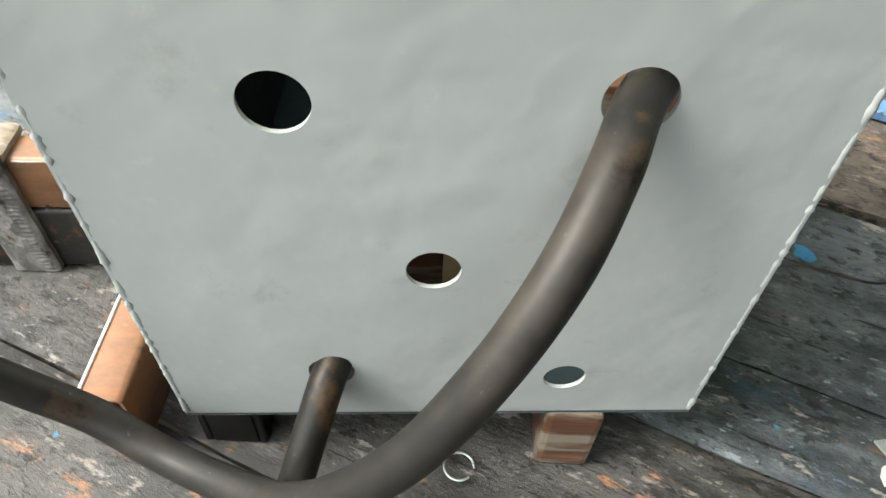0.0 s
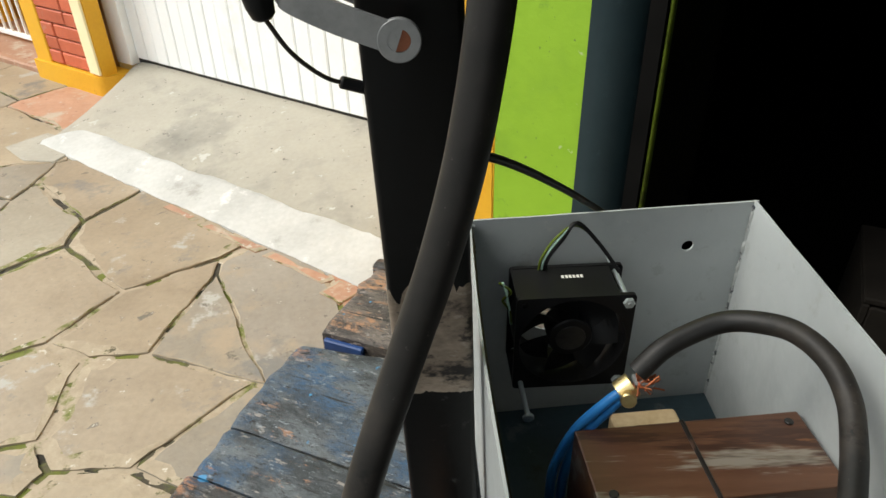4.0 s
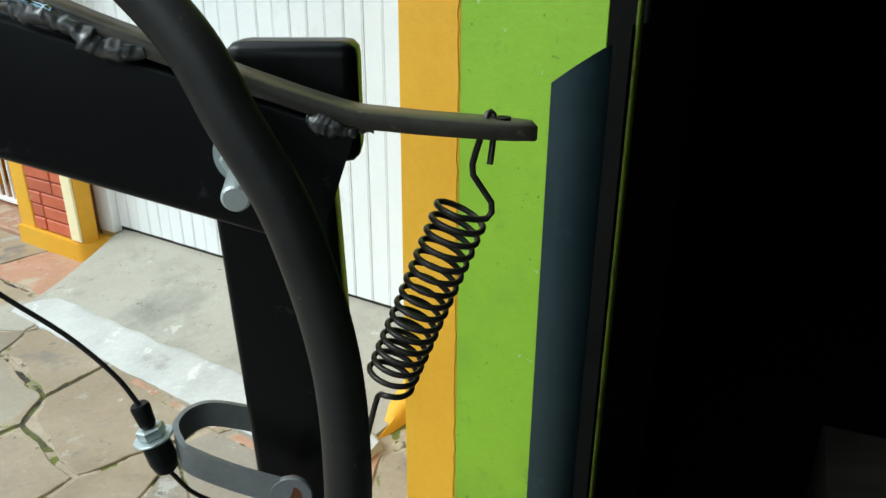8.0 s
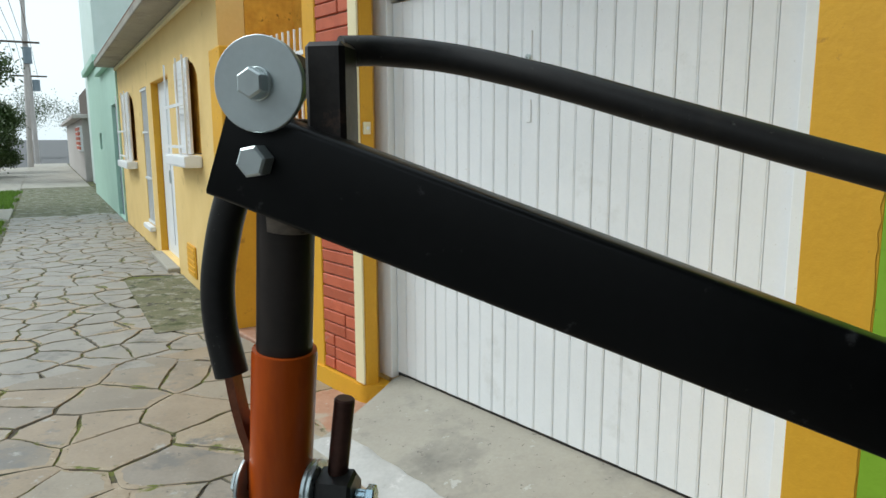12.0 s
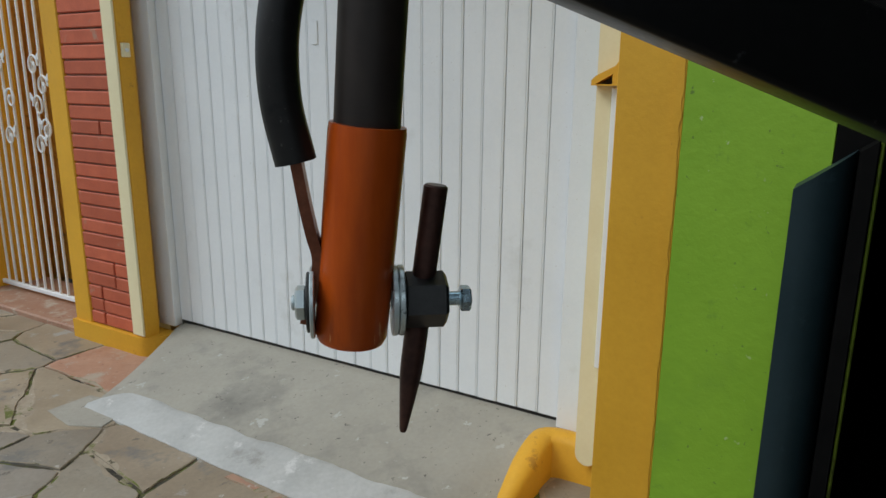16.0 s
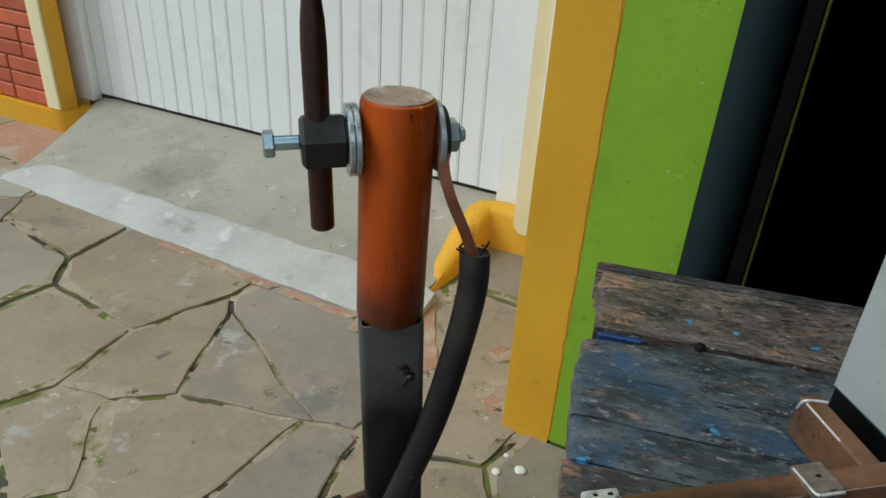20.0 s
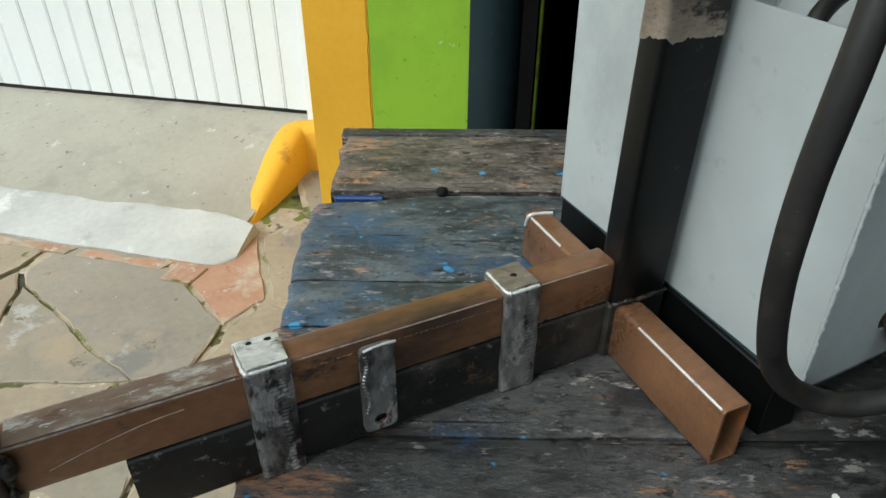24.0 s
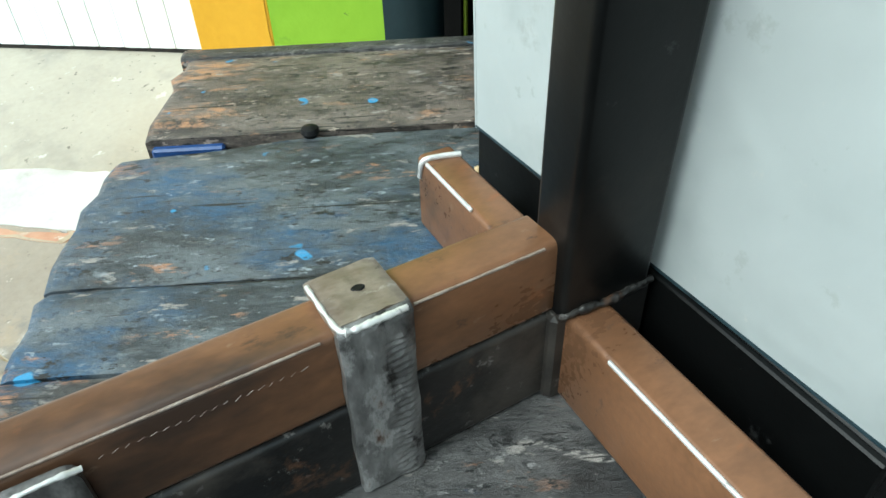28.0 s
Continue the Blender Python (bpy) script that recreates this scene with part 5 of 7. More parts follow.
part("weld_bead", hose([(-0.1245, 0.356, 0.8855), (-0.134, 0.358, 0.8862), (-0.1430, 0.360, 0.8850), (-0.1436, 0.364, 0.874)], 0.0017, 8, 8, 0.3), BAREWELD, welder, "bright ground weld", 60)
part("weld_line", box(-0.1438, -0.1422, 0.312, 0.357, 0.8838, 0.8858, 0.0004), BAREWELD, welder, "bright ground line")
part("weld_line", box(-0.1466, -0.1452, 0.136, 0.212, 0.8840, 0.8857, 0.0004), BAREWELD, welder, "bright ground line")


def strap(x, top, bottom, w, name, folded, label, finish=STRAPWHITE, ripple=0.006):
    """A flat strap down the front of the tubes; a folded one bends over the upper tube in a hammered curve."""
    tilt = pose(x, beam_y(x), 0, 0, 0, math.degrees(math.atan(Y3)))
    if not folded:
        s = part(name, sheet(rounded(-w / 2, w / 2, bottom, top, 0.004, 4), [ring(0, bottom + 0.008, 0.0042)], 0.0036, tilt @ pose(0, -0.0148, 0)), GRINDSTEEL, welder, label)
        part("filed_edge", hose([tilt @ Vector(p) for p in ((-w / 2 + 0.002, -0.0150, top - 0.001), (-0.003, -0.0150, top + 0.0002), (0.004, -0.0148, top + 0.0004), (w / 2 + 0.001, -0.0140, top - 0.0008))], lambda q: 0.0010 + 0.0005 * noise.noise(Vector((q * 12, top, x * 9))), 7, 8, 0.5), BAREWELD, s, "bright filed edge", 60)
        return s
    r, n, pieces = 0.0035, 14, []
    fold = [(-0.0148, bottom + (top - r - bottom) * k / 90) for k in range(91)] + [(-0.0148 + r - r * math.cos(q * math.pi / 12), top - r + r * math.sin(q * math.pi / 12)) for q in range(1, 7)]
    flat = [(-0.0113 + 0.0238 * k / 8, top) for k in range(9)]
    for line, out in ((fold, (-1, 0)), (flat, (0, 1))):
        bm = bmesh.new()
        sides = []
        for side in (0, 1):
            grid = []
            for k, (y, z) in enumerate(line):
                row = []
                for i in range(n + 1):
                    u = -w / 2 + w * i / n
                    e = min(i, n - i)
                    d = 0.0005 * noise.noise(Vector((u * 260, y * 260 + x * 31, z * 120))) + 0.0003 * noise.noise(Vector((u * 700, y * 700, z * 300 + x))) - (0.0009 if e == 0 else 0.0002 if e == 1 else 0)
                    if out[0] and z < top - 0.010:
                        d += 0.00042 * max(0.0, 1 - ((u - ripple) / 0.0055) ** 2) * math.sin(z * 2150 + 2.5 * noise.noise(Vector((u * 120, z * 90, x))) - 90 * u)
                    bow = 0.0006 * noise.noise(Vector((z * 90, y * 90, x * 17 + (i > n / 2)))) if e == 0 else 0
                    oy, oz = (out[0] * d, 0) if out[0] else (0, out[1] * d)
                    th = 0.0034 * side
                    bend = max(0.0, (z - top + r) / r) if out[0] else 0.0
                    row.append(bm.verts.new(tilt @ Vector((u + bow, y + oy - out[0] * th * (1 - bend), z + oz - (out[1] + bend) * th - 0.0004 * bend))))
                grid.append(row)
            sides.append(grid)
        for grid in sides:
            for p, q in zip(grid[:-1], grid[1:]):
                for i in range(n):
                    bm.faces.new((p[i], p[i + 1], q[i + 1], q[i]))
        f, g = sides
        for k in range(len(line) - 1):
            for i in (0, n):
                bm.faces.new((f[k][i], f[k + 1][i], g[k + 1][i], g[k][i]))
        for k in (0, len(line) - 1):
            for i in range(n):
                bm.faces.new((f[k][i], f[k][i + 1], g[k][i + 1], g[k][i]))
        pieces.append(bm)
    s = part(name, pieces[0], GRINDSTEEL, welder, label, 45)
    part("strap_top", pieces[1], finish, s, "bright filed strap top", 45)
    # black discs on the surface give the darkness of small holes
    for u, v, rr in ((0.001, 0.0010, 0.0016),) if finish is STRAPBROWN else ((-0.004, 0.0085, 0.0012), (0.006, 0.0080, 0.0014)):
        part("pit", lathe([(rr, -0.0012), (rr, 0.0001), (rr * 0.8, 0.00045), (rr * 0.4, 0.00040)], 10, tilt @ pose(u, v, top) @ Matrix.Diagonal((1.5, 1, 1, 1))), PLASTIC, s, "small black disc painted as a pit's dark inside", 40)
    edge = [(-w / 2 + 0.0002, 0.010, top - 0.0003), (-w / 2 + 0.0002, -0.002, top - 0.0001), (-w / 2 + 0.0010, -0.0118, top - 0.0006), (-w / 2 + 0.004, -0.0138, top - 0.0009), (0.0, -0.0140, top - 0.0008), (w / 2 - 0.002, -0.0138, top - 0.0009)]
    part("filed_edge", hose([tilt @ Vector(p) for p in edge], lambda q: 0.0010 + 0.0006 * noise.noise(Vector((q * 14, top, x * 9))) + 0.0004 * noise.noise(Vector((q * 47, top, x * 9))), 7, 8, 0.5), BAREWELD, s, "bright filed edge", 60)
    return s


for x0, x1, r in ((-0.495, -0.389, 0.0007), (-0.359, -0.236, 0.0005), (-0.205, -0.155, 0.0005)):
    y = lambda x: beam_y(x) - 0.0096
    part("worn_edge", hose([(x0 + (x1 - x0) * q / 5, y(x0 + (x1 - x0) * q / 5), 0.9173) for q in range(6)], r, 6, 4, 0.5), WORN, welder, "bright worn edge of the tube", 60)
rn = random.Random(4)
for k in range(34):
    x = -0.352 + 0.0033 * k
    if abs(x + 0.3145) < 0.014:
        continue
    part("scratch", hose([(x, beam_y(x) - 0.0100, 0.9098 + rn.uniform(-0.0004, 0.0004)), (x + rn.uniform(0.0012, 0.0024), beam_y(x + 0.002) - 0.0100, 0.9108)], rn.uniform(0.00007, 0.00014), 5, 2), WORN, welder, "fine bright scratch", 60)

strap(-0.374, 0.9225, 0.8425, 0.0245, "strap", True, "ground steel strap over the tubes", STRAPWHITE)
strap(-0.220, 0.9225, 0.8430, 0.0245, "strap", True, "ground steel strap over the tubes", STRAPBROWN)
strap(-0.3145, 0.9145, 0.8500, 0.0205, "lug_plate", False, "ground steel lug with a drilled hole")

part("scraped_top", box(-0.053, 0.053, -0.0094, 0.0094, 0.0, 0.0006, 0.0002, 1, pose(-0.441, beam_y(-0.441), 0.9186, 0, 0, math.degrees(math.atan(Y3)))), SCRAPED, welder, "scraped silvery top of the tube end")
part("scratch", hose([(-0.480 + 0.008 * k, beam_y(-0.480 + 0.008 * k) - 0.0101, 0.8965 + 0.0120 * math.sin(k / 8 * 1.5)) for k in range(9)], 0.0003, 5, 4), WORN, welder, "long curved scratch", 60)

# rippled weld run down the lug
run = [(-0.3210 + 0.0012 * math.sin(k * 0.9), beam_y(-0.321) - 0.0140, 0.910 - 0.0040 * k) for k in range(12)]
part("weld_run", hose(run, lambda q: 0.0017 + 0.00035 * math.sin(q * 115), 8, 9, 0.25), GRINDSTEEL, welder, "rippled weld run", 60)

# lower electrode
LP = Vector((-0.5128, 0.2215, -0.0022))
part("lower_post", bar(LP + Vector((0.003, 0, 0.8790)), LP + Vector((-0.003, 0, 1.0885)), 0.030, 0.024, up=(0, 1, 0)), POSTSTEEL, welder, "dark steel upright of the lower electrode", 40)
part("weld_bead", bead([LP + Vector((0.016, -0.012, 0.925)), LP + Vector((0.019, -0.006, 0.918)), LP + Vector((0.019, -0.008, 0.905)), LP + Vector((0.018, -0.010, 0.893))], 0.0032, 4, 21), DARKTUBE, welder, "dark lumpy weld", 70)
part("weld_bead", bead([LP + Vector((-0.006, -0.0125, 0.928)), LP + Vector((0.004, -0.0130, 0.926)), LP + Vector((0.012, -0.0125, 0.927))], 0.0026, 3, 22), WELDGREY, welder, "grey lumpy weld", 70)
part("weld_bead", bead([LP + Vector((-0.004, -0.0125, 0.934)), LP + Vector((-0.003, -0.0145, 0.927)), LP + Vector((0.001, -0.0140, 0.922))], 0.0044, 3, 27), ZINC, welder, "bright lumpy weld", 70)
SB = LP + Vector((-0.010, -0.004, 0.975))
part("screw", rod(SB, SB + Vector((-0.018, -0.008, 0.001)), 0.0026, 12), RUSTTUBE, welder, "rusty clamp screw")
part("screw_head", hexa(SB + Vector((-0.017, -0.0075, 0.001)), SB + Vector((-0.022, -0.0095, 0.0012)), 0.0050), DARKTUBE, welder, "dark screw head")
part("weld_bead", bead([LP + Vector((0.002, -0.0118, 1.066)), LP + Vector((0.006, -0.0118, 1.060)), LP + Vector((0.003, -0.0118, 1.054))], 0.0020, 3, 41), SCUFFED, welder, "small dark weld spatter", 70)
LS0, LS1 = LP + Vector((-0.003, 0, 1.0885)), LP + Vector((-0.0015, 0, 1.191))
part("lower_sleeve", lathe([(0.0148, 0), (0.0156, 0.002), (0.0156, 0.1), (0.0150, 0.1022), (0.0142, 0.1027)], 32, frame_along(LS0, LS1)), SLEEVEBURNT, welder, "red-brown insulating sleeve", 40)
part("sleeve_cap", lathe([(0.0140, 0.1024), (0.0138, 0.1034), (0.006, 0.1036)], 24, frame_along(LS0, LS1)), SLEEVETOP, welder, "flaked pale sleeve end", 40)


def electrode(c, axis, rod0, rod1, tip, snug=False):
    """Collar, rod, clamp bolt and washers on a sleeve at c; axis: the sleeve's bolt direction towards the rod. snug: a bolt screwed further in."""
    a = Vector(axis).normalized()
    for k in range(2):
        part("washer", washer(c + a * (0.0155 + 0.0026 * k), c + a * (0.0178 + 0.0026 * k), 0.0148, 0.004), ZINC, welder, "zinc plated washer", 30)
    back = (0.0157, 0.0175, 0.0190, 0.0236, 0.0252) if snug else (0.0158, 0.0182, 0.0205, 0.0262, 0.0290)
    part("washer", washer(c - a * back[0], c - a * back[1], 0.0148, 0.004), ZINC, welder, "zinc plated washer", 30)
    part("washer", washer(c - a * (back[1] + 0.0002), c - a * back[2], 0.0125, 0.004), STEELNUT, welder, "dark washer", 30)
    part("nut", hexa(c - a * (back[2] + 0.0002), c - a * back[3], 0.0072), ZINC, welder, "zinc plated nut")
    part("thread", rod(c - a * back[3], c - a * back[4], 0.0032), ZINC, welder)
    part("collar", hexa(c + a * 0.0205, c + a * 0.0385, 0.0118, spin=15), STEELNUT, welder, "black steel electrode collar")
    head = 0.0442 if snug else 0.0485
    part("clamp_bolt", rod(c + a * 0.0385, c + a * (head + 0.001), 0.0030), ZINCBLUE, welder, "zinc plated clamp bolt")
    part("bolt_head", hexa(c + a * head, c + a * (head + 0.0045), 0.0056), ZINCBLUE, welder, "zinc plated bolt head")
    length = (Vector(rod1) - Vector(rod0)).length
    prof = [(0.0042, 0), (0.0050, 0.0008), (0.0050, length - tip), (0.0046, length - tip * 0.75), (0.0018, length - 0.0015), (0.0013, length)]
    part("electrode_rod", lathe(prof, 24, frame_along(rod0, rod1)), ROD, welder, "dark copper electrode rod with a pointed tip", 40)


LC = Vector((-0.5150, 0.2215, 1.1720))
electrode(LC, (-1, -0.10, -0.02), (-0.5455, 0.2180, 1.1330), (-0.5475, 0.2185, 1.2435), 0.034)

# upper electrode, hanging from the arm
US0, US1 = Vector((-0.5855, 0.1925, 1.3660)), Vector((-0.5768, 0.1890, 1.4545))
part("upper_sleeve", lathe([(0.0138, 0), (0.0150, 0.003), (0.0153, 0.086), (0.0150, 0.0887), (0.0132, 0.0887)], 32, frame_along(US0, US1)), SLEEVE, welder, "red-brown insulating sleeve", 40)
part("upper_pipe", rod(US1 - (US1 - US0) * 0.1, Vector((-0.5700, 0.1870, 1.560)), 0.0130, 28), PIPE, welder, "brown-black steel pipe", 40)
UC = US0.lerp(US1, 0.185)
electrode(UC, (1, 0.07, -0.01), (-0.5500, 0.1955, 1.4300), (-0.5639, 0.1960, 1.3205), 0.034, True)
ud = (US1 - US0).normalized()
part("pipe_band", washer(Vector((-0.5722, 0.1882, 1.511)), Vector((-0.5708, 0.1876, 1.524)), 0.0134, 0.0124), BURNT, welder, "scraped bright band", 40)

# swing arm
A0, A1 = Vector((-0.5860, 0.1660, 1.5475)), Vector((-0.1180, 0.2005, 1.3806))
part("arm", bar(A0, A1, 0.021, 0.0400, up=(0, 0, 1), r=0.003), BLACKPAINT, welder, "black painted swing arm tube", 40)
part("arm_plate", box(-0.009, 0.008, 0.001, 0.02, -0.01, 0.034, 0.002, 1, pose(-0.5440, 0.170, 1.556, 0, 0, 4)), DARKTUBE, welder, "bare steel bracket on the arm end")
HB = Vector((-0.5666, 0.1530, 1.5425))
part("bolt_head", hexa(HB + Vector((0, 0.004, 0)), HB + Vector((0, -0.0045, 0)), 0.0066, spin=10), ZINC, welder, "zinc plated hexagon bolt head")
WC = Vector((-0.5638, 0.1550, 1.5722))
part("big_washer", washer(WC + Vector((0, 0.0005, 0)), WC + Vector((0.0002, -0.0030, 0)), 0.0186, 0.004, 40), ZINC, welder, "large zinc plated washer", 30)
part("washer", washer(WC + Vector((0, -0.003, 0)), WC + Vector((0, -0.0040, 0)), 0.0066, 0.004), ZINC, welder, "small zinc plated washer", 30)
part("bolt_head", hexa(WC + Vector((0, -0.0040, 0)), WC + Vector((0, -0.0095, 0)), 0.0060, spin=30), ZINC, welder, "zinc plated hexagon bolt head")

# pivot housing on the post top
part("pivot_housing", box(-0.1520, -0.1115, 0.2115, 0.2360, 1.3835, 1.4215, 0.005, 3), BLACKPAINT, welder, "black painted pivot housing", 40)
PB = Vector((-0.1415, 0.1870, 1.3930))
part("pivot_washer", washer(PB, PB + Vector((0, -0.0022, 0)), 0.0093, 0.003), ZINC, welder, "zinc plated washer", 30)
part("pivot_nut", hexa(PB + Vector((0, -0.0022, 0)), PB + Vector((0, -0.009, 0)), 0.0060), ZINC, welder, "zinc plated nut")
part("pivot_bolt", rod(PB, PB + Vector((0.0030, -0.029, -0.0048)), 0.0037), ZINC, welder, "zinc plated pivot bolt")

# flat bar welded on the arm, with the return spring
flat = [(-0.190, 0.186, 1.4330), (-0.172, 0.187, 1.4255), (-0.120, 0.193, 1.4055), (-0.100, 0.1955, 1.4010), (-0.057, 0.200, 1.3965)]
bm = bmesh.new()
line = glide(flat, 6)
rings = []
for i, c in enumerate(line):
    w = 0.0074 if i < len(line) - 2 else 0.0066 if i < len(line) - 1 else 0.0040
    rings.append([bm.verts.new(c + Vector((0, sy * w, sz * 0.0025))) for sy, sz in ((-1, -1), (1, -1), (1, 1), (-1, 1))])
for p, q in zip(rings[:-1], rings[1:]):
    for j in range(4):
        bm.faces.new((p[j], p[(j + 1) % 4], q[(j + 1) % 4], q[j]))
bm.faces.new(rings[0])
bm.faces.new(rings[-1])
bmesh.ops.bevel(bm, geom=bm.edges[:], offset=0.0006, segments=1, affect="EDGES")
part("flat_bar", bm, FLATSTEEL, welder, "dark flat steel bar welded on the arm", 50)
part("weld_bead", bead([(-0.196, 0.1800, 1.4325), (-0.188, 0.1790, 1.4310), (-0.180, 0.1790, 1.4275), (-0.174, 0.1802, 1.4225), (-0.164, 0.1815, 1.4215)], 0.0027, 4, 6), WELDGREY, welder, "lumpy grey weld with blue heat tint", 70)
part("weld_bead", bead([(-0.200, 0.1775, 1.4365), (-0.192, 0.1778, 1.4345), (-0.184, 0.1782, 1.4315)], 0.0013, 3, 9), ZINCBLUE, welder, "blue heat-tinted weld", 70)
part("weld_bead", bead([(-0.124, 0.1870, 1.4035), (-0.118, 0.1860, 1.4005), (-0.112, 0.1890, 1.3990), (-0.106, 0.1905, 1.3990)], 0.0023, 4, 12), WELDGREY, welder, "lumpy grey weld", 70)
# no opening is cut: a black disc paints the hole's shade
part("hook_hole", lathe([(0.0026, -0.0008), (0.0026, 0.0003), (0.0016, 0.0004), (0.0012, 0.0001)], 14, pose(-0.0672, 0.2005, 1.4004)), PLASTIC, welder, "black disc painted as the dark inside of the hook hole", 40)
S0, S1 = Vector((-0.0790, 0.200, 1.3715)), Vector((-0.1040, 0.203, 1.3065))
fm = frame_along(S0, S1)
L = (S1 - S0).length
coil = [fm @ Vector((0.0084 * math.cos(a), 0.0084 * math.sin(a), L * a / (math.tau * 15))) for a in [q * math.tau / 14 for q in range(15 * 14 + 1)]]
hook = [Vector((-0.0712, 0.1960, 1.3870)), Vector((-0.0700, 0.1985, 1.3955)), Vector((-0.0700, 0.2005, 1.4015)), Vector((-0.0718, 0.2003, 1.4017)), Vector((-0.0728, 0.1990, 1.3980)), Vector((-0.0755, 0.198, 1.3900)), Vector((-0.0760, 0.199, 1.3830)), Vector((-0.0700, 0.199, 1.3740)), Vector((-0.0715, 0.198, 1.3690))]
tail = [Vector((-0.1080, 0.203, 1.3010)), Vector((-0.1110, 0.205, 1.2890)), Vector((-0.1150, 0.215, 1.2700)), Vector((-0.1180, 0.236, 1.2660))]
part("spring", hose(hook[::1] + coil + tail, 0.00105, 8, 2), SPRINGSTEEL, welder, "dark steel return spring", 60)

# clevis with the control cable
def ribbon(points, w, t, k=6, up=(0, 0, 1)):
    """A flat strip swept along a line, w high along up and t thick."""
    bm = bmesh.new()
    line, rings = glide(points, k), []
    for i, c in enumerate(line):
        d = (line[min(i + 1, len(line) - 1)] - line[max(i - 1, 0)]).normalized()
        s = d.cross(Vector(up)).normalized()
        u = s.cross(d).normalized()
        rings.append([bm.verts.new(c + s * a * t / 2 + u * b * w / 2) for a, b in ((-1, -1), (1, -1), (1, 1), (-1, 1))])
    for p, q in zip(rings[:-1], rings[1:]):
        for j in range(4):
            bm.faces.new((p[j], p[(j + 1) % 4], q[(j + 1) % 4], q[j]))
    bm.faces.new(rings[0])
    bm.faces.new(rings[-1])
    return bm


CP = Vector((-0.1422, 0.2050, 1.2570))
clevis = part("clevis", ribbon([CP, (-0.1625, 0.2055, 1.2645), (-0.1780, 0.2070, 1.2715), (-0.1830, 0.2105, 1.2745), (-0.1860, 0.2180, 1.2765), (-0.1825, 0.2280, 1.2765), (-0.1725, 0.2340, 1.2735), (-0.1425, 0.2420, 1.2590)], 0.0108, 0.0022), CLEVISSTEEL, welder, "bent grey steel clevis", 50)
part("pivot_eye", washer(CP + Vector((0, 0.0012, 0)), CP + Vector((0, -0.0012, 0)), 0.0080, 0.0042), CLEVISSTEEL, clevis, "", 30)
part("pivot_pin", rod(CP + Vector((0, 0.006, 0)), CP + Vector((0, -0.0005, 0)), 0.0046), FLATCOPPER, clevis, "rusty pivot pin", 30)

# ---- control cable with its adjuster ----
cable = thing("control_cable", "thin black control cable with a zinc adjuster", "cable")
AD = Vector((-0.1930, 0.2125, 1.2772))
axis = Vector((0.22, 0.0, -1)).normalized()
part("ferrule", lathe([(0.0024, 0), (0.0031, 0.0016), (0.0036, 0.0090), (0.0030, 0.0102)], 16, frame_along(AD - axis * 0.0062, AD - axis * 0.0165)), PLASTIC, cable, "black plastic ferrule", 40)
part("adjuster_nut", hexa(AD - axis * 0.0064, AD - axis * 0.0021, 0.0052), ZINC, cable, "zinc plated adjuster nut")
part("adjuster_washer", washer(AD - axis * 0.0021, AD - axis * 0.0009, 0.0074, 0.002), ZINC, cable, "zinc plated washer", 30)
part("adjuster", lathe([(0.0049, 0.0), (0.0053, 0.0016), (0.0053, 0.0080), (0.0043, 0.0122), (0.0026, 0.0136)], 18, frame_along(AD + axis * 0.0009, AD + axis * 0.0145)), PLASTIC, cable, "black ribbed adjuster barrel", 40)
part("sheath", hose([AD - axis * 0.0160, (-0.2030, 0.2120, 1.3060), (-0.2160, 0.2110, 1.3225), (-0.2330, 0.2080, 1.3400), (-0.2480, 0.2030, 1.3590), (-0.2620, 0.1980, 1.3810), (-0.2730, 0.1940, 1.4040), (-0.2750, 0.1915, 1.4300), (-0.2700, 0.1950, 1.4500)], 0.00095, 8, 8), RUBBER, cable, "thin black sheath", 60)
part("inner_wire", hose([AD + axis * 0.0140, (-0.1825, 0.2150, 1.2500), (-0.1720, 0.2210, 1.2385), (-0.1620, 0.2250, 1.2340)], 0.0009, 8, 6), SPRINGSTEEL, cable, "", 60)
part("end_ferrule", rod((-0.1670, 0.2230, 1.2360), (-0.1440, 0.2290, 1.2270), 0.0026, 12), PLASTIC, cable, "black end ferrule")
part("sheath", hose([(-0.1350, 0.2450, 1.1960), (-0.1000, 0.2720, 1.1770), (-0.0550, 0.3360, 1.1260), (-0.0100, 0.4000, 1.0700), (0.0100, 0.4280, 1.0450)], 0.0024, 8, 8), RUBBER, cable, "thin black sheath", 60)
part("wire_up", hose([(-0.262, 0.203, 1.462), (-0.244, 0.212, 1.490), (-0.205, 0.226, 1.545), (-0.150, 0.245, 1.630), (-0.085, 0.262, 1.800), (-0.060, 0.270, 2.100), (-0.055, 0.270, 2.462)], 0.0006, 8, 8), CLEVISSTEEL, cable, "thin grey wire", 60)
knob = thing("cable_stop", "wooden stop button on the swing arm", "stop")
KB = Vector((-0.2605, 0.2000, 1.4570))
part("button", lathe([(0.0036, 0), (0.0043, 0.001), (0.0043, 0.006), (0.0035, 0.007)], 20, frame_along(KB, KB + Vector((-0.008, -0.002, 0.001)))), TAPE, knob, "pale wooden button", 40)
part("grommet", lathe([(0.0042, 0), (0.0047, 0.001), (0.0047, 0.005), (0.004, 0.006)], 20, frame_along(KB + Vector((0.0042, 0.0010, -0.0007)), KB)), PLASTIC, knob, "black grommet", 40)

# ---- grey steel box ----
FL, FR, BL, BR = Vector((-0.0985, 0.1290, 0)), Vector((0.1045, 0.1425, 0)), Vector((-0.1055, 0.3750, 0)), Vector((0.1020, 0.3930, 0))
LEAN_FL, LEAN_BL = 0.0052, 0.0035      # how far the left corners stand out at the top
ZB, ZT = 0.8865, 1.0800
case = thing("steel_box", "open-topped grey painted welded steel box", "box")


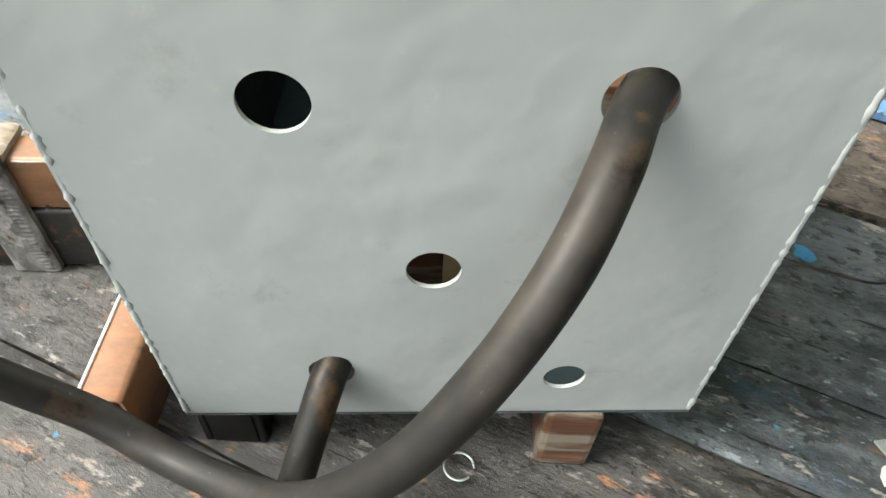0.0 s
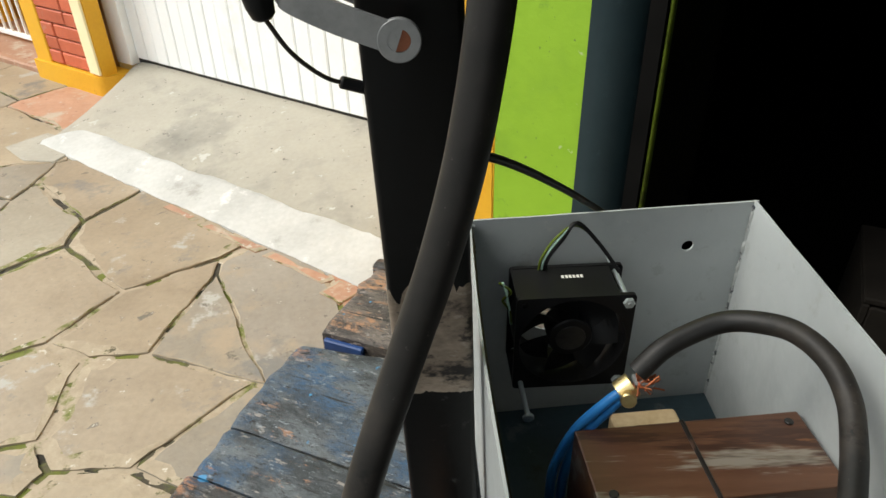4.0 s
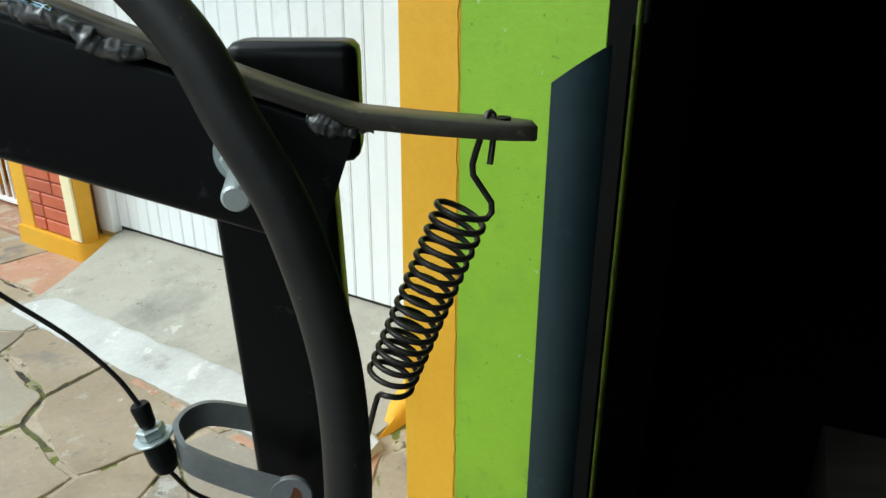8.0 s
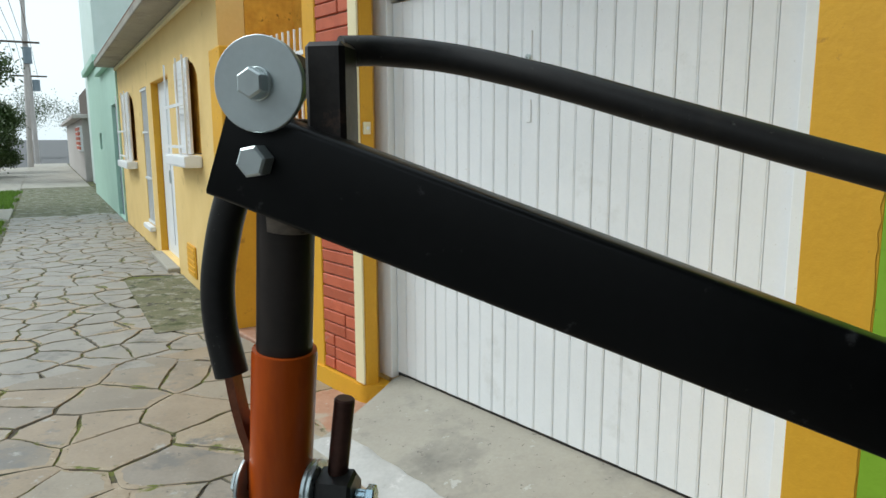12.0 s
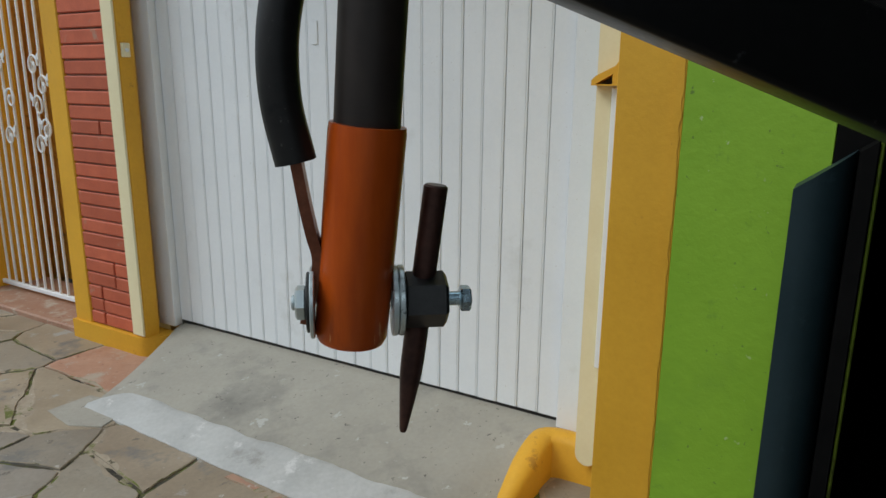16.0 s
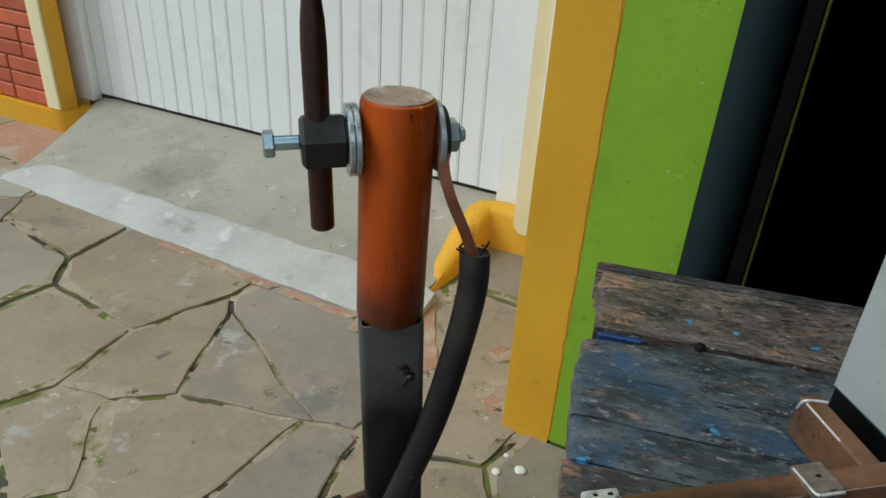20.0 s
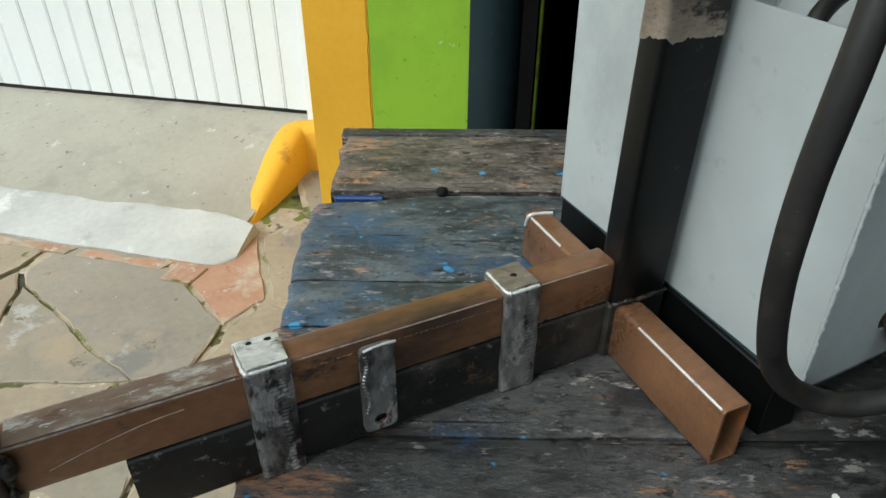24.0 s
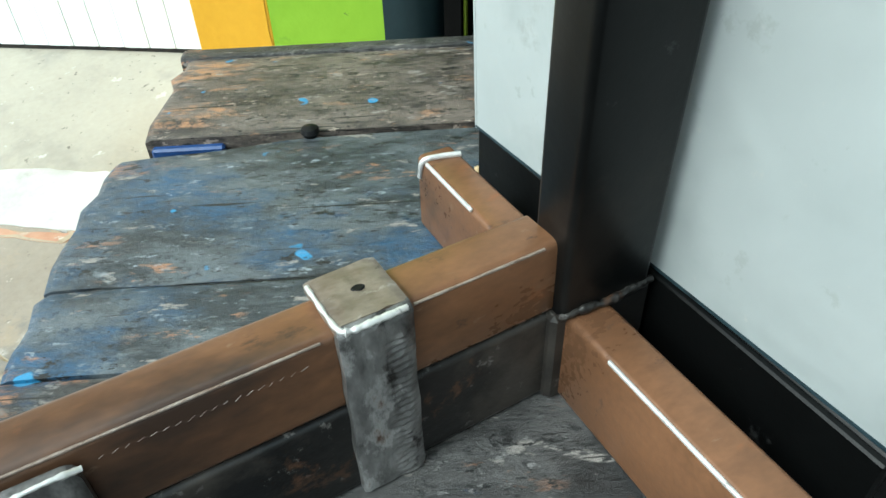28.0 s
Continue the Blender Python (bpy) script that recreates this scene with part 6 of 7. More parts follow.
def wall_between(a, b, holes, lean_a=0.0, lean_b=0.0):
    d = b - a
    m = Matrix.Translation(a) @ Matrix.Rotation(math.atan2(d.y, d.x), 4, "Z")
    w = d.length
    n = 12
    top = [(-lean_a + (w + lean_a + lean_b) * i / n, ZT + 0.0006 * noise.noise(Vector((i * 1.7, a.x * 9, 0)))) for i in range(n, -1, -1)]
    return sheet([(0, ZB), (w, ZB)] + top, holes, 0.0016, m)


fh = [ring(0.0565, 1.0390, 0.0091), ring(0.1445, 1.0410, 0.0096), ring(0.0962, 0.9768, 0.0086), ring(0.0602, 0.9190, 0.0085), ring(0.1473, 0.9140, 0.0080)]
part("front_panel", wall_between(FL, FR, fh, LEAN_FL), GREYPAINT, case, "grey front panel with five drilled holes")


def bowed_panel(y0, y1, z0, z1, inset, th, ny=14, nz=8):
    """The left side of the box: sheet steel that leans out towards the top and bows a little between the corners."""
    bm = bmesh.new()
    skins = []
    for side in (0, 1):
        rows = []
        for j in range(nz + 1):
            z = z0 + (z1 - z0) * j / nz
            h = (z - ZB) / (ZT - ZB)
            row = []
            for i in range(ny + 1):
                y = y0 + (y1 - y0) * i / ny
                k = (y - FL.y) / (BL.y - FL.y)
                x = FL.x + (BL.x - FL.x) * k - h * (LEAN_FL + (LEAN_BL - LEAN_FL) * k) - 0.0028 * h * math.sin(math.pi * min(1, max(0, k)))
                row.append(bm.verts.new((x + inset + th * side, y, z + (0.0006 * noise.noise(Vector((i * 1.7, 3.1, 0))) if j == nz else 0))))
            rows.append(row)
        skins.append(rows)
    for rows in skins:
        for p, q in zip(rows[:-1], rows[1:]):
            for i in range(ny):
                bm.faces.new((p[i], p[i + 1], q[i + 1], q[i]))
    f, g = skins
    for j in range(nz):
        for i in (0, ny):
            bm.faces.new((f[j][i], f[j + 1][i], g[j + 1][i], g[j][i]))
    for j in (0, nz):
        for i in range(ny):
            bm.faces.new((f[j][i], f[j][i + 1], g[j][i + 1], g[j][i]))
    bmesh.ops.recalc_face_normals(bm, faces=bm.faces[:])
    return bm


part("side_panel", bowed_panel(FL.y + 0.0018, BL.y - 0.0018, ZB, ZT, 0.0002, 0.0016), GREYPAINT, case, "", 40)
part("side_panel", wall_between(FR + Vector((-0.0018, 0.0018, 0)), BR + Vector((-0.0018, 0, 0)), []), GREYPAINT, case)
part("back_panel", wall_between(BR, BL, [ring(0.0475, 1.0455, 0.0045), ring(0.1450, 1.0020, 0.0270, n=40)], 0.0, LEAN_BL), GREYPAINT, case, "grey back panel with a drilled hole")
bm = bmesh.new()
vs = [bm.verts.new((p.x, p.y, ZB + 0.0002)) for p in (FL, FR, BR, BL)] + [bm.verts.new((p.x, p.y, ZB + 0.0017)) for p in (FL, FR, BR, BL)]
for f in ((3, 2, 1, 0), (4, 5, 6, 7), (0, 1, 5, 4), (1, 2, 6, 5), (2, 3, 7, 6), (3, 0, 4, 7)):
    bm.faces.new([vs[i] for i in f])
# the floor is dark teal, much darker than the grey panels
part("floor_panel", bm, TEALFLOOR, case, "dark teal floor panel")
def seam(points, r, seed):
    return hose(points, lambda q: r * max(0.25, 0.8 + 0.5 * noise.noise(Vector((q * 23, seed, 0))) + 0.55 * noise.noise(Vector((q * 71, seed, 3)))), 7, 14)


for n, c in enumerate((FL, FR)):
    part("weld_seam", seam([c + Vector((0.0010 * (1 - 2 * n) - (0 if n else LEAN_FL * q / 9), 0.0008, ZB + 0.003 + (ZT - ZB - 0.006) * q / 9)) for q in range(10)], 0.0016, n), GREYPAINT, case, "lumpy painted weld seam", 60)
for n, c in enumerate((BL, BR)):
    part("weld_seam", seam([c + Vector((0.0030 * (1 - 2 * n) - (0 if n else LEAN_BL * q / 9), -0.0030, ZB + 0.003 + (ZT - ZB - 0.006) * q / 9)) for q in range(10)], 0.0022, n + 4), SEAMPAINT, case, "lumpy painted weld seam", 60)
# black liner, added to paint the shadowed inner face of the left panel
part("insulating_sheet", bowed_panel(FL.y + 0.004, BL.y - 0.003, ZB + 0.004, ZT - 0.0035, 0.0022, 0.0012), PLASTIC, case, "black liner standing in for the shade inside the side panel")
support = thing("wood_block", "small worn wooden block under the steel box", "block")
part("block", box(0.046, 0.070, 0.137, 0.230, TABLE + 0.0005, ZB - 0.0002, 0.003, 2), CORE, support)
channel = thing("base_channel", "black painted steel channel under the box", "channel")
part("web", box(-0.0995, -0.0790, 0.1405, 0.3745, ZB - 0.0045, ZB - 0.0003, 0.0008), BLACKPAINT, channel)
for x0 in (-0.1035, -0.0788):
    part("flange", box(x0, x0 + 0.0038, 0.140, 0.375, TABLE + 0.0005, ZB - 0.0003, 0.0008), BLACKPAINT, channel)
part("end_plate", box(-0.0995, -0.0790, 0.1400, 0.1430, TABLE + 0.0005, ZB - 0.0047, 0.0005), BLACKPAINT, channel)

# ---- transformer in the box ----
trafo = thing("transformer", "brown varnished transformer core standing in the box", "transformer")
TM = pose(0.025, 0.2320, 0, 0, 0, 4.5)
part("core", box(-0.072, 0.072, -0.0285, 0.0285, ZB + 0.002, 0.9985, 0.0012, 2, TM), CORE, trafo, "varnished steel core")
part("paper_patch", box(-0.027, 0.006, -0.0300, -0.0287, 0.8890, 0.955, 0.0004, 1, TM), TAPE, trafo, "pale paper wrapped end")
part("joint_bar", box(-0.0050, -0.0020, -0.0292, 0.0292, 0.96, 0.9994, 0.0005, 1, TM), DARKTUBE, trafo, "dark joint across the core")
part("coil", box(-0.040, 0.005, 0.029, 0.055, 0.905, 0.983, 0.004, 3, TM), TAPE, trafo, "paper wrapped coil")
for x, y in ((-0.062, -0.020), (0.062, 0.020)):
    part("core_bolt", rod(TM @ Vector((x, y, 0.9980)), TM @ Vector((x, y, 1.0000)), 0.0028, 12, 0.0004), STEELNUT, trafo, "dark bolt head")

# ---- cooling fan ----
fan = thing("cooling_fan", "black plastic computer fan inside the box", "fan", pose(-0.0400, 0.3195, 1.0125, 0, 0, 2))
corner = [ring(sx * 0.0345, sz * 0.0345, 0.0021, n=10) for sx in (-1, 1) for sz in (-1, 1)]
part("front_frame", sheet(rounded(-0.040, 0.040, -0.040, 0.040, 0.003), [ring(0, 0, 0.0370, n=40)] + corner, 0.003), PLASTIC, fan)
part("back_frame", sheet(rounded(-0.040, 0.040, -0.040, 0.040, 0.003), [ring(0, 0, 0.0370, n=40)] + corner, 0.003, pose(0, 0.035, 0)), PLASTIC, fan)
part("shroud", washer((0, 0.003, 0), (0, 0.035, 0), 0.0392, 0.0368, 40), PLASTIC, fan, "", 40)
for z in (-0.0395, 0.0375):
    part("side_wall", box(-0.0395, 0.0295, 0.003, 0.035, z, z + 0.002), PLASTIC, fan)
part("hub", rod((0, 0.006, 0), (0, 0.026, 0), 0.0155, 28, 0.001), PLASTIC, fan, "", 40)
part("hub_badge", rod((0, 0.0052, 0), (0, 0.0060, 0), 0.0105, 24, 0.0002), STEELNUT, fan, "grey round badge")
for i in range(7):
    bm = bmesh.new()
    a0 = math.tau * i / 7
    rr = []
    for k in range(7):
        r = 0.0150 + 0.0208 * k / 6
        tw, sw = 0.50 + 0.04 * k / 6, 0.05 * k
        rr.append([bm.verts.new((r * math.cos(a0 + sw + s * tw), 0.016 + s * 0.008 + e, r * math.sin(a0 + sw + s * tw))) for s, e in ((-1, 0), (-0.3, 0.001), (0.4, 0.001), (1, 0), (1, 0.0014), (-1, 0.0014))])
    for p, q in zip(rr[:-1], rr[1:]):
        for j in range(6):
            bm.faces.new((p[j], p[(j + 1) % 6], q[(j + 1) % 6], q[j]))
    bm.faces.new(rr[0])
    bm.faces.new(rr[-1])
    part("blade", bm, PLASTIC, fan, "", 60)
for sx, sz in ((1, 1), (1, -1)):
    part("screw", rod((sx * 0.0345, -0.004, sz * 0.0345), (sx * 0.0345, 0.055, sz * 0.0345), 0.0019, 10), ZINC, fan, "zinc plated screw")
    part("nut", hexa((sx * 0.0345, -0.0005, sz * 0.0345), (sx * 0.0345, -0.0035, sz * 0.0345), 0.0040), ZINC, fan, "zinc plated nut")
part("long_screw", rod((-0.0345, 0.002, -0.0345), (-0.0335, -0.030, -0.0365), 0.0019, 10), ZINC, fan, "long zinc plated screw standing out")
part("screw_head", rod((-0.0335, -0.030, -0.0365), (-0.0334, -0.0325, -0.0367), 0.0040, 14, 0.0006), ZINC, fan, "domed screw head", 40)
for k, mt in enumerate((YELLOWGREEN, MINT, PLASTIC)):
    part("wire", hose([(-0.020 + 0.002 * k, 0.034, 0.038), (-0.019 + 0.0022 * k, 0.030, 0.052), (-0.010 + 0.002 * k, 0.030, 0.068 - 0.001 * k), (0.004, 0.034, 0.074 + 0.001 * k), (0.020, 0.032, 0.060), (0.034, 0.024, 0.0415)], 0.0009 if k < 2 else 0.0015, 6, 6), mt, fan, "thin fan wire", 60)
for k, mt in enumerate((MINT, YELLOWGREEN)):
    part("loose_wire", hose([(-0.041, 0.012, 0.010), (-0.043, 0.010, 0.024), (-0.045 - 0.003 * k, 0.008, 0.034), (-0.046 + 0.003 * k, 0.006, 0.042), (-0.049 - 0.002 * k, 0.006, 0.050)], 0.0010, 6, 6), mt, fan, "loose thin wire", 60)
for k in range(6):
    part("label_mark", box(-0.006 + 0.0026 * k, -0.0042 + 0.0026 * k, 0.022, 0.0252, 0.0396, 0.0399), PALEPAINT, fan, "pale printed marks")

# ---- cables ----
R = 0.0065
loop = thing("welding_cable", "thick black rubber cable looping from box to swing arm", "cable")
path1 = [(-0.014, 0.261, 1.040), (0.000, 0.266, 1.053), (0.016, 0.270, 1.061), (0.036, 0.271, 1.069), (0.053, 0.262, 1.075), (0.067, 0.250, 1.077), (0.077, 0.232, 1.073), (0.080, 0.212, 1.064), (0.074, 0.190, 1.055), (0.065, 0.170, 1.049), (0.056, 0.154, 1.045), (0.0455, 0.1380, 1.0415),
         (0.037, 0.116, 1.038), (0.027, 0.098, 1.024), (0.013, 0.085, 1.002), (-0.005, 0.077, 0.974), (-0.025, 0.077, 0.946), (-0.046, 0.083, 0.921), (-0.069, 0.094, 0.905), (-0.096, 0.106, 0.898), (-0.122, 0.115, 0.909), (-0.143, 0.115, 0.930),
         (-0.159, 0.112, 0.956), (-0.171, 0.110, 0.998), (-0.1745, 0.109, 1.045), (-0.1680, 0.111, 1.092), (-0.1565, 0.118, 1.135), (-0.1420, 0.129, 1.176), (-0.1300, 0.134, 1.212), (-0.1210, 0.138, 1.247), (-0.1150, 0.142, 1.285),
         (-0.1130, 0.145, 1.315), (-0.1150, 0.147, 1.350), (-0.1235, 0.149, 1.385), (-0.1350, 0.152, 1.408), (-0.1497, 0.158, 1.432), (-0.190, 0.172, 1.4675), (-0.245, 0.184, 1.5045), (-0.305, 0.192, 1.529), (-0.368, 0.196, 1.5478), (-0.412, 0.200, 1.561), (-0.458, 0.206, 1.575), (-0.500, 0.211, 1.5855), (-0.530, 0.203, 1.5890), (-0.545, 0.190, 1.588)]
part("sheath", hose(path1, R, 18, 8, 0.015), RUBBER, loop, "", 60)
drop = thing("electrode_cable", "black rubber cable hanging beside the upper electrode", "cable")
path3 = [(-0.560, 0.190, 1.582), (-0.576, 0.190, 1.566), (-0.5910, 0.190, 1.545), (-0.6010, 0.189, 1.523), (-0.6065, 0.188, 1.503), (-0.6095, 0.187, 1.483), (-0.6090, 0.187, 1.462), (-0.6045, 0.187, 1.4400)]
part("sheath", hose(path3, 0.0080, 16, 8, 0.02), RUBBER, drop, "", 60)
part("lug", ribbon([(-0.6045, 0.187, 1.4430), (-0.6020, 0.1875, 1.4260), (-0.5995, 0.1885, 1.4120), (-0.5975, 0.1900, 1.4020), (-0.5990, 0.1910, 1.3920), (-0.6035, 0.1920, 1.3740)], 0.008, 0.0044, 6, (0, 1, 0)), FLATCOPPER, drop, "flattened copper lug", 50)
lower = thing("electrode_cable", "black rubber cable from box to lower electrode", "cable")
path2 = [(-0.030, 0.158, 0.922), (-0.0375, 0.134, 0.9225), (-0.0440, 0.115, 0.908), (-0.0505, 0.098, 0.890), (-0.0600, 0.084, 0.868), (-0.0750, 0.072, 0.8545), (-0.1000, 0.065, 0.8500), (-0.140, 0.065, 0.8500), (-0.20, 0.070, 0.8500), (-0.28, 0.064, 0.8500), (-0.36, 0.060, 0.8500), (-0.43, 0.072, 0.8490), (-0.49, 0.102, 0.838),
         (-0.540, 0.140, 0.833), (-0.562, 0.172, 0.850), (-0.556, 0.188, 0.882), (-0.541, 0.193, 0.915), (-0.524, 0.196, 0.958), (-0.508, 0.197, 1.003), (-0.496, 0.197, 1.042), (-0.488, 0.198, 1.078), (-0.4825, 0.200, 1.110), (-0.4820, 0.2025, 1.128)]
part("sheath", hose(path2, 0.0066, 18, 8, 0.015), RUBBER, lower, "", 60)
part("lug", ribbon([(-0.4820, 0.2025, 1.124), (-0.4872, 0.2050, 1.138), (-0.4930, 0.2090, 1.151), (-0.4962, 0.2140, 1.163), (-0.4960, 0.2190, 1.175)], 0.009, 0.0046, 6, (0, 1, 0)), FLATCOPPER, lower, "flattened copper lug", 50)
rn = random.Random(23)
for k in range(9):
    a = Vector((-0.4822 + rn.uniform(-0.006, 0.006), 0.2030 + rn.uniform(-0.005, 0.005), 1.127))
    part("strand", hose([a, a + Vector((rn.uniform(-0.002, 0.002), rn.uniform(-0.002, 0.001), rn.uniform(0.001, 0.003))), a + Vector((rn.uniform(-0.005, 0.004), rn.uniform(-0.003, 0.002), rn.uniform(0.001, 0.005)))], 0.00050, 5, 3), COPPER if k % 3 == 0 else PLASTIC, lower)
wires = thing("blue_wires", "two stiff blue insulated wires in the box", "wire")
for k in range(2):
    part("wire", hose([(-0.060 + 0.008 * k, 0.255 + 0.004 * k, 0.925), (-0.059 + 0.008 * k, 0.257, 0.960), (-0.048 + 0.006 * k, 0.258, 0.994 - 0.003 * k), (-0.031 + 0.004 * k, 0.259, 1.017 - 0.004 * k), (-0.019 + 0.001 * k, 0.260, 1.0285 - 0.002 * k)], 0.0033, 10, 6), BLUEWIRE, wires, "", 60)
part("clamp", washer((-0.023, 0.2595, 1.0245), (-0.0150, 0.2615, 1.0305), 0.0078, 0.0050, 20), BRASS, wires, "brass wire clamp", 40)
part("clamp_screw", rod((-0.020, 0.2525, 1.0290), (-0.0215, 0.2465, 1.0310), 0.0048, 18, 0.0008), BRASS, wires, "brass clamp screw", 40)
part("terminal", box(-0.0155, -0.0035, 0.2560, 0.2660, 1.0250, 1.0350, 0.0015, 2), CLEVISSTEEL, wires, "dull grey terminal block")
rn = random.Random(7)
for k in range(30):
    a = Vector((-0.0100 + rn.uniform(-0.006, 0.006), 0.2610 + rn.uniform(-0.006, 0.004), 1.0350 + rn.uniform(-0.003, 0.001)))
    part("strand", rod(a, a + Vector((rn.uniform(-0.003, 0.009), rn.uniform(-0.007, 0.004), rn.uniform(-0.003, 0.006))), 0.0006, 5, 0.0001), COPPER, wires)

# ---- scraps on the bench ----
chips = [(-0.134, 0.089, 0.0075, 30), (-0.100, 0.086, 0.004, 80), (-0.229, 0.118, 0.003, 10), (0.206, 0.138, 0.007, 70), (-0.200, 0.090, 0.003, 50)]
for x, y, r, a in chips:
    rn = random.Random(int(x * 1000))
    loopo = [(r * rn.uniform(0.7, 1.1) * math.cos(q), r * 0.45 * rn.uniform(0.6, 1.1) * math.sin(q)) for q in [math.tau * i / 7 for i in range(7)]]
    solid("slag_chip", sheet(loopo, [], 0.002, pose(x, y, TABLE + 0.0045, 90, 0, a)), PALEPAINT, "pale chip lying on the bench", "chip", group="chips on the bench")
solid("wire_ring", hose([(0.0125 + 0.0068 * math.cos(a), 0.1325 + 0.0068 * math.sin(a), TABLE + 0.0025 + 0.0004 * a) for a in [q * 0.45 for q in range(13)]], 0.0006, 8, 4), ZINC, "thin open wire ring on the bench", "ring", smooth=60)
solid("loose_wire", hose([(0.140, 0.300, TABLE + 0.002), (0.190, 0.272, TABLE + 0.003), (0.225, 0.259, TABLE + 0.003), (0.248, 0.254, TABLE + 0.003), (0.272, 0.264, TABLE + 0.003), (0.287, 0.288, TABLE + 0.003), (0.293, 0.318, TABLE + 0.003), (0.300, 0.350, TABLE + 0.003)], 0.0009, 8, 8), SPRINGSTEEL, "thin dark wire looping over the bench", "wire", smooth=60)
solid("steel_rod", rod((0.304, 0.385, TABLE + 0.004), (0.288, 0.205, TABLE + 0.004), 0.0026, 12), DARKTUBE, "thin dark steel rod lying on the bench", "rod", smooth=40)
solid("blue_lath", box(0.560, 0.800, -0.030, -0.012, 0.001, 0.009, 0.0015, 1, BENCH), BLUELATH, "pale blue painted lath lying on the bench", "lath")
solid("metal_strip", ribbon([(0.2105, 0.1560, TABLE + 0.004), (0.2120, 0.1450, TABLE + 0.007), (0.2100, 0.1330, TABLE + 0.007), (0.2060, 0.1180, TABLE + 0.004), (0.2040, 0.0980, TABLE + 0.003), (0.2050, 0.0850, TABLE + 0.003)], 0.0075, 0.0014, 6, (1, 0.1, 0)), ZINC, "bent bright metal strip lying on the bench", "strip", smooth=50)
scr = thing("bench_screw", "dark screw head in the bench plank", "screw", Matrix.Translation(screw_at))
part("head", lathe([(0.004, -0.003), (0.0065, 0.001), (0.0055, 0.004), (0.002, 0.0055)], 12), PLASTIC, scr, "", 40)

crumb_bm = bmesh.new()
rn = random.Random(17)
for k in range(70):
    x, y = rn.gauss(-0.080, 0.012), rn.gauss(0.390, 0.006)
    sz = rn.uniform(0.0006, 0.0022)
    bmesh.ops.create_icosphere(crumb_bm, subdivisions=1, radius=sz, matrix=Matrix.Translation((x, y, TABLE + sz * 0.5)) @ Matrix.Diagonal((1.3, 1, rn.uniform(0.4, 0.8), 1)))
solid("crumbs", crumb_bm, TAPE, "pale crumbs of plaster on the bench by the box", "crumbs", kind="stuff")

# ---- dim things just inside the doorway ----
# crate added to carry the carton; its near-black wood keeps it dim
crate = thing("wooden_crate", "near-black crate added under the carton in the unlit doorway", "crate", STREET @ pose(0.90, 0.42, 0.012, 0, 0, 8))
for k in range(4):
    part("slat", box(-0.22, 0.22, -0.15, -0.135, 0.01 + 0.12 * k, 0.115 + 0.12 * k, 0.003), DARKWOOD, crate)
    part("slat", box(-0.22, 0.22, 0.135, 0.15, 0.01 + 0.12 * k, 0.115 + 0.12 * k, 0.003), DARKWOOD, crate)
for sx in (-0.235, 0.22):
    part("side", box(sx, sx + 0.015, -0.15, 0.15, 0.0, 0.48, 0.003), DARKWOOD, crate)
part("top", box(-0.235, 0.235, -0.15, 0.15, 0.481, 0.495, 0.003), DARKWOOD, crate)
carton = thing("carton", "small white carton with a yellow lid on the crate", "carton", STREET @ pose(0.86, 0.36, 0.508, 0, 0, 14))
part("body", box(-0.06, 0.06, -0.035, 0.035, 0.0, 0.042, 0.002), PALEPAINT, carton)
part("lid", box(-0.02, 0.061, -0.036, 0.036, 0.0425, 0.050, 0.002), YELLOW, carton, "yellow lid")
part("label", box(-0.045, -0.005, -0.0362, -0.0352, 0.010, 0.030), YELLOWGREEN, carton, "green printed bar")
solid("grey_board", box(-0.012, 0.012, -0.05, 0.05, 0.0, 0.62, 0.003, 1, STREET @ pose(0.62, 0.30, 0.014, 8, 24, 20)), GREYSHUTTER, "grey board leaning in the doorway", "board")

# ---- bricks of the pillar ----
def brick_mesh(w):
    return link_mesh("brick", box(-w / 2, w / 2, 0, 0.022, 0.0, 0.068, 0.005), BRICK)


full_me, long_me, half_me = brick_mesh(0.372), brick_mesh(0.246), brick_mesh(0.115)
rn = random.Random(5)
for row in range(36):
    z = 0.118 + row * 0.0762
    sets = [[(-3.1540, full_me)], [(-3.2170, long_me), (-3.0255, half_me)], [(-3.2825, half_me), (-3.0910, long_me)]]
    for x, me in sets[rn.choice((0, 1, 2) if row < 7 else (0, 0, 0, 0, 1))]:
        ob = new("brick", me)
        ob.parent = pillar
        ob.matrix_basis = pose(x, 0.848 + rn.uniform(-0.003, 0.002), z, 0, 0, rn.uniform(-0.4, 0.4))

# ---- flagstones of the pavement: the near ones singly, the rest joined ----
rnd = random.Random(21)
near = [(-1.92, -0.195, 0.03), (-2.086, -0.427, 0.041), (-2.254, -0.273, -0.017), (-2.873, 0.359, -0.018), (-2.23, -0.362, 0.025), (-2.408, -0.517, 0.011), (-2.515, -0.77, 0.017), (-2.816, -0.308, -0.02),
        (-0.889, -0.629, -0.053), (-0.784, -0.723, -0.044), (-0.712, -0.495, 0.013), (-0.572, -0.511, 0.006), (-0.554, -0.696, 0.008), (-0.247, -0.462, -0.007), (-0.119, -0.601, 0.002), (-0.728, 0.038, 0.035),
        (-0.802, -0.097, 0.009), (-0.978, -0.164, -0.036), (-1.557, 0.066, 0.026), (-1.876, 0.043, -0.02), (-1.593, -0.266, -0.003), (-0.616, 0.199, 0.021), (-0.329, 0.015, -0.035), (-0.339, 0.344, 0.007)]
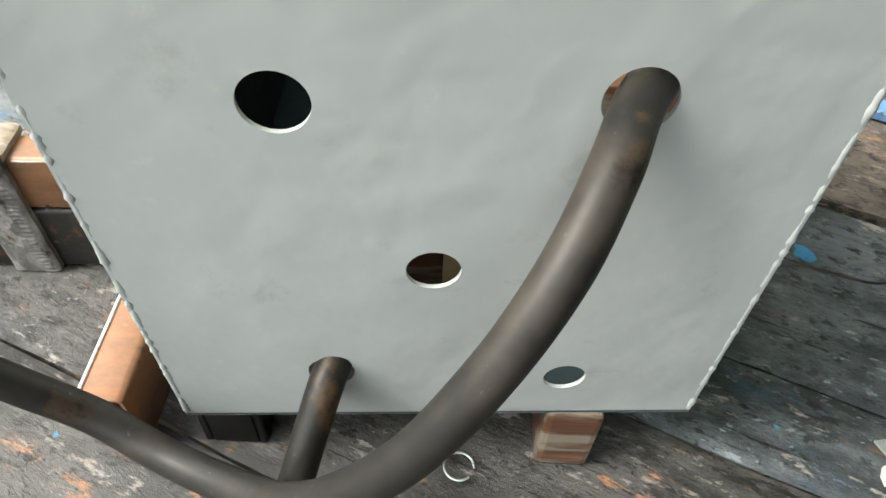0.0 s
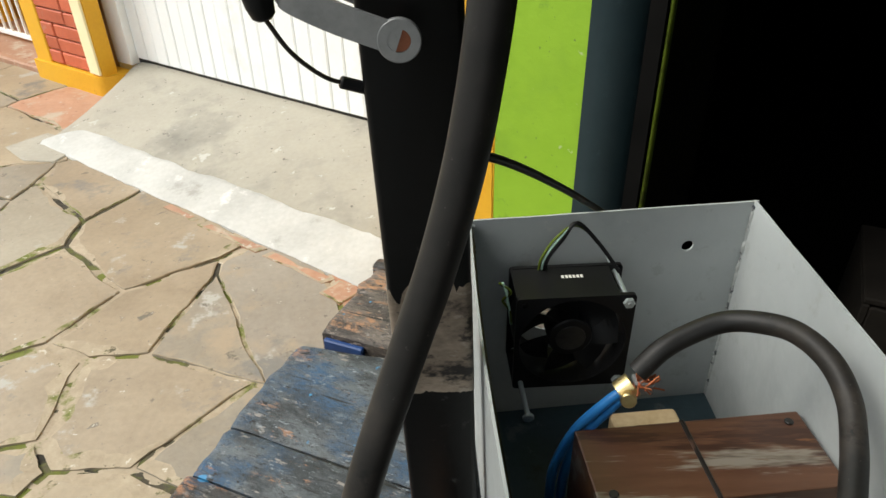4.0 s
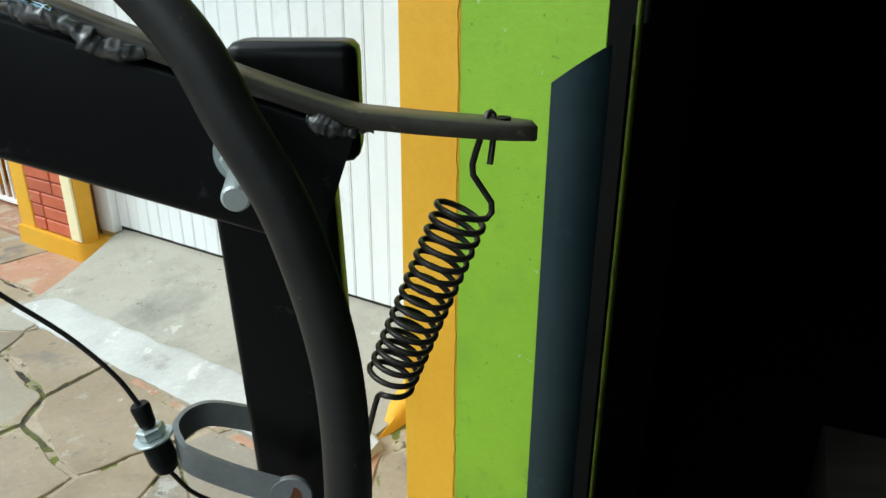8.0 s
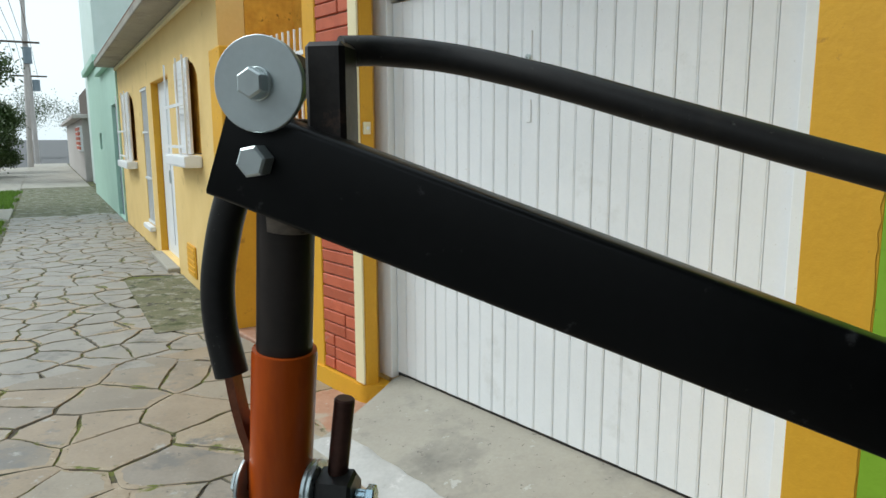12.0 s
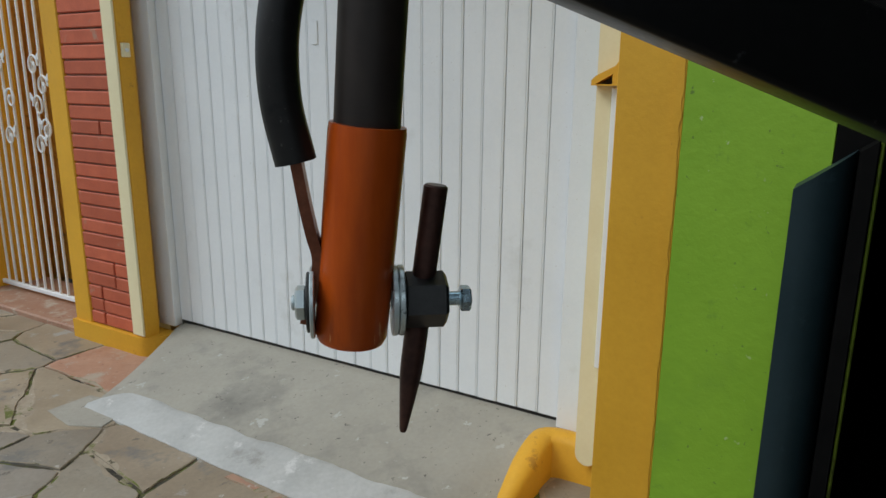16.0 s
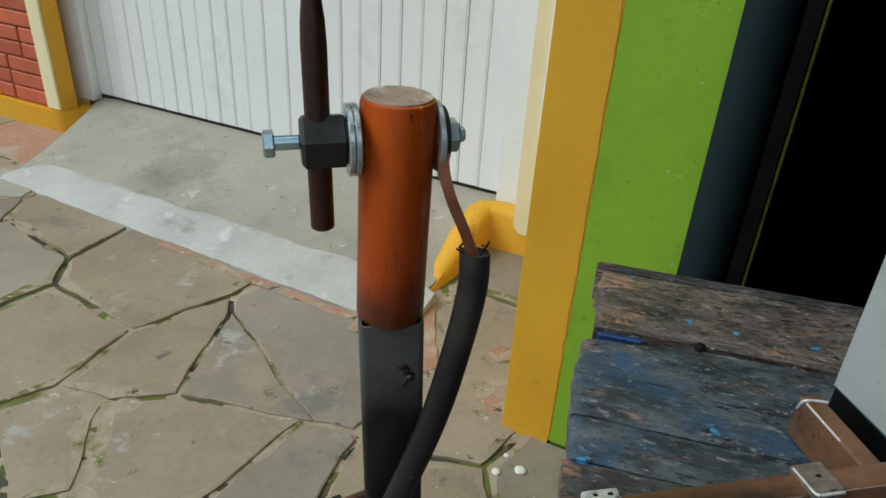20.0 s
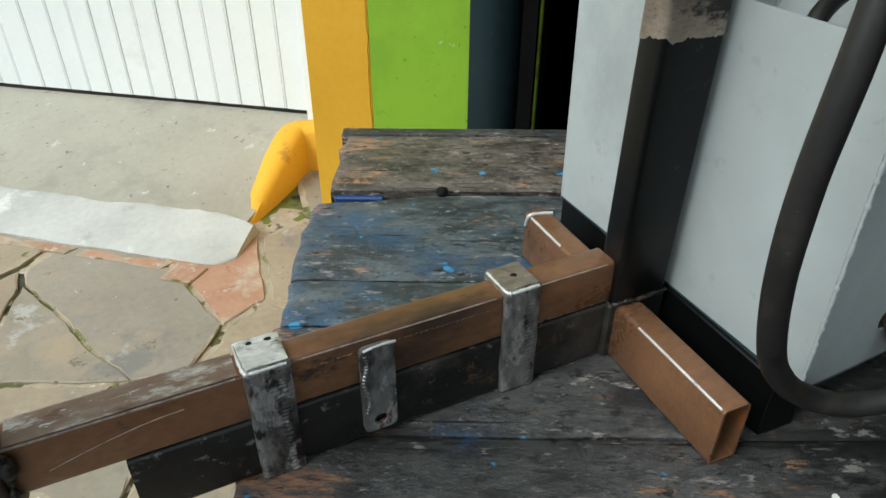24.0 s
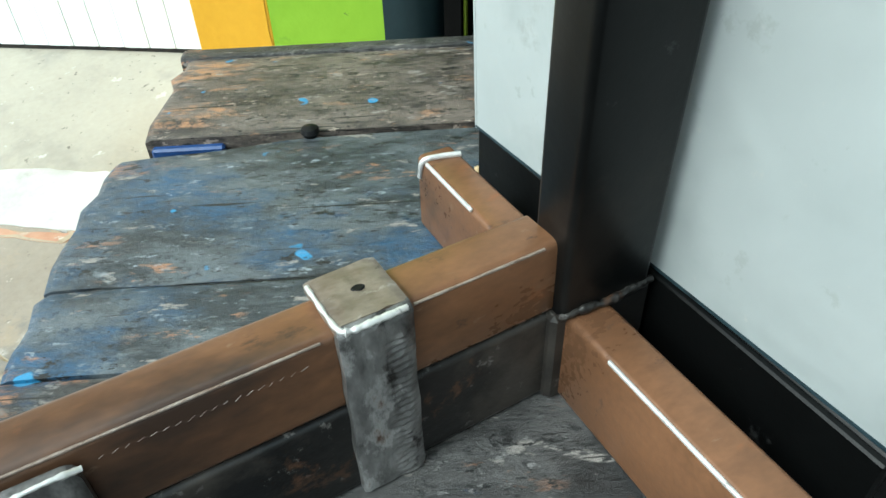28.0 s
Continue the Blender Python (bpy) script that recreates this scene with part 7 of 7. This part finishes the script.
for i, poly in enumerate(flags(-4.62, 3.0, -2.4, 1.0, 0.44, 8, 0.9, near)):
    cx, cy = sum(p[0] for p in poly) / len(poly), sum(p[1] for p in poly) / len(poly)
    if cy > 0.50 and -2.6 < cx < -0.75:
        continue
    bm = bmesh.new()
    flagstone(bm, poly, 0.018, 0.0, rnd, 0.020)
    red = (-3.3 < cx < -2.55 and 0.45 < cy < 0.9) or (-0.64 < cx < -0.40 and 0.05 < cy < 0.30)
    part("flagstone", bm, STONERED if red else STONE, pave_bed).data.materials.append(SAND)
for x0, x1, y0, y1 in ((-1.62, -1.42, 0.226, 0.262), (-1.40, -1.06, 0.208, 0.250), (-1.04, -0.74, 0.196, 0.240), (-0.72, -0.62, 0.14, 0.235)):
    bm = bmesh.new()
    flagstone(bm, [(x0, y0 + 0.008), (x1, y0 - 0.004), (x1 + 0.02, y1 - 0.006), (x0 + 0.01, y1 + 0.004)], 0.006, 0.007, rnd)
    part("flagstone", bm, STONERED, pave_bed, "red sandstone sliver").data.materials.append(SAND)
for poly in ([(-0.275, 0.060), (-0.235, 0.005), (-0.165, -0.020), (-0.137, 0.010), (-0.137, 0.125), (-0.205, 0.140)], [(-0.300, 0.270), (-0.240, 0.235), (-0.180, 0.275), (-0.200, 0.330), (-0.270, 0.325)]):
    bm = bmesh.new()
    flagstone(bm, poly, 0.006, 0.005, rnd)
    part("flagstone", bm, STONERED, pave_bed, "small red sandstone piece").data.materials.append(SAND)
rnp = random.Random(17)
for x, y, r in ((-0.029, -0.123, 0.015), (-0.080, -0.156, 0.012), (-0.079, -0.092, 0.007), (-0.126, -0.075, 0.004), (-0.150, -0.140, 0.004), (-0.060, -0.060, 0.005)):
    bm = bmesh.new()
    bmesh.ops.create_icosphere(bm, subdivisions=2, radius=r)
    for v in bm.verts:
        v.co = v.co * (1 + 0.25 * noise.noise(v.co / r * 1.3 + Vector((x * 90, y * 90, 0))))
        v.co.z *= 0.42
    solid("pebble", bm, PALEPAINT if r > 0.006 else SAND, "small pale lump of plaster on the paving", "pebble", STREET @ pose(x, y, r * 0.30, 0, 0, rnp.uniform(0, 180)), group="lumps on the paving", smooth=60)
# sandy mortar that fills the joints unevenly
bm = slab_grid(-3.2, 0.6, -1.15, 0.62, -0.006, 190, 0.0)
for v in bm.verts:
    q = v.co.copy()
    full = max(0.0, 1 - ((q.x + 0.33) / 0.42) ** 2 - ((q.y - 0.22) / 0.36) ** 2)
    v.co.z = min(-0.0028 + 0.0012 * full, -0.0092 + 0.009 * full + 0.013 * noise.noise(q * 2.1 + Vector((4, 0, 7))) + 0.006 * noise.noise(q * 13) + 0.003 * noise.noise(q * 41))
tagged(part("joint_mortar", bm, SAND, pave_bed, "uneven sandy mortar in the joints"), kind="stuff")
far_bed = solid("pavement_far", box(-46, 0.55, -1.9, 0.5, -0.15, -0.016), JOINT, "grey crazy paving further down the street", "pavement", HOUSE, "structure")
bm = bmesh.new()
for poly in flags(-20, 0.55, -1.88, 0.07, 0.36, 9, 0.8):
    cx, cy = sum(p[0] for p in poly) / len(poly), sum(p[1] for p in poly) / len(poly)
    if (-2.9 < cx < -0.4 and cy > -0.55) or -20.5 < cx < -10.6:
        continue
    flagstone(bm, poly, 0.020, -0.002, rnd, 0.04)
far_stones = tagged(part("far_flagstones", bm, STONEGREY, far_bed), kind="stuff")
far_stones.data.materials.append(SAND)
bm = bmesh.new()
for poly in flags(-5.25, 0.55, -4.6, -1.92, 0.62, 14, 0.8):
    flagstone(bm, poly, 0.020, -0.006, rnd, 0.05)
verge_stones = tagged(part("verge_flagstones", bm, STONEGREY, far_bed), kind="stuff")
verge_stones.data.materials.append(SAND)
solid("mossy_patch", slab_grid(-2.75, -0.30, -0.55, 0.07, 0.002, 44, 0.004), SOIL, "mossy cracked concrete patch in the pavement", "patch", HOUSE, "structure", smooth=60)
solid("mossy_crossing", slab_grid(-20.2, -10.6, -1.85, 0.09, -0.006, 40, 0.012), SOIL, "mossy earth crossing of the pavement", "patch", HOUSE, "structure", smooth=60)
